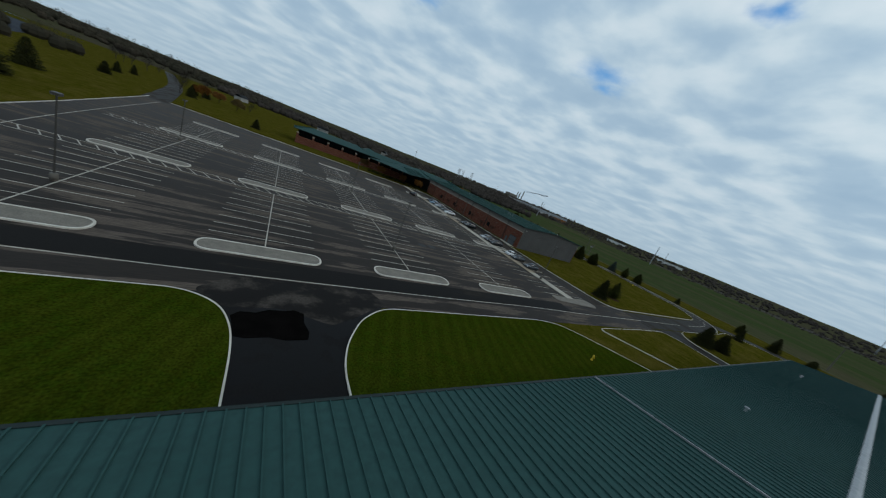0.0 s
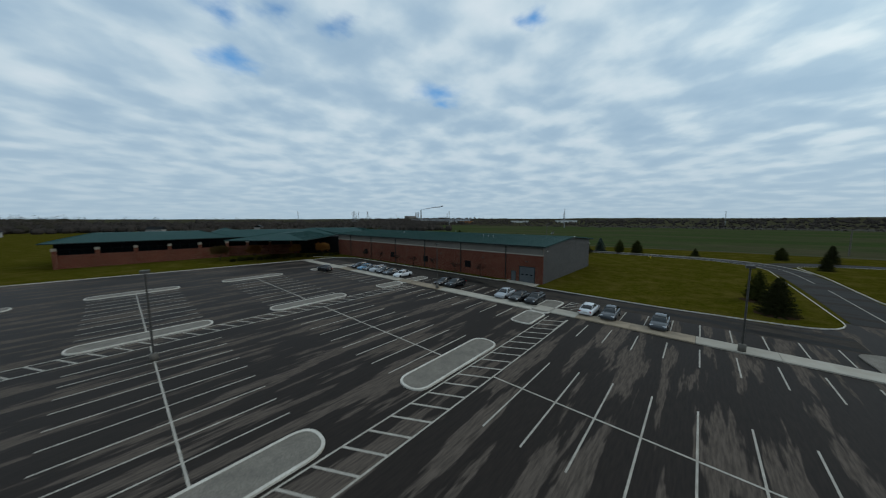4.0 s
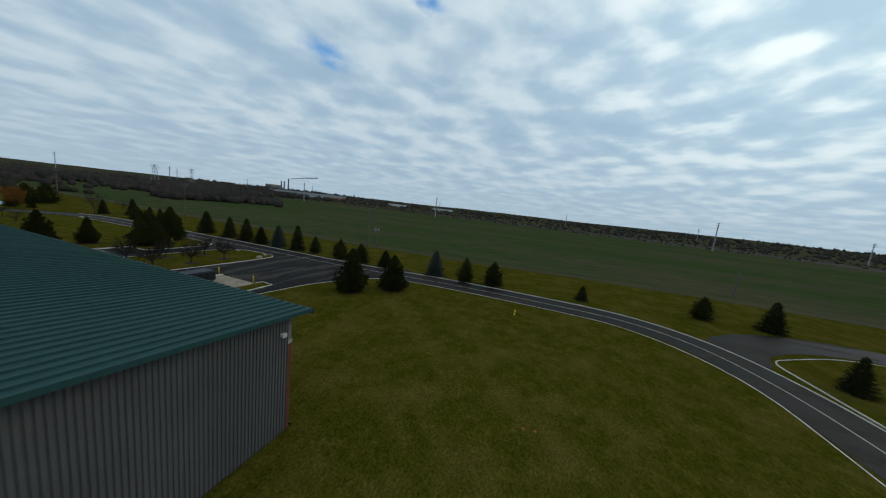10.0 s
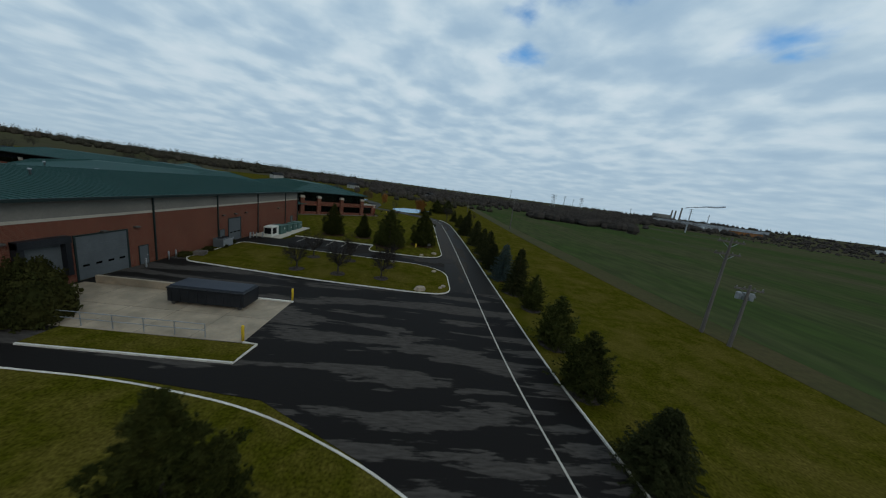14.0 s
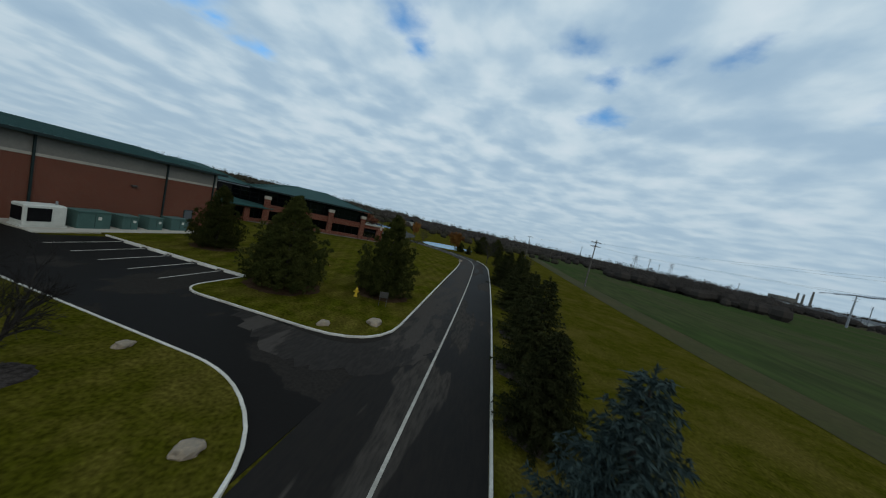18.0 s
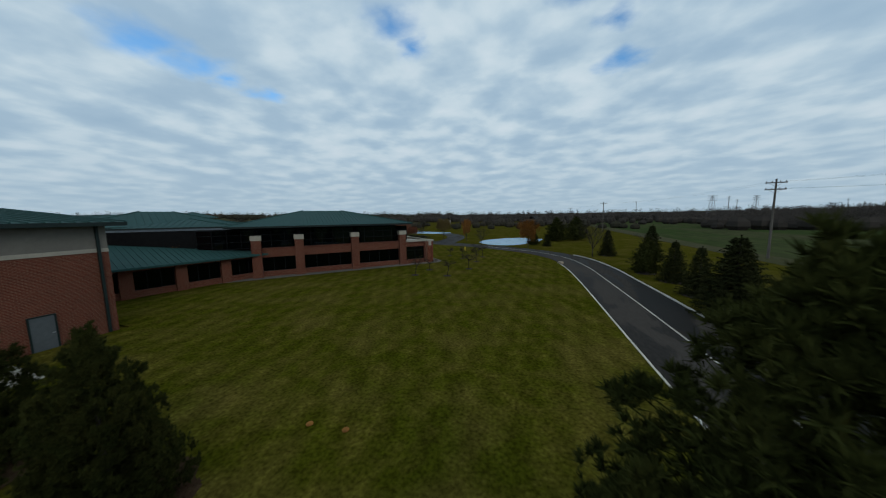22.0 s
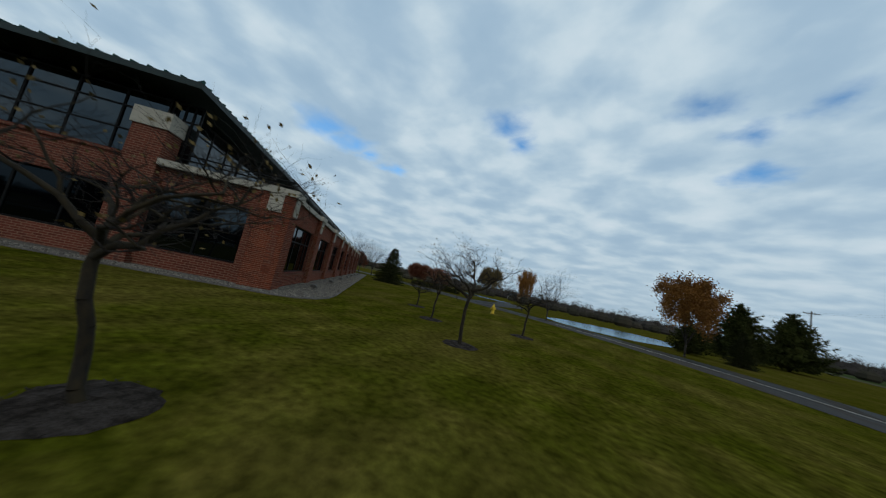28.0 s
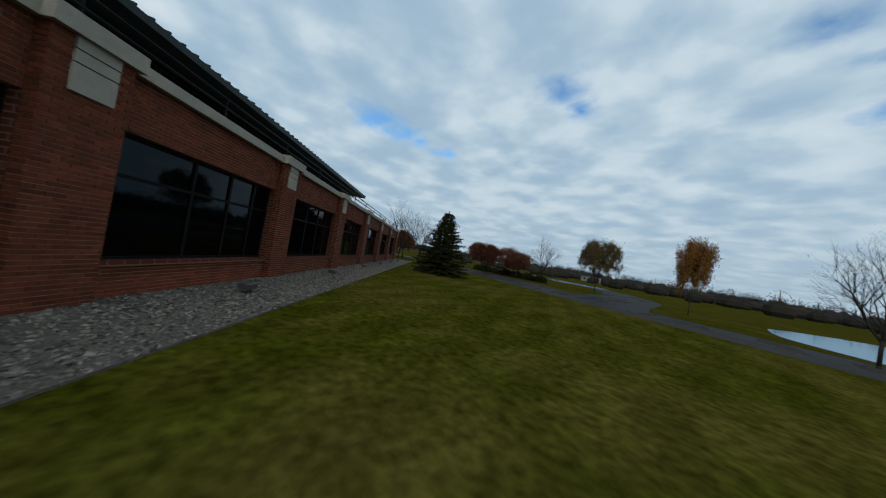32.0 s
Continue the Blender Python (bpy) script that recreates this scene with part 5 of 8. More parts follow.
solid("road_entrance_drive", Form().strip(curve([(36, 144.5), (35, 153), (33.5, 171), (25, 190), (0, 215), (-40, 250)]), 6.5, 0.0, 0.02), ROADTAR, "dark asphalt drive between lawns", "road", kind="structure")
solid("front_drive", Form().strip(curve([(33, 148), (20, 156), (5, 161), (-15, 168)]), 7.5, 0.0, 0.03), ROADTAR, "dark asphalt drive before the offices", "road", kind="structure")

# ---- trees ----
def conifer_mesh(seed, h, r, name, mat, clumps=700, needle=0.30, oval=False, power=0.85, droop=0.0, base=0.05, per=9):
    """A conifer's crown: clumps of needles in tiers of boughs, with dark gaps between them, round a dense inside."""
    rnd = random.Random(seed)
    f = Form()

    def profile(t):
        return (1 - t ** 1.8) ** 0.85 * (0.74 + 0.26 * min(1.0, t / 0.18)) if oval else (1 - t) ** power * min(1.0, 0.8 + t * 2)

    tiers = 15
    for c in range(clumps):
        t = 1 - rnd.random() ** (0.62 if oval else 0.5)
        t = min(0.985, (int(t * tiers) + rnd.gauss(0.5, 0.2)) / tiers if c % 3 else t)
        t = max(0.0, t)
        a = rnd.random() * 6.283
        lump = 1 + 0.13 * math.sin(3 * a + 9 * t + seed) + 0.09 * math.sin(7 * a - 13 * t)
        bough = 0.86 + 0.24 * math.sin(a * (4 + int(t * tiers) % 4) + int(t * tiers) * 2.4)
        rad = r * profile(t) * lump * bough * rnd.uniform(0.62, 1.12) + 0.05
        out = Vector((math.cos(a), math.sin(a), 0.12 + 0.75 * t - droop))
        ctr = Vector((rad * math.cos(a), rad * math.sin(a), h * (base + (0.97 - base) * t) - droop * rad * 0.35))
        for sub in range(3):
            p = ctr - out * needle * 0.75 * sub + Vector((rnd.gauss(0, 0.25), rnd.gauss(0, 0.25), rnd.gauss(0, 0.18))) * needle
            for _ in range(per):
                d = (out + Vector((rnd.gauss(0, 0.75), rnd.gauss(0, 0.75), rnd.gauss(0, 0.6)))).normalized() * needle * rnd.uniform(0.7, 1.25)
                w = d.orthogonal().normalized() * needle * 0.13
                w.rotate(Matrix.Rotation(rnd.random() * 6.283, 3, d))
                f.add([p + w, p + d, p - w], [(0, 1, 2)])
    f.tube((0, 0, h * 0.88), (0, 0, h), 0.05, 0.01, 4)
    rings, nn = 14, 14
    k0 = len(f.v)
    for i in range(rings):
        t = i / (rings - 1)
        q = r * 0.46 * profile(t) + 0.02
        f.v += [(q * rnd.uniform(0.7, 1.25) * math.cos(6.283 * k / nn), q * rnd.uniform(0.7, 1.25) * math.sin(6.283 * k / nn), h * (base + 0.02 + (0.9 - base) * t)) for k in range(nn)]
    f.f += [(k0 + i * nn + k, k0 + i * nn + (k + 1) % nn, k0 + (i + 1) * nn + (k + 1) % nn, k0 + (i + 1) * nn + k) for i in range(rings - 1) for k in range(nn)]
    return f.mesh(name, mat)


def pine_mesh(seed, h, r, name, mat, clumps=600, tufts=12, needle=0.155, per=26):
    """A bushy pine's crown: round clumps of fine needles at the ends of boughs, light tips over a dark inside, with gaps between."""
    rnd = random.Random(seed)
    f = Form()

    def profile(t):
        return max(0.05, 1 - t ** 1.55) ** 0.85 * (0.80 + 0.20 * min(1.0, t / 0.14)) * 1.08

    def tuft(p, out, size, n):
        for _ in range(n):
            d = (out * 0.8 + Vector((rnd.gauss(0, 0.6), rnd.gauss(0, 0.6), rnd.gauss(0, 0.55)))).normalized() * size * rnd.uniform(0.65, 1.2)
            b = p + d * rnd.uniform(0.0, 0.25)
            v = d.orthogonal().normalized() * size * 0.10
            v.rotate(Matrix.Rotation(rnd.random() * 6.283, 3, d))
            f.add([b + v, b + d, b - v], [(0, 1, 2)])

    turn = 0.0
    for c in range(clumps):
        # clumps follow a spiral, so that they cover the crown evenly but never in rows
        t = min(0.97, max(0.01, 1 - math.sqrt(1 - (c + rnd.uniform(-3, 3)) / (clumps + 8)) + rnd.gauss(0, 0.012)))
        if c % 12 == 0:
            t = rnd.uniform(0.84, 1.0)
        inner = c % 4 == 1
        turn += 2.39996 + rnd.gauss(0, 0.12)
        reach = (0.62 + 0.54 * rnd.random() ** 0.8) * (1 + 0.15 * math.sin(2 * turn + 9 * t + seed))
        rad = r * profile(t) * (reach if not inner else rnd.uniform(0.28, 0.6))
        ctr = Vector((rad * math.cos(turn), rad * math.sin(turn), h * (0.05 + 0.91 * t) + rnd.gauss(0, 0.08)))
        out = Vector((math.cos(turn) * (1 - 0.55 * t), math.sin(turn) * (1 - 0.55 * t), 0.5 + 0.9 * t)).normalized()
        root = Vector((ctr.x * 0.25, ctr.y * 0.25, ctr.z - 0.30 * rad))
        f.tube(root, ctr, 0.022, 0.010, 3, caps=False)
        size = rnd.uniform(0.17, 0.30) * (1 - 0.35 * t)
        for k in range(tufts):
            q = Vector((rnd.gauss(0, 1), rnd.gauss(0, 1), rnd.gauss(0, 0.8))) * size * 0.62
            tuft(ctr + q + out * size * 0.3, (out + q * 1.6).normalized(), needle, per)
        # sparser needles back along the bough
        for k in range(3):
            tuft(ctr.lerp(root, 0.22 + 0.2 * k + rnd.uniform(-0.06, 0.06)) + Vector((rnd.gauss(0, 0.1), rnd.gauss(0, 0.1), rnd.gauss(0, 0.1))), out, needle * 1.25, 16)
    f.tube((0, 0, h * 0.72), (0, 0, h * 0.97), 0.06, 0.01, 5)
    return f.mesh(name, mat)


def spruce_mesh(seed, h, r, name, mat, whorls=17, boughs=9, power=0.85, full=1.0):
    """A spruce's crown: whorls of boughs that sag and turn up at their ends, each a flat spray of needled twigs, with shade between the tiers."""
    rnd = random.Random(seed)
    f = Form()

    def blade(p, d, w):
        v = d.orthogonal().normalized() * w
        v.rotate(Matrix.Rotation(rnd.random() * 6.283, 3, d))
        f.add([p + v, p + d, p - v], [(0, 1, 2)])

    for i in range(whorls):
        t = (i + 0.15) / whorls
        n = max(4, int(boughs * (1 - 0.5 * t)))
        a0 = rnd.random() * 6.283
        for k in range(n):
            a = a0 + 6.283 * (k + rnd.gauss(0, 0.16)) / n
            length = r * (1 - t) ** power * rnd.uniform(0.72, 1.16) + 0.10
            side = Vector((-math.sin(a), math.cos(a), 0))
            out = Vector((math.cos(a), math.sin(a), 0))
            z0 = h * (0.07 + 0.90 * t) + rnd.gauss(0, 0.05)
            lift = 0.55 * t - 0.10
            steps = max(3, int(length / 0.17))
            last = Vector((0, 0, z0))
            for j in range(1, steps + 1):
                u = j / steps
                p = out * length * u + Vector((0, 0, z0 + length * (lift * u - 0.34 * u * (1 - 0.62 * u)))) + side * rnd.gauss(0, 0.02)
                if j % 2 == 0 or j == steps:
                    f.tube(last, p, 0.014, 0.008, 3, caps=False)
                    last = p
                if u < 0.2:
                    continue
                reach = 0.34 * (1.15 - 0.75 * u) * full
                for sgn in (-1, 1):
                    for _ in range(3):
                        d = (side * sgn * rnd.uniform(0.5, 1.1) + out * rnd.uniform(0.3, 0.9) + Vector((0, 0, rnd.uniform(-0.45, 0.22)))).normalized() * reach * rnd.uniform(0.7, 1.25)
                        blade(p + Vector((0, 0, rnd.gauss(0, 0.025))), d, 0.035)
                        blade(p + d * 0.55, (d + Vector((rnd.gauss(0, 0.1), rnd.gauss(0, 0.1), -0.13))) * 0.7, 0.035)
                for _ in range(2):
                    blade(p, out * 0.16 + Vector((rnd.gauss(0, 0.06), rnd.gauss(0, 0.06), rnd.uniform(-0.10, 0.14))), 0.03)
    for _ in range(40):
        blade(Vector((0, 0, h * rnd.uniform(0.93, 0.99))), Vector((rnd.gauss(0, 0.09), rnd.gauss(0, 0.09), 0.14)), 0.02)
    f.tube((0, 0, h * 0.85), (0, 0, h), 0.04, 0.008, 4)
    return f.mesh(name, mat)


def trunk_mesh(h, r, name="trunk"):
    f = Form()
    f.lathe([(r * 1.35, -0.05), (r * 1.05, 0.25), (r * 0.8, h * 0.5), (r * 0.25, h)], 8)
    return f.mesh(name, BARK, True)


def mulch_mesh(r, seed, mat):
    rnd = random.Random(seed)
    f = Form()
    n = 26
    rim = [(r * rnd.uniform(0.9, 1.08) * math.cos(6.283 * i / n), r * rnd.uniform(0.9, 1.08) * math.sin(6.283 * i / n)) for i in range(n)]
    f.add([(x, y, 0.0) for x, y in rim] + [(x * 0.85, y * 0.85, 0.05 + rnd.uniform(0, 0.02)) for x, y in rim] + [(x * 0.4, y * 0.4, 0.09 + rnd.uniform(0, 0.03)) for x, y in rim] + [(0, 0, 0.12)],
          [(k * n + i, k * n + (i + 1) % n, (k + 1) * n + (i + 1) % n, (k + 1) * n + i) for k in (0, 1) for i in range(n)] + [(2 * n + i, 2 * n + (i + 1) % n, 3 * n) for i in range(n)])
    for _ in range(160):
        a, q = rnd.random() * 6.28, rnd.random() ** 0.5 * r
        c = Vector((q * math.cos(a), q * math.sin(a), 0.09 - 0.05 * q / r))
        e = Vector((rnd.uniform(-1, 1), rnd.uniform(-1, 1), 0.3)).normalized() * 0.07 * r
        g = Vector((-e.y, e.x, 0.2 * r * 0.07)) * 0.35
        f.add([c + e, c + g, c - e, c - g], [(0, 1, 2, 3)])
    return f.mesh("mulch", mat)


CON = {}
for key, mat, hh, rr, kw in (("pine", PINE, 7.0, 2.6, dict(clumps=560, needle=0.36, oval=True)), ("pine_b", PINE, 7.0, 3.1, dict(clumps=620, needle=0.38, oval=True))):
    CON[key] = (conifer_mesh(len(CON) + 3, hh, rr, "needles_" + key, mat, **kw), trunk_mesh(hh * 0.9, 0.13 * hh / 6), hh)
CON["pine_near"] = (pine_mesh(31, 7.0, 2.85, "needles_pine_near", PINE), trunk_mesh(5.2, 0.15), 7.0)
for key, mat, rr, kw in (("spruce", SPRUCE, 2.1, dict(whorls=22, boughs=13, full=1.1)), ("spruce_b", SPRUCE, 2.55, dict(whorls=21, boughs=17, power=0.8, full=1.25)), ("blue", BLUESPRUCE, 2.45, dict(whorls=19, boughs=13, full=1.2))):
    CON[key] = (spruce_mesh(len(key) + 5, 6.0, rr, "needles_" + key, mat, **kw), trunk_mesh(5.4, 0.13), 6.0)
MULCHM, BARKMULCHM = mulch_mesh(1.0, 5, MULCH), mulch_mesh(1.0, 8, BARKMULCH)
CONLABEL = {"spruce": "dark green conical spruce standing on the grass", "spruce_b": "broad dark green spruce standing on the grass", "blue": "pale blue-green spruce beside the road",
            "pine": "tall bushy olive-green pine on the grass", "pine_b": "broad bushy olive-green pine on the grass", "pine_near": "dense bushy olive-green pine in a mulch ring"}


def conifer(key, x, y, h, wide=1.0, z=0.0, mulch=0.0, dark=False):
    nd, tk, hh = CON[key]
    k = h / hh
    o = thing("pine_tree" if key.startswith("pine") else "spruce_tree", x, y, z, (x * 37 + y * 53) % 360, CONLABEL[key], "tree", "conifers")
    t = part("trunk", tk, BARK, o)
    c = part("crown", nd, SPRUCE, o)
    for q in (t, c):
        q.scale = (k * wide, k * wide, k)
    # dark: mulch in a darker colour that also holds the shade under the crown
    if mulch:
        m = part("mulch_ring", MULCHM if dark else BARKMULCHM, BARKMULCH, o, "dark mulch ring" if dark else "brown bark mulch ring")
        m.scale = (mulch, mulch, 1)
        m.location = (0, 0, 0.005)
    return o


LZ = 0.11
# row along the east side of the road
for key, x, y, h, w in (("spruce", 79.0, -22.0, 2.9, 1.3), ("pine_b", 77.4, -5.0, 5.0, 1.0), ("pine", 75.8, 0.6, 5.2, 0.9), ("blue", 76.6, 7.6, 5.6, 1.0), ("spruce_b", 75.0, 19.0, 4.0, 1.15), ("pine_b", 74.6, 25.2, 4.6, 1.0),
                        ("pine_b", 75.2, 31.4, 4.8, 0.95), ("pine", 76.0, 39.6, 4.4, 0.9), ("spruce", 75.6, 45.0, 6.4, 0.9), ("blue", 75.2, 51.0, 5.8, 0.95), ("spruce_b", 74.8, 56.6, 4.6, 1.0), ("spruce", 75.0, 62.2, 6.2, 1.0),
                        ("spruce", 75.2, 69.0, 5.8, 1.0), ("spruce_b", 75.2, 78.5, 6.4, 0.9), ("spruce_b", 74.5, 93.6, 6.2, 0.95), ("spruce", 75.0, 99.5, 4.8, 0.95), ("spruce", 75.5, 105.8, 4.8, 0.95), ("pine_b", 74.4, 110.8, 4.8, 0.9), ("spruce", 79.4, 123.8, 6.0, 0.95), ("spruce", 73.8, 128.2, 5.0, 0.95)):
    # dark rings here are mulch and the painted shadow beneath each tree
    conifer(key, x, y, h, w, mulch=0.30 * h * w, dark=True)
for key, x, y, h, w, mu in (("spruce_b", 2.9, -31.2, 5.2, 0.95, 2.2), ("pine", 10.9, -30.2, 5.0, 0.85, 2.0), ("pine_near", 56.4, 14.2, 6.8, 0.76, 2.0), ("pine_near", 61.4, 9.4, 5.9, 0.86, 1.9),
                            ("pine_near", 43.0, 70.2, 6.6, 0.78, 2.2), ("pine_near", 49.2, 71.0, 5.2, 0.66, 1.8), ("pine_near", 55.6, 65.0, 7.35, 0.93, 2.8), ("pine_near", 62.2, 70.2, 7.6, 0.83, 2.6)):
    conifer(key, x, y, h, w, LZ, mu)
for key, x, y, h, w in (("spruce", 60.5, -46.8, 4.2, 1.0), ("spruce", 78, -74, 4.6, 1.0), ("spruce_b", 49, -62.5, 6.0, 1.05), ("spruce", 72, -80, 4.6, 1.0), ("spruce_b", 62, -83, 6.2, 1.1), ("spruce_b", 18.5, -49.5, 5.0, 1.1), ("spruce_b", 23.5, -51.5, 4.6, 1.1)):
    conifer(key, x, y, h, w, LZ)
for key, x, y, h, w in (("spruce", 81.7, -51.8, 5.4, 1.1), ("pine_b", 82.1, -42.3, 4.2, 1.0), ("spruce_b", 60, -92, 6.5, 1.2), ("spruce", 66, -96, 6, 1.1), ("spruce_b", 30, -96, 6.5, 1.3), ("spruce_b", 8, -98, 6.5, 1.3),
                        ("spruce_b", -115.2, -11.5, 5.8, 1.3), ("spruce_b", -116.2, -6.4, 5.4, 1.2), ("spruce", -116.2, -3.6, 6.6, 0.95), ("spruce_b", -121.2, 19.3, 6.2, 1.1), ("spruce_b", -123.4, 28.4, 6.8, 1.15), ("spruce", -130, 54, 7.0, 1.2), ("spruce_b", -137, 112, 4.8, 1.1),
                        ("spruce", -143, 140, 5, 1.1), ("spruce", -145, 165, 5, 1.1), ("spruce_b", -118, 150, 5.4, 1.1), ("spruce_b", -124, 182, 6, 1.2), ("spruce", -118, 186, 6, 1.2), ("spruce_b", -84, 100, 4.4, 1.1),
                        ("pine_b", 67.4, 160.3, 7.3, 1.1), ("pine_b", 73.2, 164.4, 7.5, 1.1), ("pine_b", 60.6, 146.6, 3.4, 1.2), ("spruce", 63.8, 144, 3.2, 1.1), ("spruce_b", 25.6, 139.5, 5.4, 1.0)):
    conifer(key, x, y, h, w)


def limb_tree(seed, h, spread, levels, name, up=0.45, first=0.35, n0=5, twigs=4, r0=0.085, bend=0.25, wide=0.0):
    """Trunk and limbs as one mesh, fine twigs as another, grown by forking; returns both and the twig tips."""
    rnd = random.Random(seed)
    wood, twig, tips = Form(), Form(), []

    def grow(p, d, L, r, lev):
        segs = 3
        q = p
        for i in range(segs):
            d = (d + Vector((rnd.uniform(-1, 1), rnd.uniform(-1, 1), rnd.uniform(-0.5, 0.9) * up)) * bend).normalized()
            e = q + d * L / segs
            ra, rb = r * (1 - 0.5 * i / segs), r * (1 - 0.5 * (i + 1) / segs)
            (wood if lev < levels - 1 else twig).tube(q, e, ra, rb, 6 if lev < 2 else 4 if lev < levels - 1 else 3, caps=False)
            q = e
            if lev < levels and i > 0 or lev == 1:
                for _ in range(2 if lev < levels - 1 else 1):
                    if lev < levels:
                        side = d.orthogonal().normalized()
                        side.rotate(Matrix.Rotation(rnd.uniform(0, 6.28), 3, d))
                        nd = (d * 0.75 + side * rnd.uniform(0.5, 1.0) + Vector((0, 0, up * 0.3))).normalized()
                        grow(q, nd, L * rnd.uniform(0.5, 0.72), rb * 0.62, lev + 1)
        if lev < levels:
            for _ in range(2):
                side = d.orthogonal().normalized()
                side.rotate(Matrix.Rotation(rnd.uniform(0, 6.28), 3, d))
                grow(q, (d + side * rnd.uniform(0.3, 0.8)).normalized(), L * rnd.uniform(0.5, 0.7), r * 0.45, lev + 1)
        else:
            tips.append(q)
    z1 = h * first
    wood.tube((0, 0, -0.05), (0, 0, 0.2), r0 * 1.35, r0 * 1.05, 8)
    wood.tube((0, 0, 0.2), (0.02, 0.01, z1), r0 * 1.05, r0 * 0.9, 8)
    for k in range(n0):
        a = 6.28 * k / n0 + rnd.uniform(-0.4, 0.4)
        d = Vector((math.cos(a) * spread, math.sin(a) * spread, 1.0 - 0.35 * spread)).normalized()
        grow(Vector((0.02, 0.01, z1 * rnd.uniform(0.9, 1.02))), d, h * (1 - first) * rnd.uniform(0.5, 0.7), r0 * 0.6, 1)
    zt = sorted(p.z for p in tips)
    if wide:
        # crown set to its height and breadth above the fork
        rr = sorted(math.hypot(p.x, p.y) for p in tips)[int(len(tips) * 0.93)]
        s, q = (h - z1) / (zt[int(len(zt) * 0.97)] - z1), wide / rr

        def fit(p):
            x, y, z = p
            return (x * q, y * q, z1 + (z - z1) * s if z > z1 else z)
        for fm in (wood, twig):
            fm.v = [fit(v) for v in fm.v]
        return wood.mesh(name + "_wood", BARK, True), twig.mesh(name + "_twigs", TWIG), [Vector(fit(p)) for p in tips]
    k = h / zt[-1]
    for fm in (wood, twig):
        fm.v = [(x * k, y * k, z * k) for x, y, z in fm.v]
    return wood.mesh(name + "_wood", BARK, True), twig.mesh(name + "_twigs", TWIG), [p * k for p in tips]


def leaf_mesh(tips, seed, per, size, mat, name, jitter):
    rnd = random.Random(seed)
    f = Form()
    for p in tips:
        for _ in range(per):
            c = p + Vector((rnd.gauss(0, jitter), rnd.gauss(0, jitter), rnd.gauss(0, jitter)))
            a = Vector((rnd.uniform(-1, 1), rnd.uniform(-1, 1), rnd.uniform(-1, 1))).normalized() * size * rnd.uniform(0.7, 1.3)
            b = a.orthogonal().normalized() * size * 0.6
            f.add([c - a, c + b, c + a, c - b], [(0, 1, 2, 3)])
    return f.mesh(name, mat)


def crab_tree(seed, h, spread, name):
    """A gnarled ornamental tree: a leaning trunk, few crooked limbs that turn up at their ends, and short stiff twigs."""
    rnd = random.Random(seed)
    wood, twig, tips = Form(), Form(), []

    def jolt(k):
        return Vector((rnd.uniform(-1, 1), rnd.uniform(-1, 1), rnd.uniform(-0.8, 0.8))) * k

    def branch(p, d, length, r, lev):
        segs = (7, 6, 4, 2)[lev]
        for i in range(segs):
            d = (d + jolt(0.52 if lev < 3 else 0.3) + Vector((0, 0, 0.20 if d.z < 0.45 else -0.12))).normalized()
            e = p + d * length / segs
            ra, rb = r * (1 - 0.62 * i / segs), r * (1 - 0.62 * (i + 1) / segs)
            (wood if lev < 2 else twig).tube(p, e, ra, rb, (7, 5, 4, 3)[lev], caps=False)
            p = e
            if lev < 3 and i >= (1 if lev == 0 else 0):
                for _ in range(1 if lev == 0 else rnd.choice((1, 1, 2))):
                    side = d.orthogonal().normalized()
                    side.rotate(Matrix.Rotation(rnd.uniform(0, 6.28), 3, d))
                    branch(p, (d * 0.45 + side * 0.85 + Vector((0, 0, 0.25))).normalized(), length * rnd.uniform(0.38, 0.62), rb * (0.62, 0.6, 0.7)[lev], lev + 1)
        tips.append(p)

    z1 = h * 0.47
    p, lean = Vector((0, 0, -0.05)), Vector((rnd.uniform(-0.16, 0.16), rnd.uniform(-0.16, 0.16), 1))
    for i in range(6):
        e = p + (lean + jolt(0.16)) * (z1 + 0.05) / 6
        wood.tube(p, e, 0.045 * (1.45 if i == 0 else 1.12 - 0.04 * i), 0.045 * (1.12 - 0.04 * (i + 1)), 9, caps=False)
        p = e
    for k in range(5):
        a = 6.283 * (k + rnd.uniform(-0.25, 0.25)) / 5
        branch(p - Vector((0, 0, rnd.uniform(0, 0.22))), Vector((math.cos(a), math.sin(a), rnd.uniform(0.6, 1.3))).normalized(), spread * rnd.uniform(0.8, 1.25), 0.036, 0)
    zt, rt = max(q.z for q in tips), sorted(math.hypot(q.x, q.y) for q in tips)[int(len(tips) * 0.97)]
    kz, kr = (h - z1) / max(0.1, zt - z1), spread / rt

    def fit(q):
        x, y, z = q
        w = min(1.0, max(0.0, (z - z1 * 0.85) / 0.3))
        return (x * (1 + (kr - 1) * w), y * (1 + (kr - 1) * w), z1 + (z - z1) * kz if z > z1 else z)
    for fm in (wood, twig):
        fm.v = [fit(v) for v in fm.v]
    return wood.mesh(name + "_wood", CRABBARK, True), twig.mesh(name + "_twigs", TWIG), [Vector(fit(q)) for q in tips]


CRAB = [crab_tree(s, 2.7, 1.45, "crab_%d" % i) for i, s in enumerate((4, 9, 15))]
VASE = [limb_tree(s, 2.8, 0.95, 4, "vase_%d" % i, up=0.6, first=0.25, n0=9, r0=0.12, bend=0.2) for i, s in enumerate((61, 72))]
CRABLEAF = [leaf_mesh(t[2][::5], 3 + i, 1, 0.022, BROWNLEAF, "crab_leaves_%d" % i, 0.04) for i, t in enumerate(CRAB)]
BARE = [limb_tree(s, 8.0, 0.42, 4, "bare_%d" % i, up=0.8, first=0.24, n0=6, r0=0.11, bend=0.17) for i, s in enumerate((21, 33))]
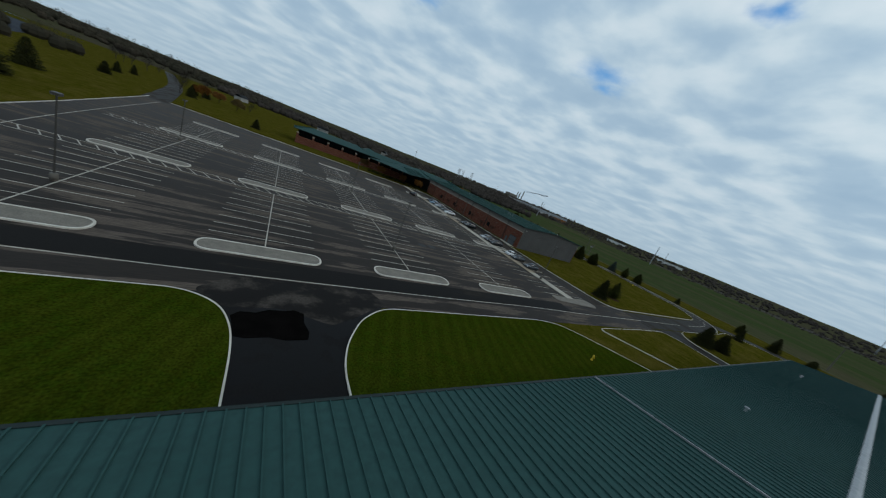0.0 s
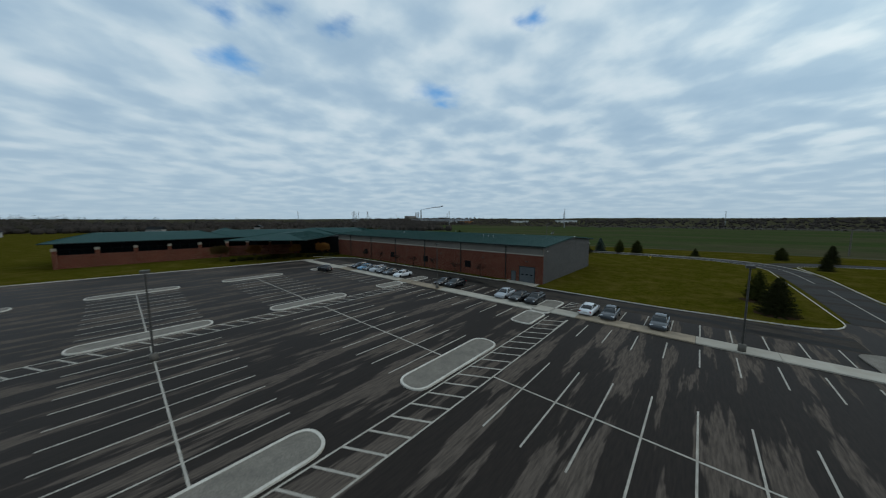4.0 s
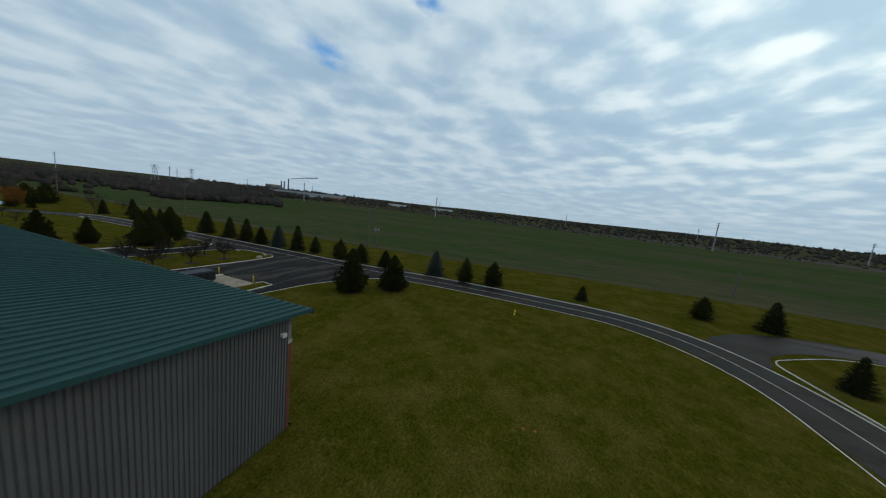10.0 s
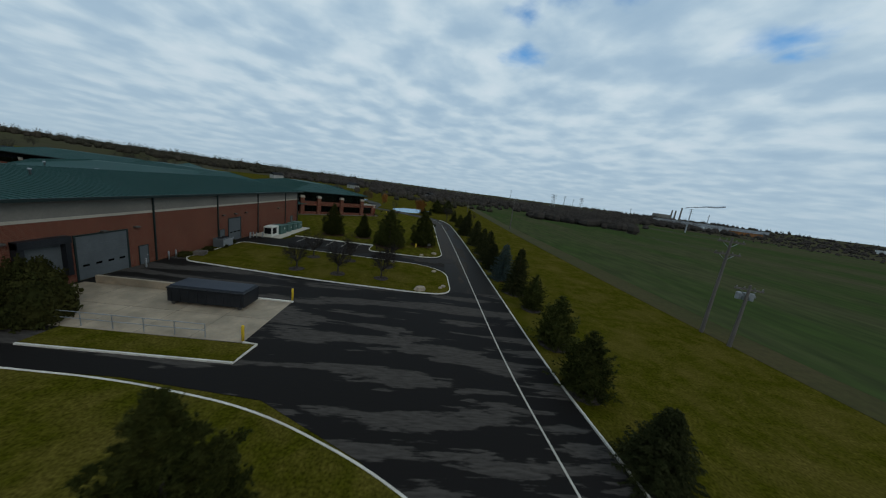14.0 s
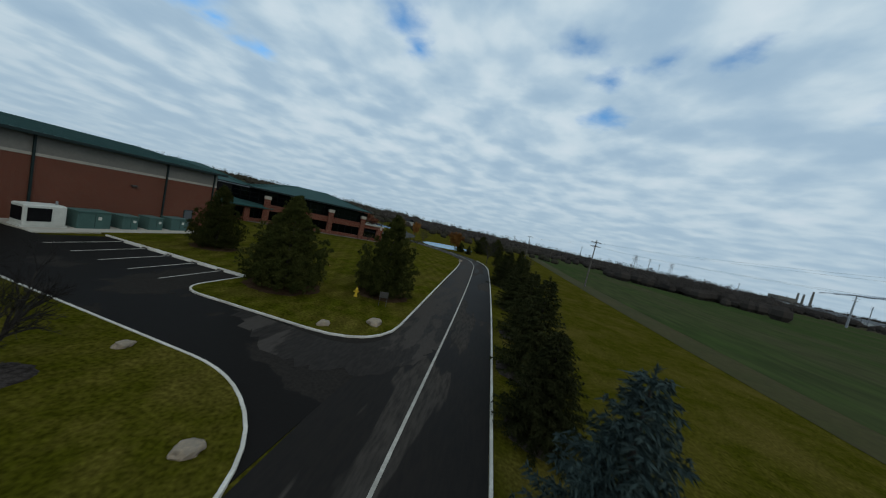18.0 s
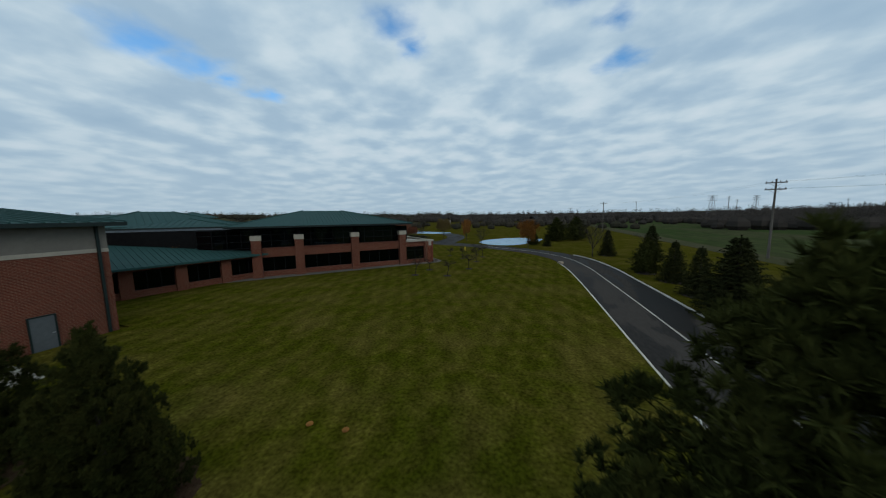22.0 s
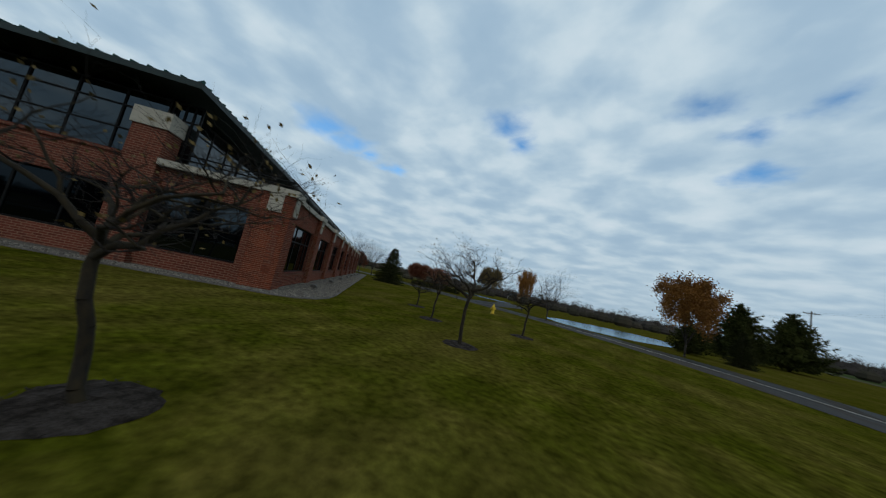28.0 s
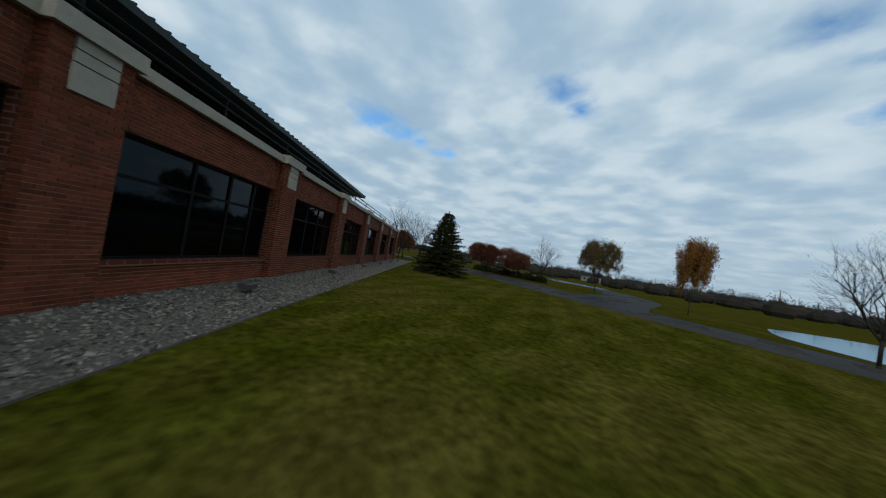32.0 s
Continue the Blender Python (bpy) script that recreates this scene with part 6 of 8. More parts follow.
MAP = [limb_tree(s, 6.5, 0.42, 3, "maple_%d" % i, up=0.8, first=0.2, n0=6, r0=0.12, bend=0.18) for i, s in enumerate((41, 52))]
MAPLEAF = {}
for key, mat in (("orange", ORANGELEAF), ("red", REDLEAF), ("brown", BROWNLEAF)):
    MAPLEAF[key] = [leaf_mesh(t[2], 7 + i, max(5, 17000 // len(t[2])), 0.095, mat, "leaves_%s_%d" % (key, i), 0.30) for i, t in enumerate(MAP)]


def crab(i, x, y, h, rz=0, z=LZ, mulch=1.0, wide=1.0, leaves=True, label="small spreading bare ornamental tree in a mulch ring", group="ornamental trees"):
    o = thing("ornamental_tree", x, y, z, rz, label, "tree", group)
    k = h / 2.7
    ps = [part("trunk", CRAB[i][0], BARK, o), part("twig_spray", CRAB[i][1], TWIG, o)]
    if leaves:
        ps.append(part("leaves", CRABLEAF[i], BROWNLEAF, o, "few withered brown leaves"))
    for q in ps:
        q.scale = (k * wide, k * wide, k)
    m = part("mulch_ring", MULCHM, MULCH, o, "dark mulch ring")
    m.scale = (mulch, mulch, 0.45)
    m.location = (0, 0, 0.004)
    return o


for i, x, y, h, rz, w in ((0, 51.15, 108.2, 3.0, 40, 0.98), (1, 51.0, 115.2, 3.6, 120, 0.82), (2, 47.9, 118.2, 2.4, 130, 1.02), (0, 51.1, 121.0, 2.8, 200, 0.95), (1, 44.7, 121.4, 2.05, 305, 1.08), (2, 45.1, 102.2, 2.6, 70, 1.0), (1, 45.7, 106.2, 2.3, 250, 1.0), (0, 49.4, 102.7, 2.6, 150, 1.0)):
    crab(i, x, y, h, rz, mulch=0.52, wide=w)
for i, x, y, h, rz in ((0, 46.5, 44.8, 2.8, 10), (1, 51.8, 44.6, 2.9, 80), (2, 57.4, 44.6, 2.9, 160), (1, 46.2, 51.2, 2.7, 220), (0, 51.6, 51.3, 2.7, 300), (2, 57.4, 50.2, 2.7, 30)):
    o = thing("small_bare_tree", x, y, LZ, rz, "small bare vase-shaped tree in a dark mulch ring", "tree", "island trees")
    for q in (part("trunk", VASE[i % 2][0], BARK, o), part("twig_spray", VASE[i % 2][1], TWIG, o)):
        q.scale = (h / 2.95, h / 2.95, h / 1.62)
    part("mulch_ring", MULCHM, MULCH, o, "dark mulch ring").scale = (0.95, 0.95, 0.7)
for i, y in enumerate((14, 21.6, 29, 36.7, 44, 52, 60)):
    crab(i % 3, -1.0, y, 3.4, y * 40, mulch=0.7, leaves=False, label="small bare tree before the brick wall", group="wall trees")


def bare_tree(i, x, y, h, label="tall bare deciduous tree with fine grey twigs"):
    o = thing("bare_tree", x, y, 0, x * 31 % 360, label, "tree", "bare trees")
    for q in (part("trunk", BARE[i][0], BARK, o), part("twig_spray", BARE[i][1], TWIG, o)):
        q.scale = (h / 8.0,) * 3


def maple(key, i, x, y, h, wide=1.0):
    o = thing("maple_tree", x, y, 0, x * 47 % 360, {"orange": "maple with orange-brown autumn leaves", "red": "small tree with rust-red autumn leaves", "brown": "tree with thin yellow-brown autumn leaves"}[key], "tree", "autumn trees")
    for q in (part("trunk", MAP[i][0], BARK, o), part("leaves", MAPLEAF[key][i], ORANGELEAF, o, "autumn leaves")):
        k = h / 6.5
        q.scale = (k * wide, k * wide, k)


for i, x, y, h in ((0, 70.7, 125.2, 8.8), (1, 47.3, 143.6, 6.8), (1, 6.6, 150.5, 9.8), (0, 8.4, 152.5, 8.6), (1, 20.0, 171, 8.5), (0, -126.4, -5.2, 10.5), (1, -152.4, 76.5, 8.5), (0, -222, 100, 12), (1, -252, 150, 13), (0, -275, 190, 12), (1, -205, 62, 11), (0, -300, 240, 12), (1, -180, 260, 12), (0, -210, 330, 12), (1, -95, 190, 10), (0, -60, 150, 9), (0, 84, 140, 5)):
    bare_tree(i, x, y, h)
for key, i, x, y, h, w in (("orange", 0, 59.3, 139.2, 6.4, 0.76), ("brown", 1, 30.6, 164.2, 6.7, 0.66), ("orange", 0, 40.6, 156.2, 6.5, 0.46), ("red", 1, 0.6, 180, 6.0, 1.1), ("red", 0, 8.9, 178, 5.5, 1.1), ("red", 1, 3.7, 152, 4.2, 1.2), ("red", 0, 14, 162, 4.5, 1.2), ("red", 0, 18.5, 165, 4.0, 1.2), ("red", 1, -4, 158, 5.0, 1.2),
                           ("orange", 1, -25, 90, 4.2, 1.1), ("orange", 0, -13, 86, 4.0, 1.1), ("brown", 1, -34, 92, 4.5, 1.2), ("orange", 1, -5.5, 80.5, 4.4, 1.1), ("orange", 0, 16, 92, 5.5, 1.1), ("orange", 1, -112, 190, 6, 1.2), ("brown", 0, -100, 172, 7, 1.2), ("orange", 0, -118, 175, 7, 1.3)):
    maple(key, i, x, y, h, w)


def shrub_mesh(seed, mat, name, n=1500, size=0.05):
    rnd = random.Random(seed)
    f = Form()
    for _ in range(n):
        a, e, q = rnd.random() * 6.28, rnd.random(), rnd.uniform(0.75, 1.03)
        lump = 1 + 0.16 * math.sin(3 * a + 1) * math.sin(4 * e * 3 + seed) + 0.1 * math.sin(7 * a)
        z = e ** 0.8
        r = math.sqrt(max(0.0, 1 - z * z * 0.92)) * q * lump
        c = Vector((r * math.cos(a), r * math.sin(a), z * q * lump * 0.95))
        u = Vector((rnd.uniform(-1, 1), rnd.uniform(-1, 1), rnd.uniform(-0.6, 1))).normalized() * size * rnd.uniform(0.7, 1.5)
        v = u.orthogonal().normalized() * size * 0.6
        f.add([c - u, c + v, c + u * 1.2, c - v], [(0, 1, 2, 3)])
    f.lathe([(0.7, 0.0), (0.8, 0.25), (0.66, 0.6), (0.25, 0.85)], 10)
    return f.mesh(name, mat)


SHRUB = [shrub_mesh(s, HEDGELEAF, "shrub_leaves_%d" % s, 2600, 0.06) for s in (1, 2)]


def shrub(i, x, y, w, h, z=0.0, label="dense dark olive evergreen shrub", d=None):
    o = thing("shrub", x, y, z, x * 61 % 360 if d is None else 0, label, "shrub", "shrubs")
    c = part("foliage", SHRUB[i], HEDGELEAF, o)
    c.scale = (w / 2, (d or w) / 2, h)
    part("stem", Form().tube((0, 0, -0.02), (0, 0, h * 0.4), 0.06, 0.03, 6), BARK, o)


for i, x, y, w, h in ((0, 36.6, 27.6, 3.4, 3.1), (1, 35.2, 28.8, 3.6, 3.4), (0, 33.3, 28.2, 3.4, 3.6), (1, 34.8, 27.2, 3.2, 3.3), (0, 33.0, 30.4, 2.6, 3.4), (1, 36.2, 28.2, 3.2, 3.0), (0, 33.6, 29.9, 3.2, 3.5), (1, 32.5, 27.0, 2.4, 3.7), (0, 33.8, 26.9, 2.2, 3.6)):
    shrub(i, x, y, w, h, label="tall clipped olive evergreen hedge shrub beside the dock")
for i, x, y, w, h in ((0, 32.6, 45.0, 1.5, 0.7), (1, 33.0, 48.4, 1.3, 0.6), (0, 32.8, 53.4, 1.4, 0.7), (1, 33.4, 50.9, 1.2, 0.6)):
    shrub(i, x, y, w, h, LZ if y > 46 else 0, label="low dark evergreen shrub beside the wall")
for k in range(14):
    shrub(k % 2, -32 + k * 2.3, 86 - k * 0.75 + (k % 3) * 1.2, 1.6 + 0.5 * (k % 3), 0.9 + 0.25 * (k % 2), label="low dark shrub in the entrance bed")
for k in range(7):
    shrub(k % 2, 8 + k * 2.4, 169 - k * 0.6, 2.2, 1.1, label="clipped dark hedge shrub beside the drive")

# ---- far woods, towers, works ----
def ease(v, lo, hi):
    t = min(1.0, max(0.0, (v - lo) / (hi - lo)))
    return t * t * (3 - 2 * t)


def rise(x, y):
    """Height of the land: flat near by, low wooded hills far off, higher in the north-west."""
    r, a = math.hypot(x, y), math.atan2(y, x)
    nw = max(0.0, math.cos(a - radians(128))) ** 0.7
    wave = 1 + 0.35 * noise.noise(Vector((x * 0.0021, y * 0.0021, 3.0))) + 0.2 * noise.noise(Vector((x * 0.006, y * 0.006, 9.0)))
    return (ease(r, 570 - 120 * nw, 1000 - 250 * nw) * (3.5 + 6.5 * nw) + ease(r, 1100, 2000) * (17 - 11 * nw)) * wave


HILLGRASS = material("far_meadow", (0.050, 0.050, 0.022), (0.058, 0.049, 0.034), s1=0.006, s2=0.05, rough=1, bump=0, col3=(0.040, 0.038, 0.022), world_space=True, spec=0.0)
hills = Form()
radii, turns = (430, 500, 570, 650, 740, 840, 960, 1100, 1300, 1500, 1750, 2000, 2350), 144
for r in radii:
    for k in range(turns):
        hx, hy = r * math.cos(6.28319 * k / turns), r * math.sin(6.28319 * k / turns)
        hills.v.append((hx, hy, -0.4 if r == 430 else rise(hx, hy) - 0.3 * (r < 600)))
for i in range(len(radii) - 1):
    hills.f += [(i * turns + k, (i + 1) * turns + k, (i + 1) * turns + (k + 1) % turns, i * turns + (k + 1) % turns) for k in range(turns)]
solid("hills", hills, HILLGRASS, "low wooded brown hills along the horizon", "hills", kind="structure", smooth=True)


def woods(name, spots, seed, mat, label, tris=16, size=1.0):
    """Bare woodland: each tree a dense lower crown and a finer, ragged top."""
    rnd = random.Random(seed)
    f = Form()
    for x, y, h in spots:
        z0 = rise(x, y) - 0.4
        w = h * rnd.uniform(0.30, 0.48)
        for _ in range(int(tris * 1.7)):
            a, e = rnd.random() * 6.28, rnd.random() ** 1.25
            r = w * math.sqrt(rnd.random()) * math.sqrt(max(0.03, 1 - e ** 3)) * (0.8 + 0.3 * e)
            c = Vector((x + r * math.cos(a), y + r * math.sin(a), z0 + h * (0.02 + 0.96 * e)))
            s = h * 0.13 * size * rnd.uniform(0.7, 1.3) * (1.25 - 0.85 * e)
            u = Vector((rnd.uniform(-1, 1), rnd.uniform(-1, 1), rnd.uniform(-0.4, 1.2))).normalized() * s
            v = Vector((rnd.uniform(-1, 1), rnd.uniform(-1, 1), rnd.uniform(-1, 1))).normalized() * s * 0.8
            f.add([c - u, c + v, c + u], [(0, 1, 2)])
        f.lathe([(w * 0.6, 0.0), (w * 1.0, h * 0.20), (w * 0.9, h * 0.40), (w * 0.4, h * 0.56)], 6, (x, y, z0))
        f.tube((x, y, z0), (x, y, z0 + h * 0.96), 0.18, 0.07, 3, caps=False)
    return solid(name, f, mat, label, "woodland", kind="stuff")


# wood colours lightened and evened out, with the haze of distance mixed in
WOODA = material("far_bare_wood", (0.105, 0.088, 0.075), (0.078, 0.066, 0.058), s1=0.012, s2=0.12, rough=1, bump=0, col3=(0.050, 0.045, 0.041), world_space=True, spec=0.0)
WOODB = material("far_mixed_wood", (0.098, 0.079, 0.058), (0.066, 0.062, 0.043), s1=0.012, s2=0.12, rough=1, bump=0, col3=(0.040, 0.040, 0.030), world_space=True, spec=0.0)
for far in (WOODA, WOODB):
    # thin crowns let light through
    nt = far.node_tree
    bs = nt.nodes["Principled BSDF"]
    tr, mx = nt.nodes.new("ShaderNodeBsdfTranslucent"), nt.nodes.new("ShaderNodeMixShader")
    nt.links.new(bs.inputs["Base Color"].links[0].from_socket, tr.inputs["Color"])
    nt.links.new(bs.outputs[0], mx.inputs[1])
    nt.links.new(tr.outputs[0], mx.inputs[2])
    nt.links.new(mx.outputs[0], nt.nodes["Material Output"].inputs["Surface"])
rnd = random.Random(77)
sp = [(rnd.uniform(580, 900), rnd.uniform(-700, 1200), rnd.uniform(4.5, 9)) for _ in range(900)] + [(rnd.uniform(900, 1500), rnd.uniform(-1500, 1600), rnd.uniform(7, 13)) for _ in range(1300)]
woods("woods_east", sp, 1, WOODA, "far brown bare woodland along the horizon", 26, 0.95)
sp = [(rnd.uniform(450, 660), rnd.uniform(-420, 500), rnd.uniform(1.5, 4)) for _ in range(900)]
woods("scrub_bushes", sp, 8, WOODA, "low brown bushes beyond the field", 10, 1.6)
sp = [(150 + rnd.gauss(46, 18), 250 + rnd.gauss(0, 14), rnd.uniform(6.5, 12.5)) for _ in range(220)]
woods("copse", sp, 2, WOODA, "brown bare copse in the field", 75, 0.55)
sp = [(rnd.uniform(-150, 560), rnd.uniform(430, 640), 7 + 8 * rnd.random() ** 1.6) for _ in range(1100)] + [(rnd.uniform(-10, 300), rnd.uniform(300, 420), rnd.uniform(6, 10)) for _ in range(160)]
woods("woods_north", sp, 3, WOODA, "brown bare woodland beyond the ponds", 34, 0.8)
sp = [(rnd.uniform(-800, -100), rnd.uniform(470, 700), 7 + 8 * rnd.random() ** 1.6) for _ in range(900)] + [(rnd.uniform(-760, -540), rnd.uniform(-300, 520), 7 + 8 * rnd.random() ** 1.6) for _ in range(800)]
woods("woods_west", sp, 4, WOODB, "brown and green woodland on the western rise", 36, 0.8)
sp = [(rnd.uniform(-60, 120), rnd.uniform(225, 300), rnd.uniform(5, 8)) for _ in range(50)]
woods("far_thicket", sp, 6, WOODB, "thicket of bare and evergreen trees on the far lawns", 60, 0.55)
sp = [(rnd.uniform(-215, -160) - 0.25 * k, 95 + 3.4 * k + rnd.uniform(-12, 12), rnd.uniform(7, 10.5)) for k in range(30)]
woods("lawn_thicket", sp, 12, WOODB, "round bare brown trees on the far lawns", 90, 0.5)
# single bare trees on the western lawns
for k in range(46):
    tx, ty = rnd.uniform(-430, -110), rnd.uniform(90, 430)
    if -0.42 * (ty - 60) - 215 < tx < -0.30 * (ty - 30) - 130:
        tx -= 150
    bare_tree(k % 2, tx, ty, rnd.uniform(8, 14), "bare deciduous tree on the far lawn")
solid("pond_west", Form().prism(rounded([(-352, 345), (-300, 360), (-262, 350), (-268, 338), (-320, 334)], 6), 0.0, 0.05), WATER, "far narrow silver pond", "pond", kind="structure")
sp = [(rnd.uniform(40, 520), rnd.uniform(-640, -470), rnd.uniform(9, 15)) for _ in range(520)] + [(rnd.uniform(-700, 40), rnd.uniform(-560, -400), rnd.uniform(9, 15)) for _ in range(500)]
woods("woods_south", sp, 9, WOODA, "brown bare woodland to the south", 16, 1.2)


def grid_pole(x, y, h, rz, label="tall steel transmission pole with three crossarms"):
    o = thing("transmission_pole", x, y, rise(x, y) - 0.5, rz, label, "power pole", "transmission poles")
    part("pole", Form().tube((0, 0, 0), (0, 0, h), 0.75, 0.42, 8), STEEL, o)
    for k, z in enumerate((h * 0.97, h * 0.9, h * 0.83)):
        part("crossarm", Form().box(-3.2, 3.2, -0.14, 0.14, z - 0.15, z + 0.15), STEEL, o)


for x, y, h in ((425, 142, 30), (415, -190, 32), (385, 352, 30), (350, 620, 30), (300, 860, 30), (560, -420, 30), (760, 260, 30), (780, -60, 28), (800, -330, 28), (620, 560, 30), (480, 840, 30), (700, 900, 30)):
    grid_pole(x, y, h, 10)


def lattice_tower(x, y, h):
    o = thing("lattice_tower", x, y, rise(x, y) - 0.5, 20, "far steel lattice transmission tower", "power tower", "lattice towers")
    for sx in (-1, 1):
        for sy in (-1, 1):
            part("leg", Form().tube((sx * 4, sy * 4, 0), (sx * 0.7, sy * 0.7, h), 0.28, 0.18, 4), STEEL, o)
    br = Form()
    for k in range(7):
        a, b = k / 7, (k + 1) / 7
        ra, rb = 4 - 3.3 * a, 4 - 3.3 * b
        for s in (-1, 1):
            br.tube((-ra, s * ra, h * a), (rb, s * rb, h * b), 0.13, n=3).tube((s * ra, -ra, h * a), (s * rb, rb, h * b), 0.13, n=3)
    part("bracing", br, STEEL, o)
    for z in (0.78, 0.88, 0.98):
        part("crossarm", Form().box(-7, 7, -0.3, 0.3, h * z - 0.2, h * z + 0.3), STEEL, o)


for x, y, h in ((440, -500, 36), (300, 560, 30), (430, 700, 32)):
    lattice_tower(x, y, h)


def wood_pole(x, y, h, rz, arms, label, box=False):
    o = thing("utility_pole", x, y, 0, rz, label, "utility pole", "utility poles")
    part("pole", Form().tube((0, 0, 0), (0, 0, h), 0.2, 0.12, 10), WOODPOLE, o)
    for z in arms:
        a = part("crossarm", Form().box(-1.25, 1.25, -0.07, 0.07, h - z - 0.08, h - z + 0.08), WOODPOLE, o)
        for xx in (-1.1, -0.45, 0.45, 1.1):
            part("insulator", Form().lathe([(0.04, 0), (0.07, 0.05), (0.05, 0.12), (0.07, 0.17), (0.02, 0.22)], 6, (xx, 0, h - z + 0.08)), BANDGREY, a)
        part("brace", Form().tube((-0.8, 0.06, h - z), (0, 0.06, h - z - 0.7), 0.03, n=4).tube((0.8, 0.06, h - z), (0, 0.06, h - z - 0.7), 0.03, n=4), STEEL, a)
    if box:
        for s in (-1, 0, 1):
            part("transformer_can", Form().lathe([(0.2, 0), (0.24, 0.05), (0.24, 0.7), (0.2, 0.78), (0.05, 0.82)], 10, (s * 0.55, 0.32, h - 1.7)), STEEL, o)
        part("bracket", Form().box(-0.8, 0.8, 0.1, 0.2, h - 1.3, h - 1.1), STEEL, o)


wood_pole(98.2, 129.0, 13.2, -20, (0.6, 1.7), "weathered wooden utility pole with two crossarms")
wood_pole(96.5, 38.2, 11.5, -20, (0.5, 1.9), "leaning weathered utility pole with two crossarms")
wood_pole(96.6, 35.0, 7.0, -20, (0.5,), "short wooden pole with grey transformer cans", True)
wood_pole(90, 208, 13.0, -20, (0.5,), "weathered wooden utility pole")
wood_pole(113, -62, 10, -20, (), "thin bare wooden pole in the field margin")
wood_pole(88, 300, 13.0, -20, (0.5,), "wooden utility pole in the field")
for (xa, ya, za), (xb, yb, zb) in (((98.2, 129.0, 12.7), (96.5, 38.2, 11.1)), ((98.2, 129.0, 11.6), (96.5, 38.2, 9.7)), ((98.2, 129.0, 12.7), (90, 208, 12.6)), ((90, 208, 12.6), (88, 300, 12.6))):
    for off in (-1.0, 1.0):
        wire, pts = Form(), []
        for k in range(9):
            t = k / 8
            pts.append(Vector((xa + (xb - xa) * t + off, ya + (yb - ya) * t, za + (zb - za) * t - 1.6 * 4 * t * (1 - t) * 0.6)))
        for p, q in zip(pts, pts[1:]):
            wire.tube(p, q, 0.007, n=3, caps=False)
        solid("power_line", wire, BRONZE, "thin dark power cable sagging between poles", "cable", "power cables")

st = thing("power_station", 1240, 1315, rise(1240, 1315) - 2, 0, "far power station with chimneys on the horizon", "power station")
for dx, h in ((0, 62), (-26, 46), (-44, 46)):
    part("chimney", Form().tube((dx, 0, 0), (dx, 0, h), 4.0, 2.8, 10), BANDGREY, st)
part("boiler_house", Form().box(-120, -64, -20, 20, 0, 22), BANDGREY, st)
plume = Form()
rs = random.Random(5)
for k in range(24):
    # one drifting, widening roll of smoke
    t = k / 23
    s0 = 0.5 + 2.6 * t + rs.uniform(-0.2, 0.5) + 0.8 * math.sin(t * 17) ** 2
    ring = [(12 + 150 * t, -40 * t + s0 * 1.4 * math.cos(6.283 * j / 9), 62 + 26 * t ** 0.7 + 2.0 * t * math.sin(t * 14) + rs.gauss(0, 0.5) + s0 * (1 + 0.2 * rs.random()) * math.sin(6.283 * j / 9)) for j in range(9)]
    plume.v += ring
    if k:
        plume.f += [((k - 1) * 9 + j, (k - 1) * 9 + (j + 1) % 9, k * 9 + (j + 1) % 9, k * 9 + j) for j in range(9)]
plume.f += [tuple(range(9)), tuple(range(23 * 9, 24 * 9))]
part("smoke_plume", plume, SMOKE, st, "grey drifting smoke plume", True)
for x, y, w, d, h, c in ((700, 640, 60, 16, 8, FARROOF), (760, 730, 90, 18, 9, WHITEWALL), (900, 840, 130, 20, 10, FARROOF), (640, 560, 18, 9, 6, WHITEWALL), (660, 520, 22, 9, 7, material("far_orange_wall", (0.3, 0.13, 0.05), rough=0.9)), (820, 420, 25, 12, 7, WHITEWALL), (900, 300, 30, 12, 7, WHITEWALL)):
    b = thing("far_building", x, y, rise(x, y) - 1.0, -42, "far pale industrial building beyond the field", "building", "far buildings")
    part("wall", Form().box(-w, w, -d, d, 0, h), c, b)
    part("roof", Form().prism([(-w - 0.5, -d - 0.5), (w + 0.5, -d - 0.5), (w + 0.5, d + 0.5), (-w - 0.5, d + 0.5)], h, h + 0.5), FARROOF, b)
FARSIDING = material("weathered_house_siding", (0.33, 0.32, 0.30), (0.26, 0.255, 0.24), s1=0.3, s2=3, rough=0.8, bump=0.05)
for x, y in ((64, 395), (-30, 372), (-120, 372)):
    b = thing("far_house", x, y, 0, x, "far white house with grey gable roof among trees", "house", "far houses")
    part("wall", Form().box(-6, 6, -4, 4, 0, 4.2), FARSIDING, b)
    part("roof", Form().add([(-6.5, -4.6, 4.1), (6.5, -4.6, 4.1), (6.5, 4.6, 4.1), (-6.5, 4.6, 4.1), (-6.5, 0, 6.8), (6.5, 0, 6.8)], [(0, 1, 5, 4), (2, 3, 4, 5), (1, 2, 5), (3, 0, 4), (3, 2, 1, 0)]), BLACKFRAME, b)
    part("window", Form().box(-3, -1.6, -4.06, -4.0, 1.4, 2.8), DARKGLASS, b)
# second car park in the west
lot2 = solid("car_park_west", Form().prism([(-160, 0), (-134.8, -0.5), (-138.6, 9), (-151.6, 46.6), (-171, 117), (-215, 285), (-330, 300), (-257, 134), (-212, 60)], 0.0, 0.03), material("blue_grey_asphalt", (0.013, 0.017, 0.026), (0.022, 0.026, 0.036), s1=0.1, s2=2, spec=0.08, rough=0.7, rough2=0.9, world_space=True), "large empty blue-grey car park", "parking lot", kind="structure")
rowm = Form().box(-0.06, 0.06, -5, 5, 0, 0.045).mesh("stall_line_far", PAINT)
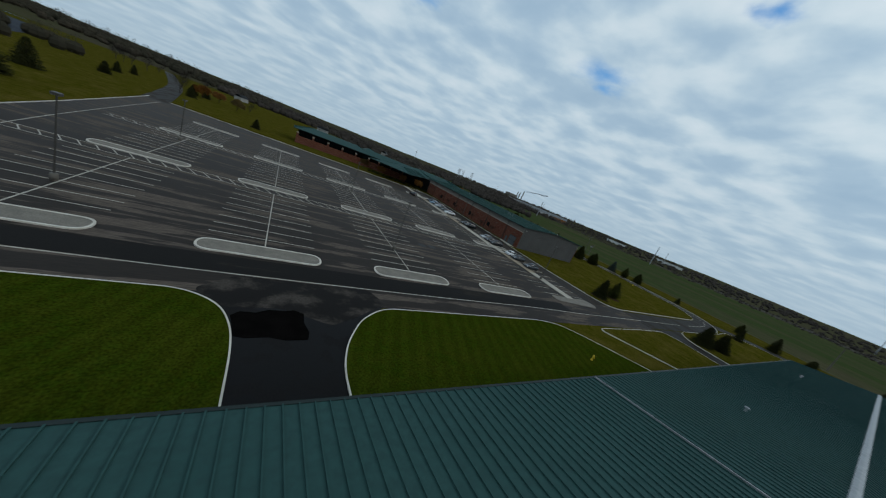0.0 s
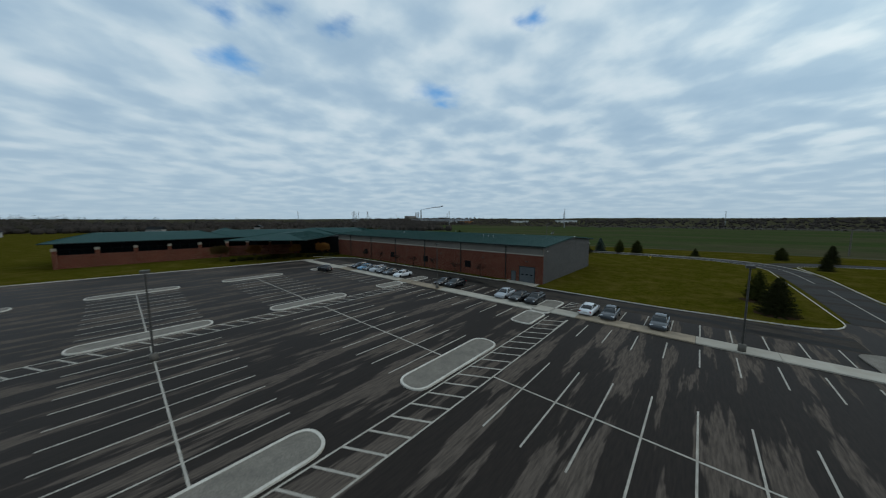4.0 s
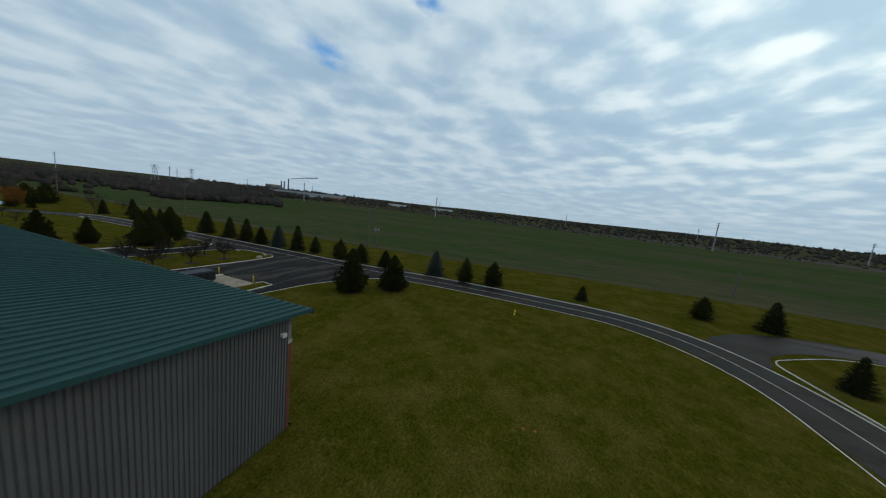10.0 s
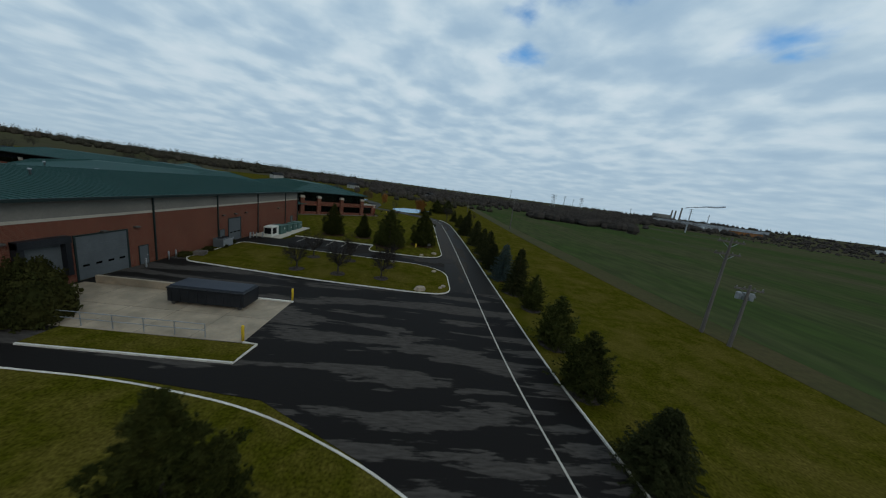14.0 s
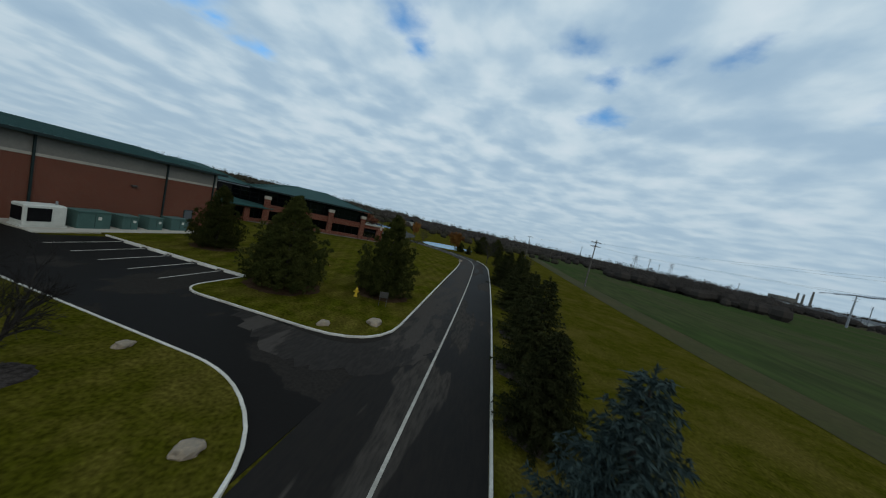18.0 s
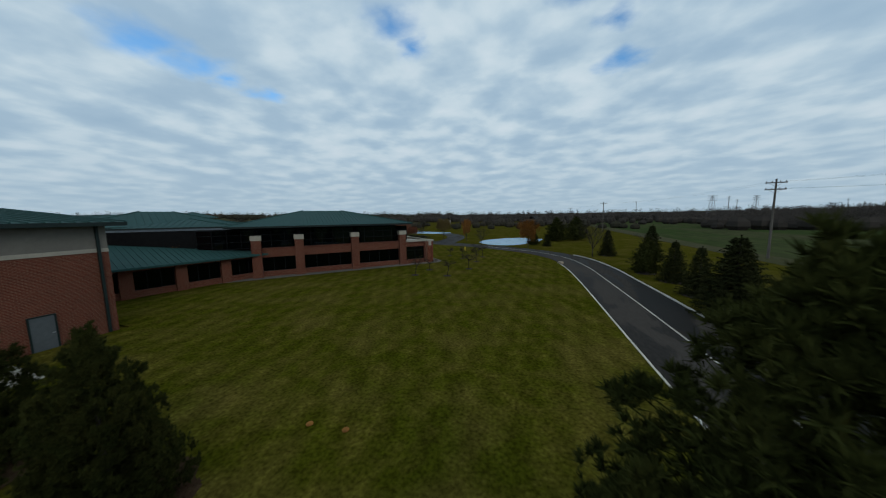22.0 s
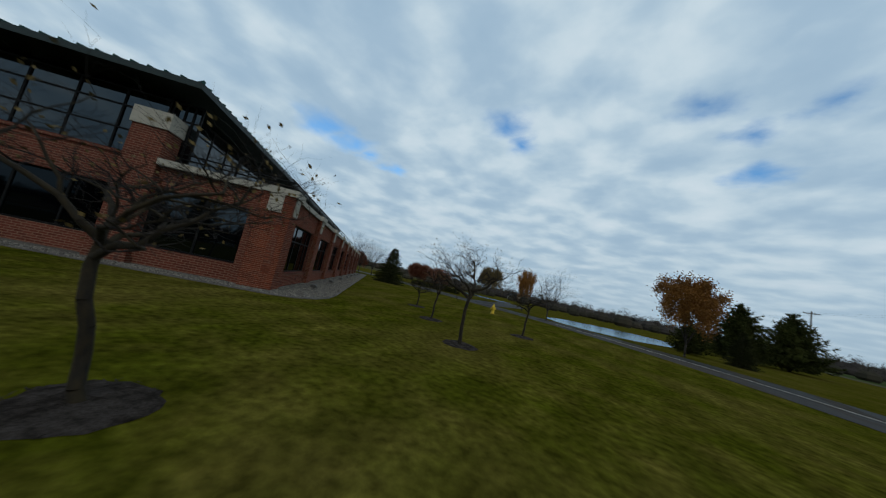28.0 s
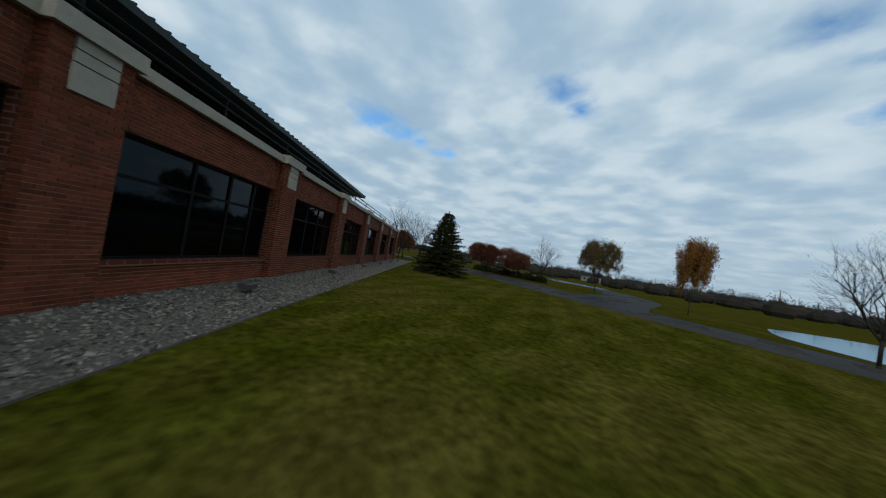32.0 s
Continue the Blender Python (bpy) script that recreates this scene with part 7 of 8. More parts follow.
for r in range(6):
    for k in range(20):
        o = part("stall_line", rowm, PAINT, lot2)
        o.matrix_basis = pose(-152 - r * 9 - k * 4.2 - r * k * 0.35, 22 + r * 6 + k * 8.5, 0, 0, 0, 62)
wb = thing("west_building", -254, 73.5, 0, 129.6, "far long concrete building beyond the car park", "building")
part("wall", Form().box(-70, 70, -15, 15, 0, 7.4), material("brown_concrete", (0.085, 0.072, 0.062), (0.062, 0.054, 0.048), s1=0.1, s2=1.0, rough=0.9), wb)
part("roof", Form().box(-71, 71, -16, 16, 7.4, 7.9), BANDGREY, wb)
for z in (2.2, 5.0):
    part("window_band", Form().box(-68, 68, -15.1, -15.0, z, z + 1.5), DARKGLASS, wb)

# ---- yard things ----
yard = solid("dock_pad", Form().prism([(32, 27.2), (50.4, 27.2), (50.5, 34.6), (33, 34.6), (32, 33)], 0.0, 0.035), GRAVEL, "stained tan concrete loading pad of large slabs", "pavement", kind="structure")
for k in range(5):
    for j in range(2):
        x0, y0 = 32.05 + k * 3.68, 27.22 + j * 3.7
        part("slab", Form().bevel_box(x0 + 0.02, x0 + 3.66, y0 + 0.02, y0 + 3.68, 0.0, 0.05, 0.012), TANCONC, yard)
solid("dock_verge", Form().prism([(38.6, 25.0), (51.2, 24.9), (51.4, 27.0), (38.6, 27.1)], 0.0, 0.13), GRASS, "narrow grass strip beside the loading pad", "lawn", kind="structure")
solid("dock_verge_kerb", Form().strip([(38.6, 24.9), (51.3, 24.85), (51.5, 27.1), (50.5, 27.2)], 0.115, 0.0, 0.15), KERB, "pale kerb round the grass strip", "kerb", kind="structure")
solid("dock_side_wall", Form().box(33, 46.0, 34.6, 34.85, 0.0, 0.75), TANCONC, "low tan concrete ramp wall", "wall", kind="structure")
solid("dock_ramp_kerb", Form().strip([(46.0, 34.72), (50.6, 34.72)], 0.2, 0.0, 0.15), KERB, "pale kerb along the ramp", "kerb", kind="structure")
rail = thing("dock_railing", label="galvanised steel pipe railing along the loading pad", category="railing")
for k in range(6):
    part("post", Form().tube((37.5 + k * 2.05, 27.45, 0.0), (37.5 + k * 2.05, 27.45, 1.1), 0.03, n=6), STEEL, rail)
for z in (0.6, 1.08):
    part("rail", Form().tube((37.5, 27.45, z), (47.75, 27.45, z), 0.028, n=6), STEEL, rail)
for x, y in ((50.3, 27.5), (50.3, 35.2)):
    b = thing("bollard", x, y, 0, 0, "yellow steel bollard at the pad corner", "bollard", "yellow bollards")
    part("post", Form().lathe([(0.1, 0), (0.1, 1.15), (0.08, 1.22), (0.03, 1.25)], 12), YELLOW, b, smooth=True)
for x, y in ((32.4, 59.2), (33.2, 59.5), (34.0, 59.9), (32.2, 44.2), (32.2, 43.2)):
    b = thing("bollard", x, y, 0, 0, "weathered grey steel bollard by the door", "bollard", "grey bollards")
    part("post", Form().lathe([(0.08, 0), (0.08, 0.95), (0.06, 1.0), (0.02, 1.03)], 10), STEEL, b, smooth=True)


def roll_off(name, x, y, z, rz, L, W, H, mat, label, lidmat, blue=False):
    """A roll-off container: ribbed sides, skids, wheels, lid and hook."""
    o = thing(name, x, y, z, rz, label, "container")
    sl = 0.5 if blue else 0.12
    f = Form().add([(-L / 2, -W / 2, 0.3), (L / 2 - (0.7 if blue else 0), -W / 2, 0.3), (L / 2 - (0.7 if blue else 0), W / 2, 0.3), (-L / 2, W / 2, 0.3), (-L / 2, -W / 2, H - sl), (L / 2, -W / 2, H - sl), (L / 2, W / 2, H - sl), (-L / 2, W / 2, H - sl), (-L / 2 + 0.1, -W / 2 + sl, H), (L / 2 - sl, -W / 2 + sl, H), (L / 2 - sl, W / 2 - sl, H), (-L / 2 + 0.1, W / 2 - sl, H)],
                   [(3, 2, 1, 0), (0, 1, 5, 4), (1, 2, 6, 5), (2, 3, 7, 6), (3, 0, 4, 7), (4, 5, 9, 8), (5, 6, 10, 9), (6, 7, 11, 10), (7, 4, 8, 11), (8, 9, 10, 11)])
    part("body", f, mat, o)
    if not blue:
        for k in range(9):
            xx = -L / 2 + 0.3 + k * (L - 0.6) / 8
            for s in (-1, 1):
                part("rib", Form().box(xx - 0.05, xx + 0.05, s * W / 2 - 0.05, s * W / 2 + 0.05, 0.3, H - sl), mat, o)
    part("lid", Form().bevel_box(-L / 2 + 0.15, L / 2 - sl, -W / 2 + sl, W / 2 - sl, H, H + 0.06, 0.02), lidmat, o, "worn flat lid")
    part("top_rail", Form().strip([(-L / 2, -W / 2), (L / 2, -W / 2), (L / 2, W / 2), (-L / 2, W / 2)], 0.12, H - sl - 0.1, H - sl + 0.02, close=True), mat, o)
    for s in (-1, 1):
        part("skid", Form().box(-L / 2, L / 2 - 0.3, s * 0.5 - 0.06, s * 0.5 + 0.06, 0.1, 0.3), BRONZE, o)
        for e in (-1, 1):
            part("wheel", Form().tube((e * (L / 2 - 0.4), s * (W / 2 - 0.15) - 0.08, 0.16), (e * (L / 2 - 0.4), s * (W / 2 - 0.15) + 0.08, 0.16), 0.16, n=12), BRONZE, o)
    return o


# the black container's lid is tinted blue to paint the sheen on its top
roll_off("black_container", 44.6, 33.0, 0.05, 0, 6.2, 2.2, 1.65, BLACKPAINT, "black steel roll-off container with flat lid on the pad", material("dark_lid_blue_sheen", (0.012, 0.016, 0.026), (0.022, 0.026, 0.036), s1=1, s2=8, rough=0.5))
bc = roll_off("compactor_container", 33.38, 24.6, 0.02, 0, 3.64, 2.3, 2.3, BLUEPAINT, "blue waste compactor container with rusty top on asphalt", material("rusty_steel", (0.085, 0.045, 0.03), (0.05, 0.035, 0.028), s1=1.2, s2=10, rough=0.9, bump=0.3), True)
part("white_emblem", Form().prism([(1.0 + 0.28 * math.cos(a) * (1 + 0.25 * math.cos(6 * a)), 0.28 * math.sin(a) * (1 + 0.25 * math.cos(6 * a))) for a in (6.283 * k / 36 for k in range(36))], -0.006, 0.006), WHITEWALL, bc, "plain white emblem").matrix_basis = pose(0.6, -1.16, 1.25, 90, 0, 0)
part("lettering_bar", Form().box(2.35, 2.9, -1.162, -1.15, 1.28, 1.36), WHITEWALL, bc, "unreadable white lettering bar")
# dock shelter and personnel doors on the warehouse
part("dock_shelter", Form().box(31.5, 32.0, 30.6, 31.0, 0.9, 4.3).box(31.5, 32.0, 33.6, 34.0, 0.9, 4.3).box(31.5, 32.1, 30.6, 34.0, 3.8, 4.4), BLACKPAINT, wh, "black padded dock shelter")
part("dock_door", Form().box(31.5, 31.56, 31.0, 33.6, 1.1, 3.8), DOORGREY, wh, "grey dock door")


def man_door(xf, y, out):
    d = part("door", Form().box(min(xf, xf + out * 0.05), max(xf, xf + out * 0.05), y - 0.48, y + 0.48, 0.02, 2.1), DOORGREY, wh, "grey steel door")
    part("door_frame", Form().box(min(xf, xf + out * 0.07), max(xf, xf + out * 0.07), y - 0.56, y - 0.48, 0, 2.18).box(min(xf, xf + out * 0.07), max(xf, xf + out * 0.07), y + 0.48, y + 0.56, 0, 2.18).box(min(xf, xf + out * 0.07), max(xf, xf + out * 0.07), y - 0.48, y + 0.48, 2.1, 2.18), DARKTRIM, d)
    part("door_handle", Form().box(min(xf + out * 0.05, xf + out * 0.11), max(xf + out * 0.05, xf + out * 0.11), y + 0.3, y + 0.42, 1.0, 1.05), STEEL, d)


man_door(0, 6.3, -1)
man_door(31.5, 40.9, 1)
man_door(31.5, 53.4, 1)
man_door(31.5, 76.2, 1)
for y in (39.9, 54.2, 58.6, 59.6):
    bo = thing("steel_bollard", 32.6, y, 0.02, 0, "short grey steel bollard beside a warehouse door", "bollard", "door bollards")
    part("post", Form().lathe([(0.08, 0.0), (0.08, 0.95), (0.05, 1.0)], 10), STEEL, bo)
for xf, out, ys in ((0, -1, (3.4, 14, 27, 40, 52, 64)), (31.5, 1, (30.0, 33.6, 37.0, 40.2, 53.6, 56.4, 59.2, 70))):
    for y in ys:
        z = 4.25
        part("wall_light", Form().bevel_box(min(xf, xf + out * 0.35), max(xf, xf + out * 0.35), y - 0.25, y + 0.25, z, z + 0.16, 0.03), BRONZE, wh, "dark wall light")
for y in (18.4, 32.7, 47, 61):
    part("louvre", Form().box(-0.05, 0.0, y - 0.9, y + 0.9, 1.6, 3.2), BLACKFRAME, wh, "dark louvred opening")
    for k in range(9):
        part("louvre_blade", Form().box(-0.08, -0.05, y - 0.85, y + 0.85, 1.65 + k * 0.17, 1.72 + k * 0.17), BLACKFRAME, wh)
for y, z in ((0.35, 6.3), (-0.3, 6.5)):
    part("gable_light", Form().bevel_box(0.3 if y > 0 else 1.2, 0.6 if y > 0 else 1.5, y - 0.12, y + 0.12, z, z + 0.14, 0.02), WHITEBOX, wh, "small white flood light")
part("gable_light", Form().bevel_box(30.6, 30.9, -0.3, -0.05, 6.4, 6.6, 0.02), WHITEBOX, wh, "small white flood light")
for x, y in ((9, 20), (8.2, 18), (8.2, 16.5), (9, 52), (22, 40)):
    zz = 7.75 + (8.95 - 7.75) * (1 - abs(2 * x / 31.5 - 1))
    part("roof_vent", Form().lathe([(0.09, -0.1), (0.09, 0.5), (0.16, 0.52), (0.16, 0.66), (0.03, 0.72)], 10, (x, y, zz)), STEEL, wh, "small roof vent pipe", True)
part("ridge_end", Form().bevel_box(15.5, 16.0, -0.86, -0.74, 8.84, 9.04, 0.03), WHITEBOX, wh, "pale ridge end cap")
# things along the east wall
solid("equipment_pad", Form().box(31.52, 36.6, 60.8, 74.5, 0.0, 0.12), CONCRETE, "pale concrete equipment pad", "pavement", kind="structure")
gen = thing("generator_housing", 34.3, 62.2, 0.12, 90, "off-white generator housing with black louvred end", "generator")
part("housing", Form().bevel_box(-1.2, 1.2, -0.75, 0.75, 0.15, 1.85, 0.08), WHITEBOX, gen)
part("louvre", Form().box(-1.0, 0.3, -0.78, -0.75, 0.5, 1.6), BLACKFRAME, gen, "black louvre")
part("louvre_end", Form().box(-1.23, -1.2, -0.6, 0.6, 0.5, 1.6), BLACKFRAME, gen, "black louvre")
part("skid", Form().box(-1.3, 1.3, -0.7, 0.7, 0.0, 0.15), WHITEBOX, gen)
part("exhaust", Form().tube((0.9, 0, 1.85), (0.9, 0, 2.15), 0.08, n=8), STEEL, gen)
for y, w, h in ((65.2, 2.3, 1.5), (67.9, 1.3, 1.25), (70.2, 1.3, 1.25), (72.6, 1.8, 1.3)):
    b = thing("transformer_cabinet", 34.3, y, 0.12, 0, "green steel transformer cabinet on the pad", "transformer", "transformer cabinets")
    part("cabinet", Form().bevel_box(-0.8, 0.8, -w / 2, w / 2, 0.0, h, 0.06), GREENBOX, b)
    part("lid", Form().bevel_box(-0.86, 0.86, -w / 2 - 0.06, w / 2 + 0.06, h, h + 0.1, 0.03), GREENBOX, b)
    part("door_seam", Form().box(0.8, 0.815, -0.012, 0.012, 0.1, h - 0.1), DARKTRIM, b)
    part("warning_plate", Form().box(0.8, 0.82, 0.2, 0.45, h * 0.55, h * 0.75), WHITEBOX, b, "small pale plate")
ac = thing("condenser_unit", 33.0, 51.4, 0.11, 0, "grey air conditioning condenser beside the wall", "condenser")
part("housing", Form().bevel_box(-0.7, 0.7, -1.1, 1.1, 0.1, 1.3, 0.05), DOORGREY, ac)
for y in (-0.5, 0.5):
    part("fan_grille", Form().lathe([(0.42, 0), (0.42, 0.05), (0.36, 0.08)], 16, (0, y, 1.3)), BLACKFRAME, ac)
part("coil_face", Form().box(0.7, 0.72, -1.0, 1.0, 0.2, 1.2), STEEL, ac)
pal = thing("pallet_stack", 33.6, 46.2, 0.03, 12, "short stack of weathered wooden pallets", "pallets")
for k in range(4):
    for j in range(5):
        part("plank", Form().box(-0.6, 0.6, -0.5 + j * 0.22, -0.38 + j * 0.22, k * 0.15 + 0.1, k * 0.15 + 0.125), WOODPOLE, pal)
    for yy in (-0.5, 0.0, 0.46):
        part("runner", Form().box(-0.6, 0.6, yy - 0.04, yy + 0.04, k * 0.15, k * 0.15 + 0.1), WOODPOLE, pal)
# hatched corner beside the walkway island
for x0, y0, x1, y1 in ((-12.9, -8.3, -9.2, -8.5), (-12.9, -8.3, -9.0, -10.6), (-9.0, -8.4, -9.0, -10.7), (-12.9, -10.7, -9.0, -10.7), (-12.9, -9.6, -10.6, -10.7), (-11.0, -8.4, -9.0, -9.4)):
    part("hatch_line", Form().strip([(x0, y0), (x1, y1)], 0.11, 0.0, 0.036), PAINT, lot)
# staff stalls
for k in range(6):
    x = 39.9 + k * 2.6
    o = part("stall_line", Form().box(x - 0.05, x + 0.05, 59.8, 64.3, 0.0, 0.036), PAINT, lot)
for k in range(5):
    w = thing("wheel_stop", 41.2 + k * 2.6, 64.25, 0.028, 0, "pale concrete wheel stop", "wheel stop", "wheel stops")
    part("stop", Form().bevel_box(-0.95, 0.95, -0.08, 0.08, 0.0, 0.13, 0.03), KERB, w)


def boulder(x, y, s, seed, z=LZ):
    rn = random.Random(seed)
    bm = bmesh.new()
    bmesh.ops.create_icosphere(bm, subdivisions=3, radius=1.0)
    off = Vector((seed * 3.7, seed * 1.3, 0))
    for v in bm.verts:
        n1 = noise.noise(v.co * 1.1 + off) * 0.45 + noise.noise(v.co * 3.1 + off) * 0.12
        v.co *= 1 + n1
        v.co.z = max(-0.25, min(0.62, v.co.z * 0.72 + 0.14))
    me = bpy.data.meshes.new("boulder")
    bm.to_mesh(me)
    bm.free()
    me.materials.append(ROCK)
    o = new("boulder", me)
    o.matrix_basis = pose(x, y, z, 0, 0, seed * 9) @ Matrix.Diagonal((s * 1.05, s * 0.85, s * 1.0, 1))
    tagged(o, "rough tan limestone boulder on the grass", "boulder", "boulders")


for x, y, s, sd in ((62.6, 41.8, 0.66, 1), (65.6, 43.9, 0.32, 2), (65.2, 43.3, 0.26, 3), (64.5, 50.5, 0.36, 4), (64.7, 62.6, 0.5, 5), (62.3, 60.3, 0.38, 6), (57.9, 53.2, 0.3, 7), (64.4, 116.2, 0.45, 8)):
    boulder(x, y, s, sd)


def hydrant(x, y, z=LZ):
    o = thing("fire_hydrant", x, y, z, 30, "yellow fire hydrant on the grass", "hydrant", "fire hydrants")
    part("barrel", Form().lathe([(0.16, 0), (0.16, 0.05), (0.11, 0.07), (0.11, 0.48), (0.15, 0.5), (0.15, 0.55), (0.13, 0.6), (0.08, 0.72), (0.03, 0.76)], 14), YELLOW, o, smooth=True)
    for a, b in (((-0.22, 0, 0.42), (0.22, 0, 0.42)), ((0, 0, 0.4), (0, -0.22, 0.4))):
        part("outlet", Form().tube(a, b, 0.06, n=10), YELLOW, o)
    part("nut", Form().tube((0, 0, 0.75), (0, 0, 0.82), 0.03, n=5), YELLOW, o)


for x, y in ((61.9, -11.0), (60.9, 67.2), (45.6, 131.0), (-34.8, -53.4)):
    hydrant(x, y)
sg = thing("small_sign", 63.6, 66.6, LZ, 30, "thin dark sign on two legs on the grass", "sign")
part("panel", Form().box(-0.35, 0.35, -0.02, 0.02, 0.7, 1.2), BRONZE, sg)
for s in (-1, 1):
    part("leg", Form().tube((s * 0.3, 0, 0), (s * 0.3, 0, 1.2), 0.02, n=6), BRONZE, sg)
sg = thing("small_sign", 66.2, 8.2, LZ, 30, "thin dark sign on a leg beside the road", "sign")
part("panel", Form().box(-0.25, 0.25, -0.02, 0.02, 0.6, 0.95), BRONZE, sg)
part("leg", Form().tube((0, 0.03, 0), (0, 0.03, 0.95), 0.025, n=6), BRONZE, sg)


LAMPBASE = material("weathered_base_concrete", (0.15, 0.135, 0.115), (0.10, 0.09, 0.078), s1=1.2, s2=12, rough=0.9, bump=0.2)


def lamp_post(x, y, z=0.0, h=8.4):
    o = thing("lamp_post", x, y, z, 0, "tall bronze car park lamp post on a concrete base", "lamp post", "car park lamps")
    part("base", Form().lathe([(0.30, 0), (0.30, 0.66), (0.26, 0.70)], 16), LAMPBASE, o, "round concrete base", True)
    part("pole", Form().tube((0, 0, 0.74), (0, 0, h - 0.15), 0.085, 0.075, 8), BRONZE, o)
    part("head", Form().bevel_box(-0.32, 0.32, -0.32, 0.32, h - 0.2, h + 0.06, 0.05), BRONZE, o, "square dark lamp head")
    part("lens", Form().box(-0.26, 0.26, -0.26, 0.26, h - 0.215, h - 0.2), LAMPCLEAR, o)


for x, y, z in ((-15.8, -26.6, 0.15), (-54.0, -26.6, 0), (-54.0, 14.2, 0), (-91.0, -26.8, 0), (-16.3, 13.4, 0.15), (-91.0, 14.2, 0)):
    lamp_post(x, y, z)


# ---- cars ----
def loft(rings):
    f = Form()
    n = len(rings[0])
    for r in rings:
        f.v += [tuple(p) for p in r]
    for k in range(len(rings) - 1):
        for i in range(n):
            j = (i + 1) % n
            f.f.append((k * n + i, k * n + j, (k + 1) * n + j, (k + 1) * n + i))
    f.f.append(tuple(reversed(range(n))))
    f.f.append(tuple(range((len(rings) - 1) * n, len(rings) * n)))
    return f


def car_parts(kind):
    """Meshes of a saloon or a taller crossover, nose towards +x, about 4.6 m long, rounded by close rings."""
    tall = 0.17 if kind == "suv" else 0.0
    hood, deck = 0.90 + tall, (1.02 + tall if kind == "suv" else 0.97)
    body = []
    for x, w, zb, zt in ((2.34, 0.50, 0.40, 0.60), (2.30, 0.66, 0.30, 0.67), (2.20, 0.78, 0.24, 0.72 + tall * 0.6), (2.0, 0.85, 0.21, hood - 0.12), (1.6, 0.89, 0.20, hood - 0.04), (1.2, 0.90, 0.20, hood), (0.9, 0.905, 0.20, hood + 0.04), (0.4, 0.91, 0.20, hood + 0.05), (-0.4, 0.91, 0.20, hood + 0.06),
                         (-1.2, 0.91, 0.20, deck + 0.03), (-1.7, 0.89, 0.21, deck + 0.01), (-2.05, 0.85, 0.25, deck - 0.03), (-2.22, 0.78, 0.32, deck - 0.12), (-2.31, 0.66, 0.40, deck - 0.24)):
        h = zt - zb
        ring = [(-w * 0.88, zb), (-w * 0.97, zb + h * 0.12), (-w, zb + h * 0.38), (-w * 0.99, zb + h * 0.62), (-w * 0.95, zb + h * 0.84), (-w * 0.86, zt - 0.015), (-w * 0.6, zt), (0.0, zt + 0.02)]
        body.append([(x, y, z) for y, z in ring] + [(x, -y, z) for y, z in reversed(ring[:-1])])
    top = 1.43 + tall
    rear = -2.08 if kind == "suv" else -1.78
    back = -1.55 if kind == "suv" else -1.05
    cab = []
    for x, w, zb, zt in ((1.10, 0.74, hood - 0.04, hood + 0.0), (0.72, 0.745, hood - 0.02, hood + (top - hood) * 0.50), (0.34, 0.74, hood, top - 0.07), (0.05, 0.735, hood, top - 0.015), (-0.45, 0.73, hood, top), (back + 0.1, 0.72, hood, top - 0.03), (back - 0.15, 0.71, hood, top - 0.11), ((back + rear) / 2 - 0.1, 0.70, deck - 0.02, deck + (top - deck) * 0.45), (rear, 0.68, deck - 0.04, deck)):
        q = max(0.02, zt - zb)
        ring = [(-w, zb), (-w * 0.95, zb + q * 0.4), (-w * 0.86, zb + q * 0.8), (-w * 0.76, zb + q * 0.95), (-w * 0.5, zt), (0.0, zt + 0.015)]
        cab.append([(x, y, z) for y, z in ring] + [(x, -y, z) for y, z in reversed(ring[:-1])])
    roof = []
    for x, w, z in ((0.36, 0.50, top - 0.05), (0.22, 0.57, top - 0.025), (-0.1, 0.60, top + 0.012), (-0.5, 0.605, top + 0.02), (back + 0.12, 0.58, top - 0.01), (back - 0.06, 0.52, top - 0.06)):
        ring = [(-w, z - 0.035), (-w * 0.88, z + 0.004), (-w * 0.5, z + 0.022), (0.0, z + 0.028)]
        roof.append([(x, y, zz) for y, zz in ring] + [(x, -y, zz) for y, zz in reversed(ring[:-1])])
    pil = []
    for s in (-1, 1):
        for (xa, za), (xb, zb) in (((1.02, hood), (0.34, top - 0.06)), ((-0.42, hood), (-0.4, top - 0.03)), ((rear + 0.05, deck), (back - 0.05, top - 0.08))):
            pil.append(Form().tube((xa, s * 0.74, za), (xb, s * 0.60, zb), 0.035, n=5))
    return loft(body), loft(cab), loft(roof), pil


CARM = {}
for kd in ("sedan", "suv"):
    b, c, r, p = car_parts(kd)
    CARM[kd] = (b, c.mesh("car_glass_" + kd, CARGLASS, True), r, p)
TYRE = Form().lathe([(0.2, -0.1), (0.3, -0.1), (0.33, -0.06), (0.33, 0.06), (0.3, 0.1), (0.2, 0.1)], 20).mesh("tyre", RUBBER, True)
RIMM = Form().lathe([(0.06, 0.085), (0.19, 0.07), (0.2, 0.1), (0.21, 0.1), (0.21, -0.1)], 14).mesh("rim", RIM)
HL = Form().bevel_box(-0.12, 0.12, -0.2, 0.2, 0, 0.13, 0.03).mesh("headlight", LAMPCLEAR)
TLM = Form().bevel_box(-0.06, 0.06, -0.18, 0.18, 0, 0.16, 0.03).mesh("tail_light", LAMPRED)
PAINTS, BODYM = {}, {}


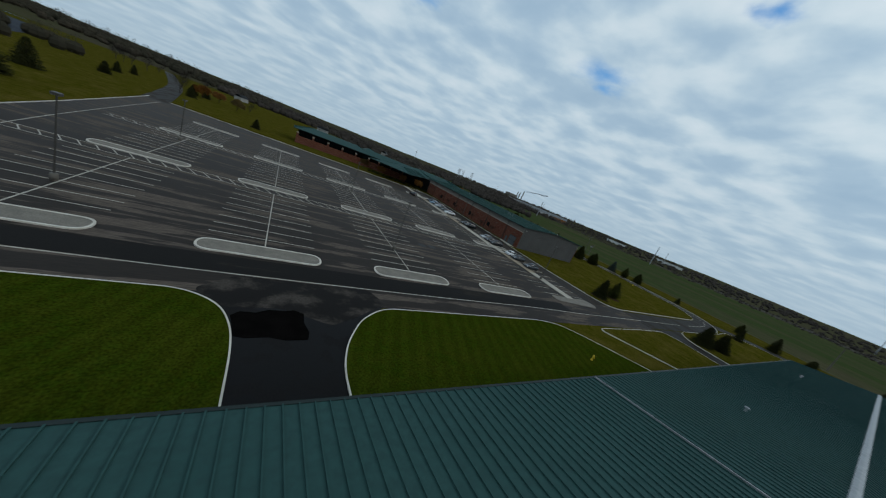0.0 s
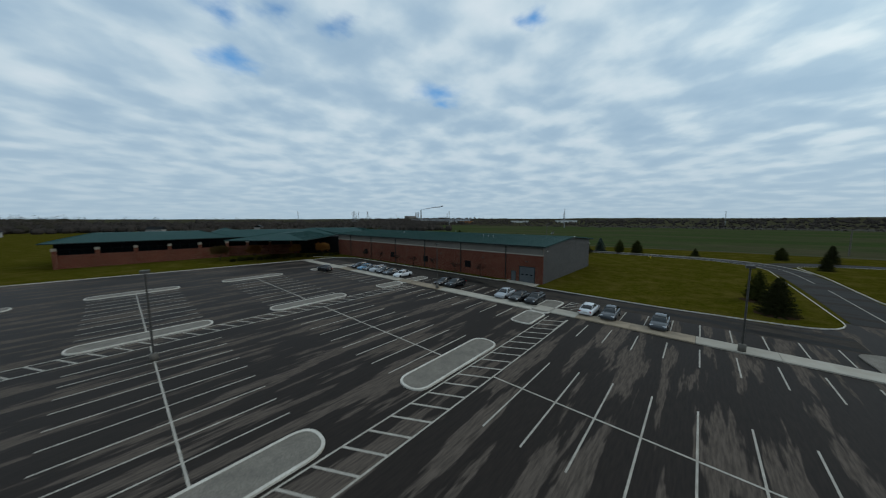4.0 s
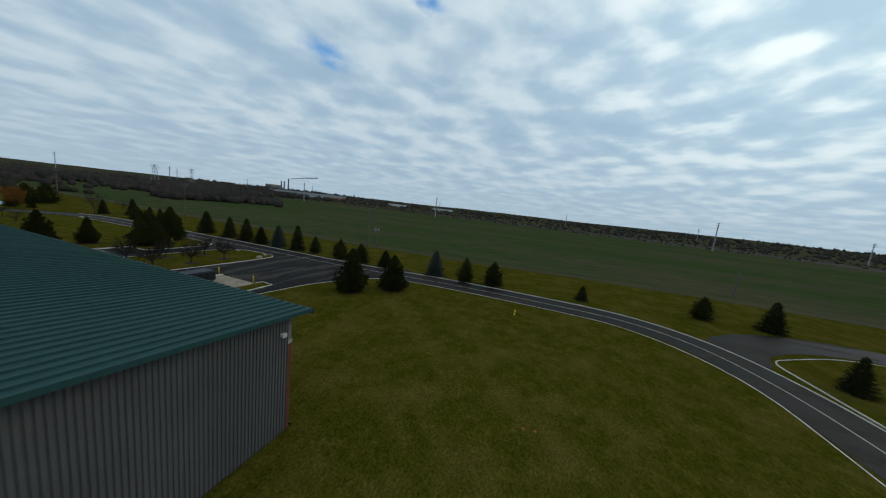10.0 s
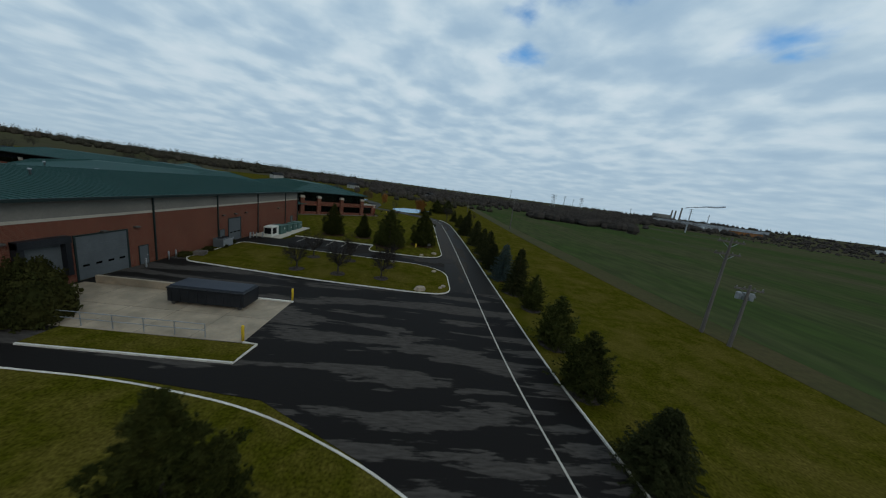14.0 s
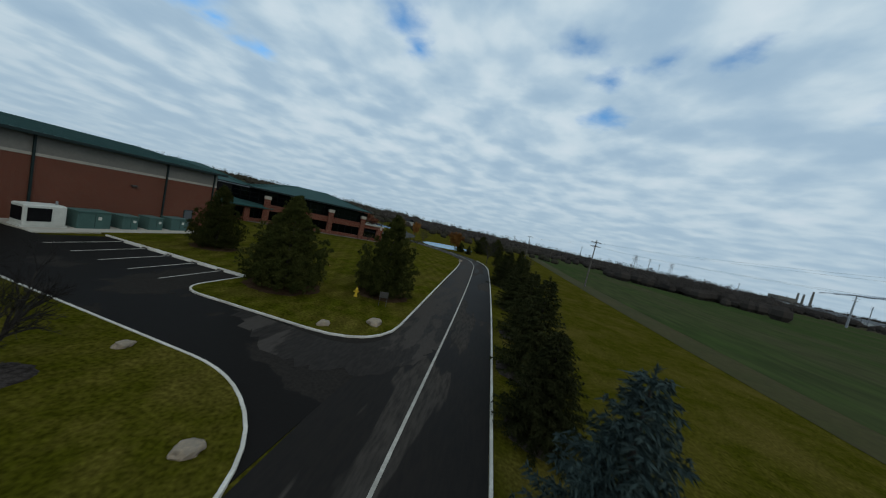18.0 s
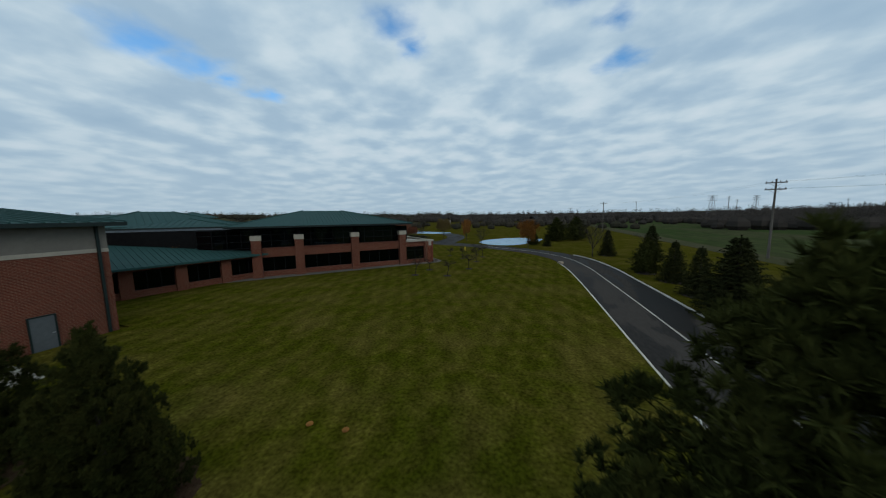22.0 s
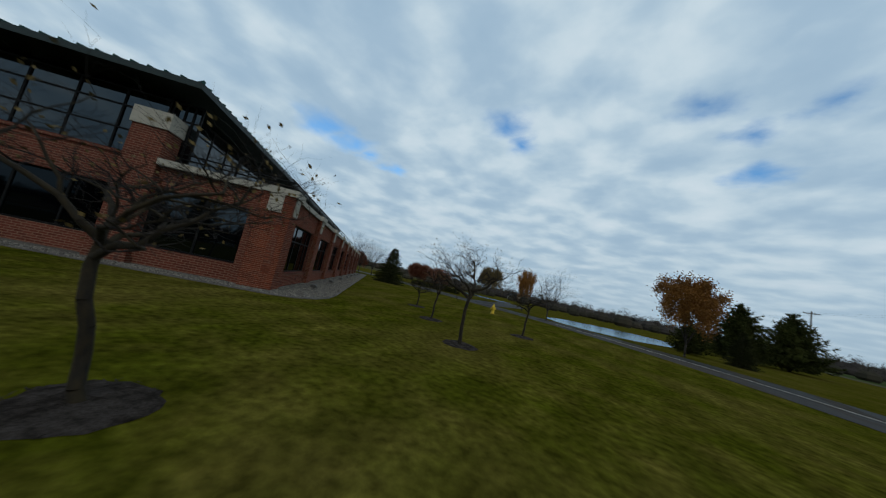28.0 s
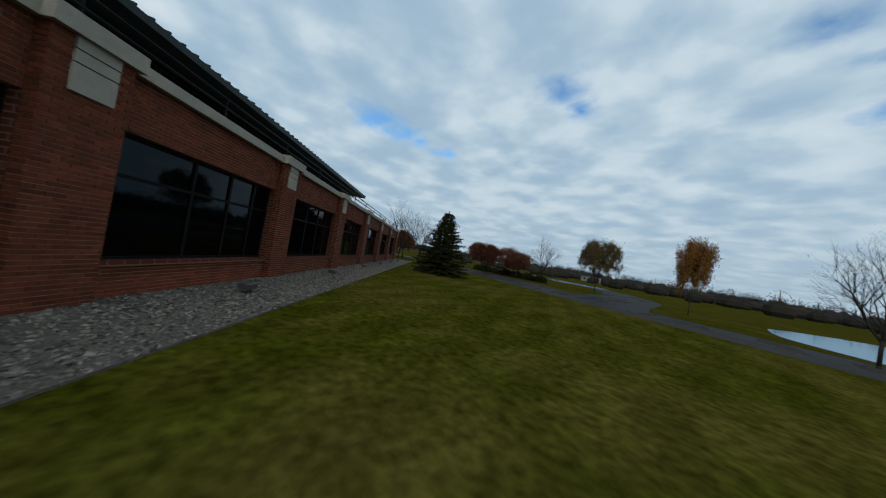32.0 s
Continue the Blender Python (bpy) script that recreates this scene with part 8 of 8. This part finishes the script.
def car(x, y, rz, colour, col, kind="sedan", z=0.02):
    if colour not in PAINTS:
        PAINTS[colour] = paint_material(colour + "_car_paint", col)
    key = (colour, kind)
    if key not in BODYM:
        b, c, r, p = CARM[kind]
        BODYM[key] = (b.mesh("body", PAINTS[colour], True), r.mesh("roof", PAINTS[colour], True), [q.mesh("pillar", PAINTS[colour]) for q in p])
    o = thing("car", x, y, z, rz, "parked %s %s on the car park" % (colour, "saloon car" if kind == "sedan" else "crossover car"), "car", "parked cars")
    bm_, rm_, pm_ = BODYM[key]
    body = part("body", bm_, PAINTS[colour], o)
    part("window_glass", CARM[kind][1], CARGLASS, o, "dark car windows")
    part("roof", rm_, PAINTS[colour], o)
    for q in pm_:
        part("window_pillar", q, PAINTS[colour], o)
    for xx in (1.42, -1.38):
        for s in (-1, 1):
            w = part("wheel", TYRE, RUBBER, o)
            w.matrix_basis = pose(xx, s * 0.82, 0.33, -90 * s, 0, 0)
            part("rim", RIMM, RIM, w)
    hz = 0.62 if kind == "sedan" else 0.72
    for s in (-1, 1):
        h = part("headlight", HL, LAMPCLEAR, o)
        h.matrix_basis = pose(2.12, s * 0.60, hz, 0, 0, -s * 28)
        t = part("tail_light", TLM, LAMPRED, o)
        t.matrix_basis = pose(-2.24, s * 0.60, hz + 0.05, 0, 0, s * 18)
        part("mirror", Form().bevel_box(0.62, 0.8, s * 0.98 - 0.09, s * 0.98 + 0.09, 0.95, 1.08, 0.03), BRONZE, o)
    part("number_plate_bar", Form().box(-2.33, -2.31, -0.24, 0.24, 0.62, 0.74), WHITEBOX, o, "plain pale bar")
    part("grille", Form().box(2.3, 2.335, -0.4, 0.4, 0.4, 0.58), BLACKFRAME, o)
    part("bumper_trim", Form().box(2.2, 2.31, -0.62, 0.62, 0.26, 0.34), BRONZE, o)


WHT, SLV, BLK, GRY, BLU = (0.62, 0.63, 0.64), (0.34, 0.36, 0.38), (0.010, 0.011, 0.013), (0.045, 0.05, 0.055), (0.10, 0.22, 0.34)
for x, y, rz, c, col, k in ((-12.6, -12.0, 1, "white", WHT, "sedan"), (-12.6, -14.6, 181, "dark grey", GRY, "sedan"), (-12.6, -19.9, 179, "dark grey", GRY, "sedan"), (-12.7, 1.1, 181, "silver", SLV, "sedan"), (-12.8, -1.6, 179, "black", BLK, "sedan"), (-12.7, -4.2, 181, "black", BLK, "suv"),
                            (-12.5, 14.9, 180, "black", BLK, "sedan"), (-12.4, 12.1, 178, "black", BLK, "suv"), (-12.6, 27.6, 180, "white", WHT, "sedan"), (-12.6, 31.4, 180, "dark grey", GRY, "sedan"), (-12.6, 34.1, 181, "black", BLK, "sedan"), (-12.6, 36.9, 180, "silver", SLV, "suv"), (-12.6, 39.6, 179, "dark grey", GRY, "sedan"), (-12.6, 42.3, 180, "light blue", BLU, "sedan"), (-12.6, 45.1, 180, "black", BLK, "suv"), (-21, 48, 95, "black", BLK, "suv")):
    car(x, y, rz, c, col, k)
car(-180, 190, 30, "white", WHT, "suv", 0.03)
# ground lights in the gravel
for k in range(8):
    q = pose(*OC, 0.14, 0, 0, OA) @ Vector((0.9, 2.7 + k * 5.5, 0))
    o = thing("ground_light", q.x, q.y, 0.14, OA + 180, "small dark ground floodlight in the gravel", "floodlight", "ground floodlights")
    part("stem", Form().tube((0, 0, -0.03), (0, 0, 0.12), 0.025, n=6), BRONZE, o)
    part("head", Form().bevel_box(-0.1, 0.16, -0.18, 0.18, 0.1, 0.24, 0.03), BRONZE, o)
# dark tar patch at the entrance drive and manholes
solid("tar_patch", Form().prism([(-73.45, -50.2), (-72.6, -50.45), (-71.2, -50.3), (-70.1, -50.62), (-68.6, -50.5), (-68.45, -49.6), (-68.8, -48.4), (-68.75, -47.2), (-69.5, -46.75), (-70.2, -46.95), (-71.3, -46.9), (-72.2, -47.4), (-73.2, -47.35), (-73.75, -47.9), (-73.5, -49.0)], 0.0, 0.034), material("fresh_tar", (0.0030, 0.0027, 0.0026), (0.0055, 0.0048, 0.0045), s1=0.8, s2=9, rough=0.9, bump=0.3, spec=0.0, world_space=True), "fresh black tar patch on the drive", "patch", kind="structure")
for x, y in ((-46, -21), (-43.6, -20.6), (74, 14)):
    solid("manhole_cover", Form().lathe([(0.9, 0.0), (0.9, 0.04), (0.1, 0.04)], 20, (x, y, 0)), material("wet_iron", (0.006, 0.006, 0.006), rough=0.6), "round dark manhole ring in asphalt", "manhole cover", "manhole covers")

for x, y, z in ((51.8, 75.2, LZ), (53.3, 75.3, LZ), (38.3, -14.0, LZ), (38.4, -14.8, LZ)):
    o = thing("marker_disc", x, y, z, 0, "small orange marker disc lying on the lawn", "marker", "orange markers")
    part("disc", Form().lathe([(0.13, 0.0), (0.13, 0.03), (0.05, 0.05)], 10), ORANGELEAF, o)
# light poles of the western car park
for x, y in ((-180, 78), (-204, 66), (-200, 140), (-230, 190)):
    o = thing("lamp_pole", x, y, 0.03, 0, "tall pale steel lamp pole in the far car park", "lamp post", "far lamp poles")
    part("pole", Form().tube((0, 0, 0), (0, 0, 9), 0.12, 0.08, 8), STEEL, o)
    part("head", Form().bevel_box(-0.6, 0.6, -0.2, 0.2, 8.9, 9.15, 0.04), STEEL, o)

for y in (1.2, 6.5, 11.8, 30, 52):
    part("ridge_tie", Form().box(15.4, 16.1, y - 0.03, y + 0.03, 9.0, 9.07), STEEL, wh, "pale ridge strap")
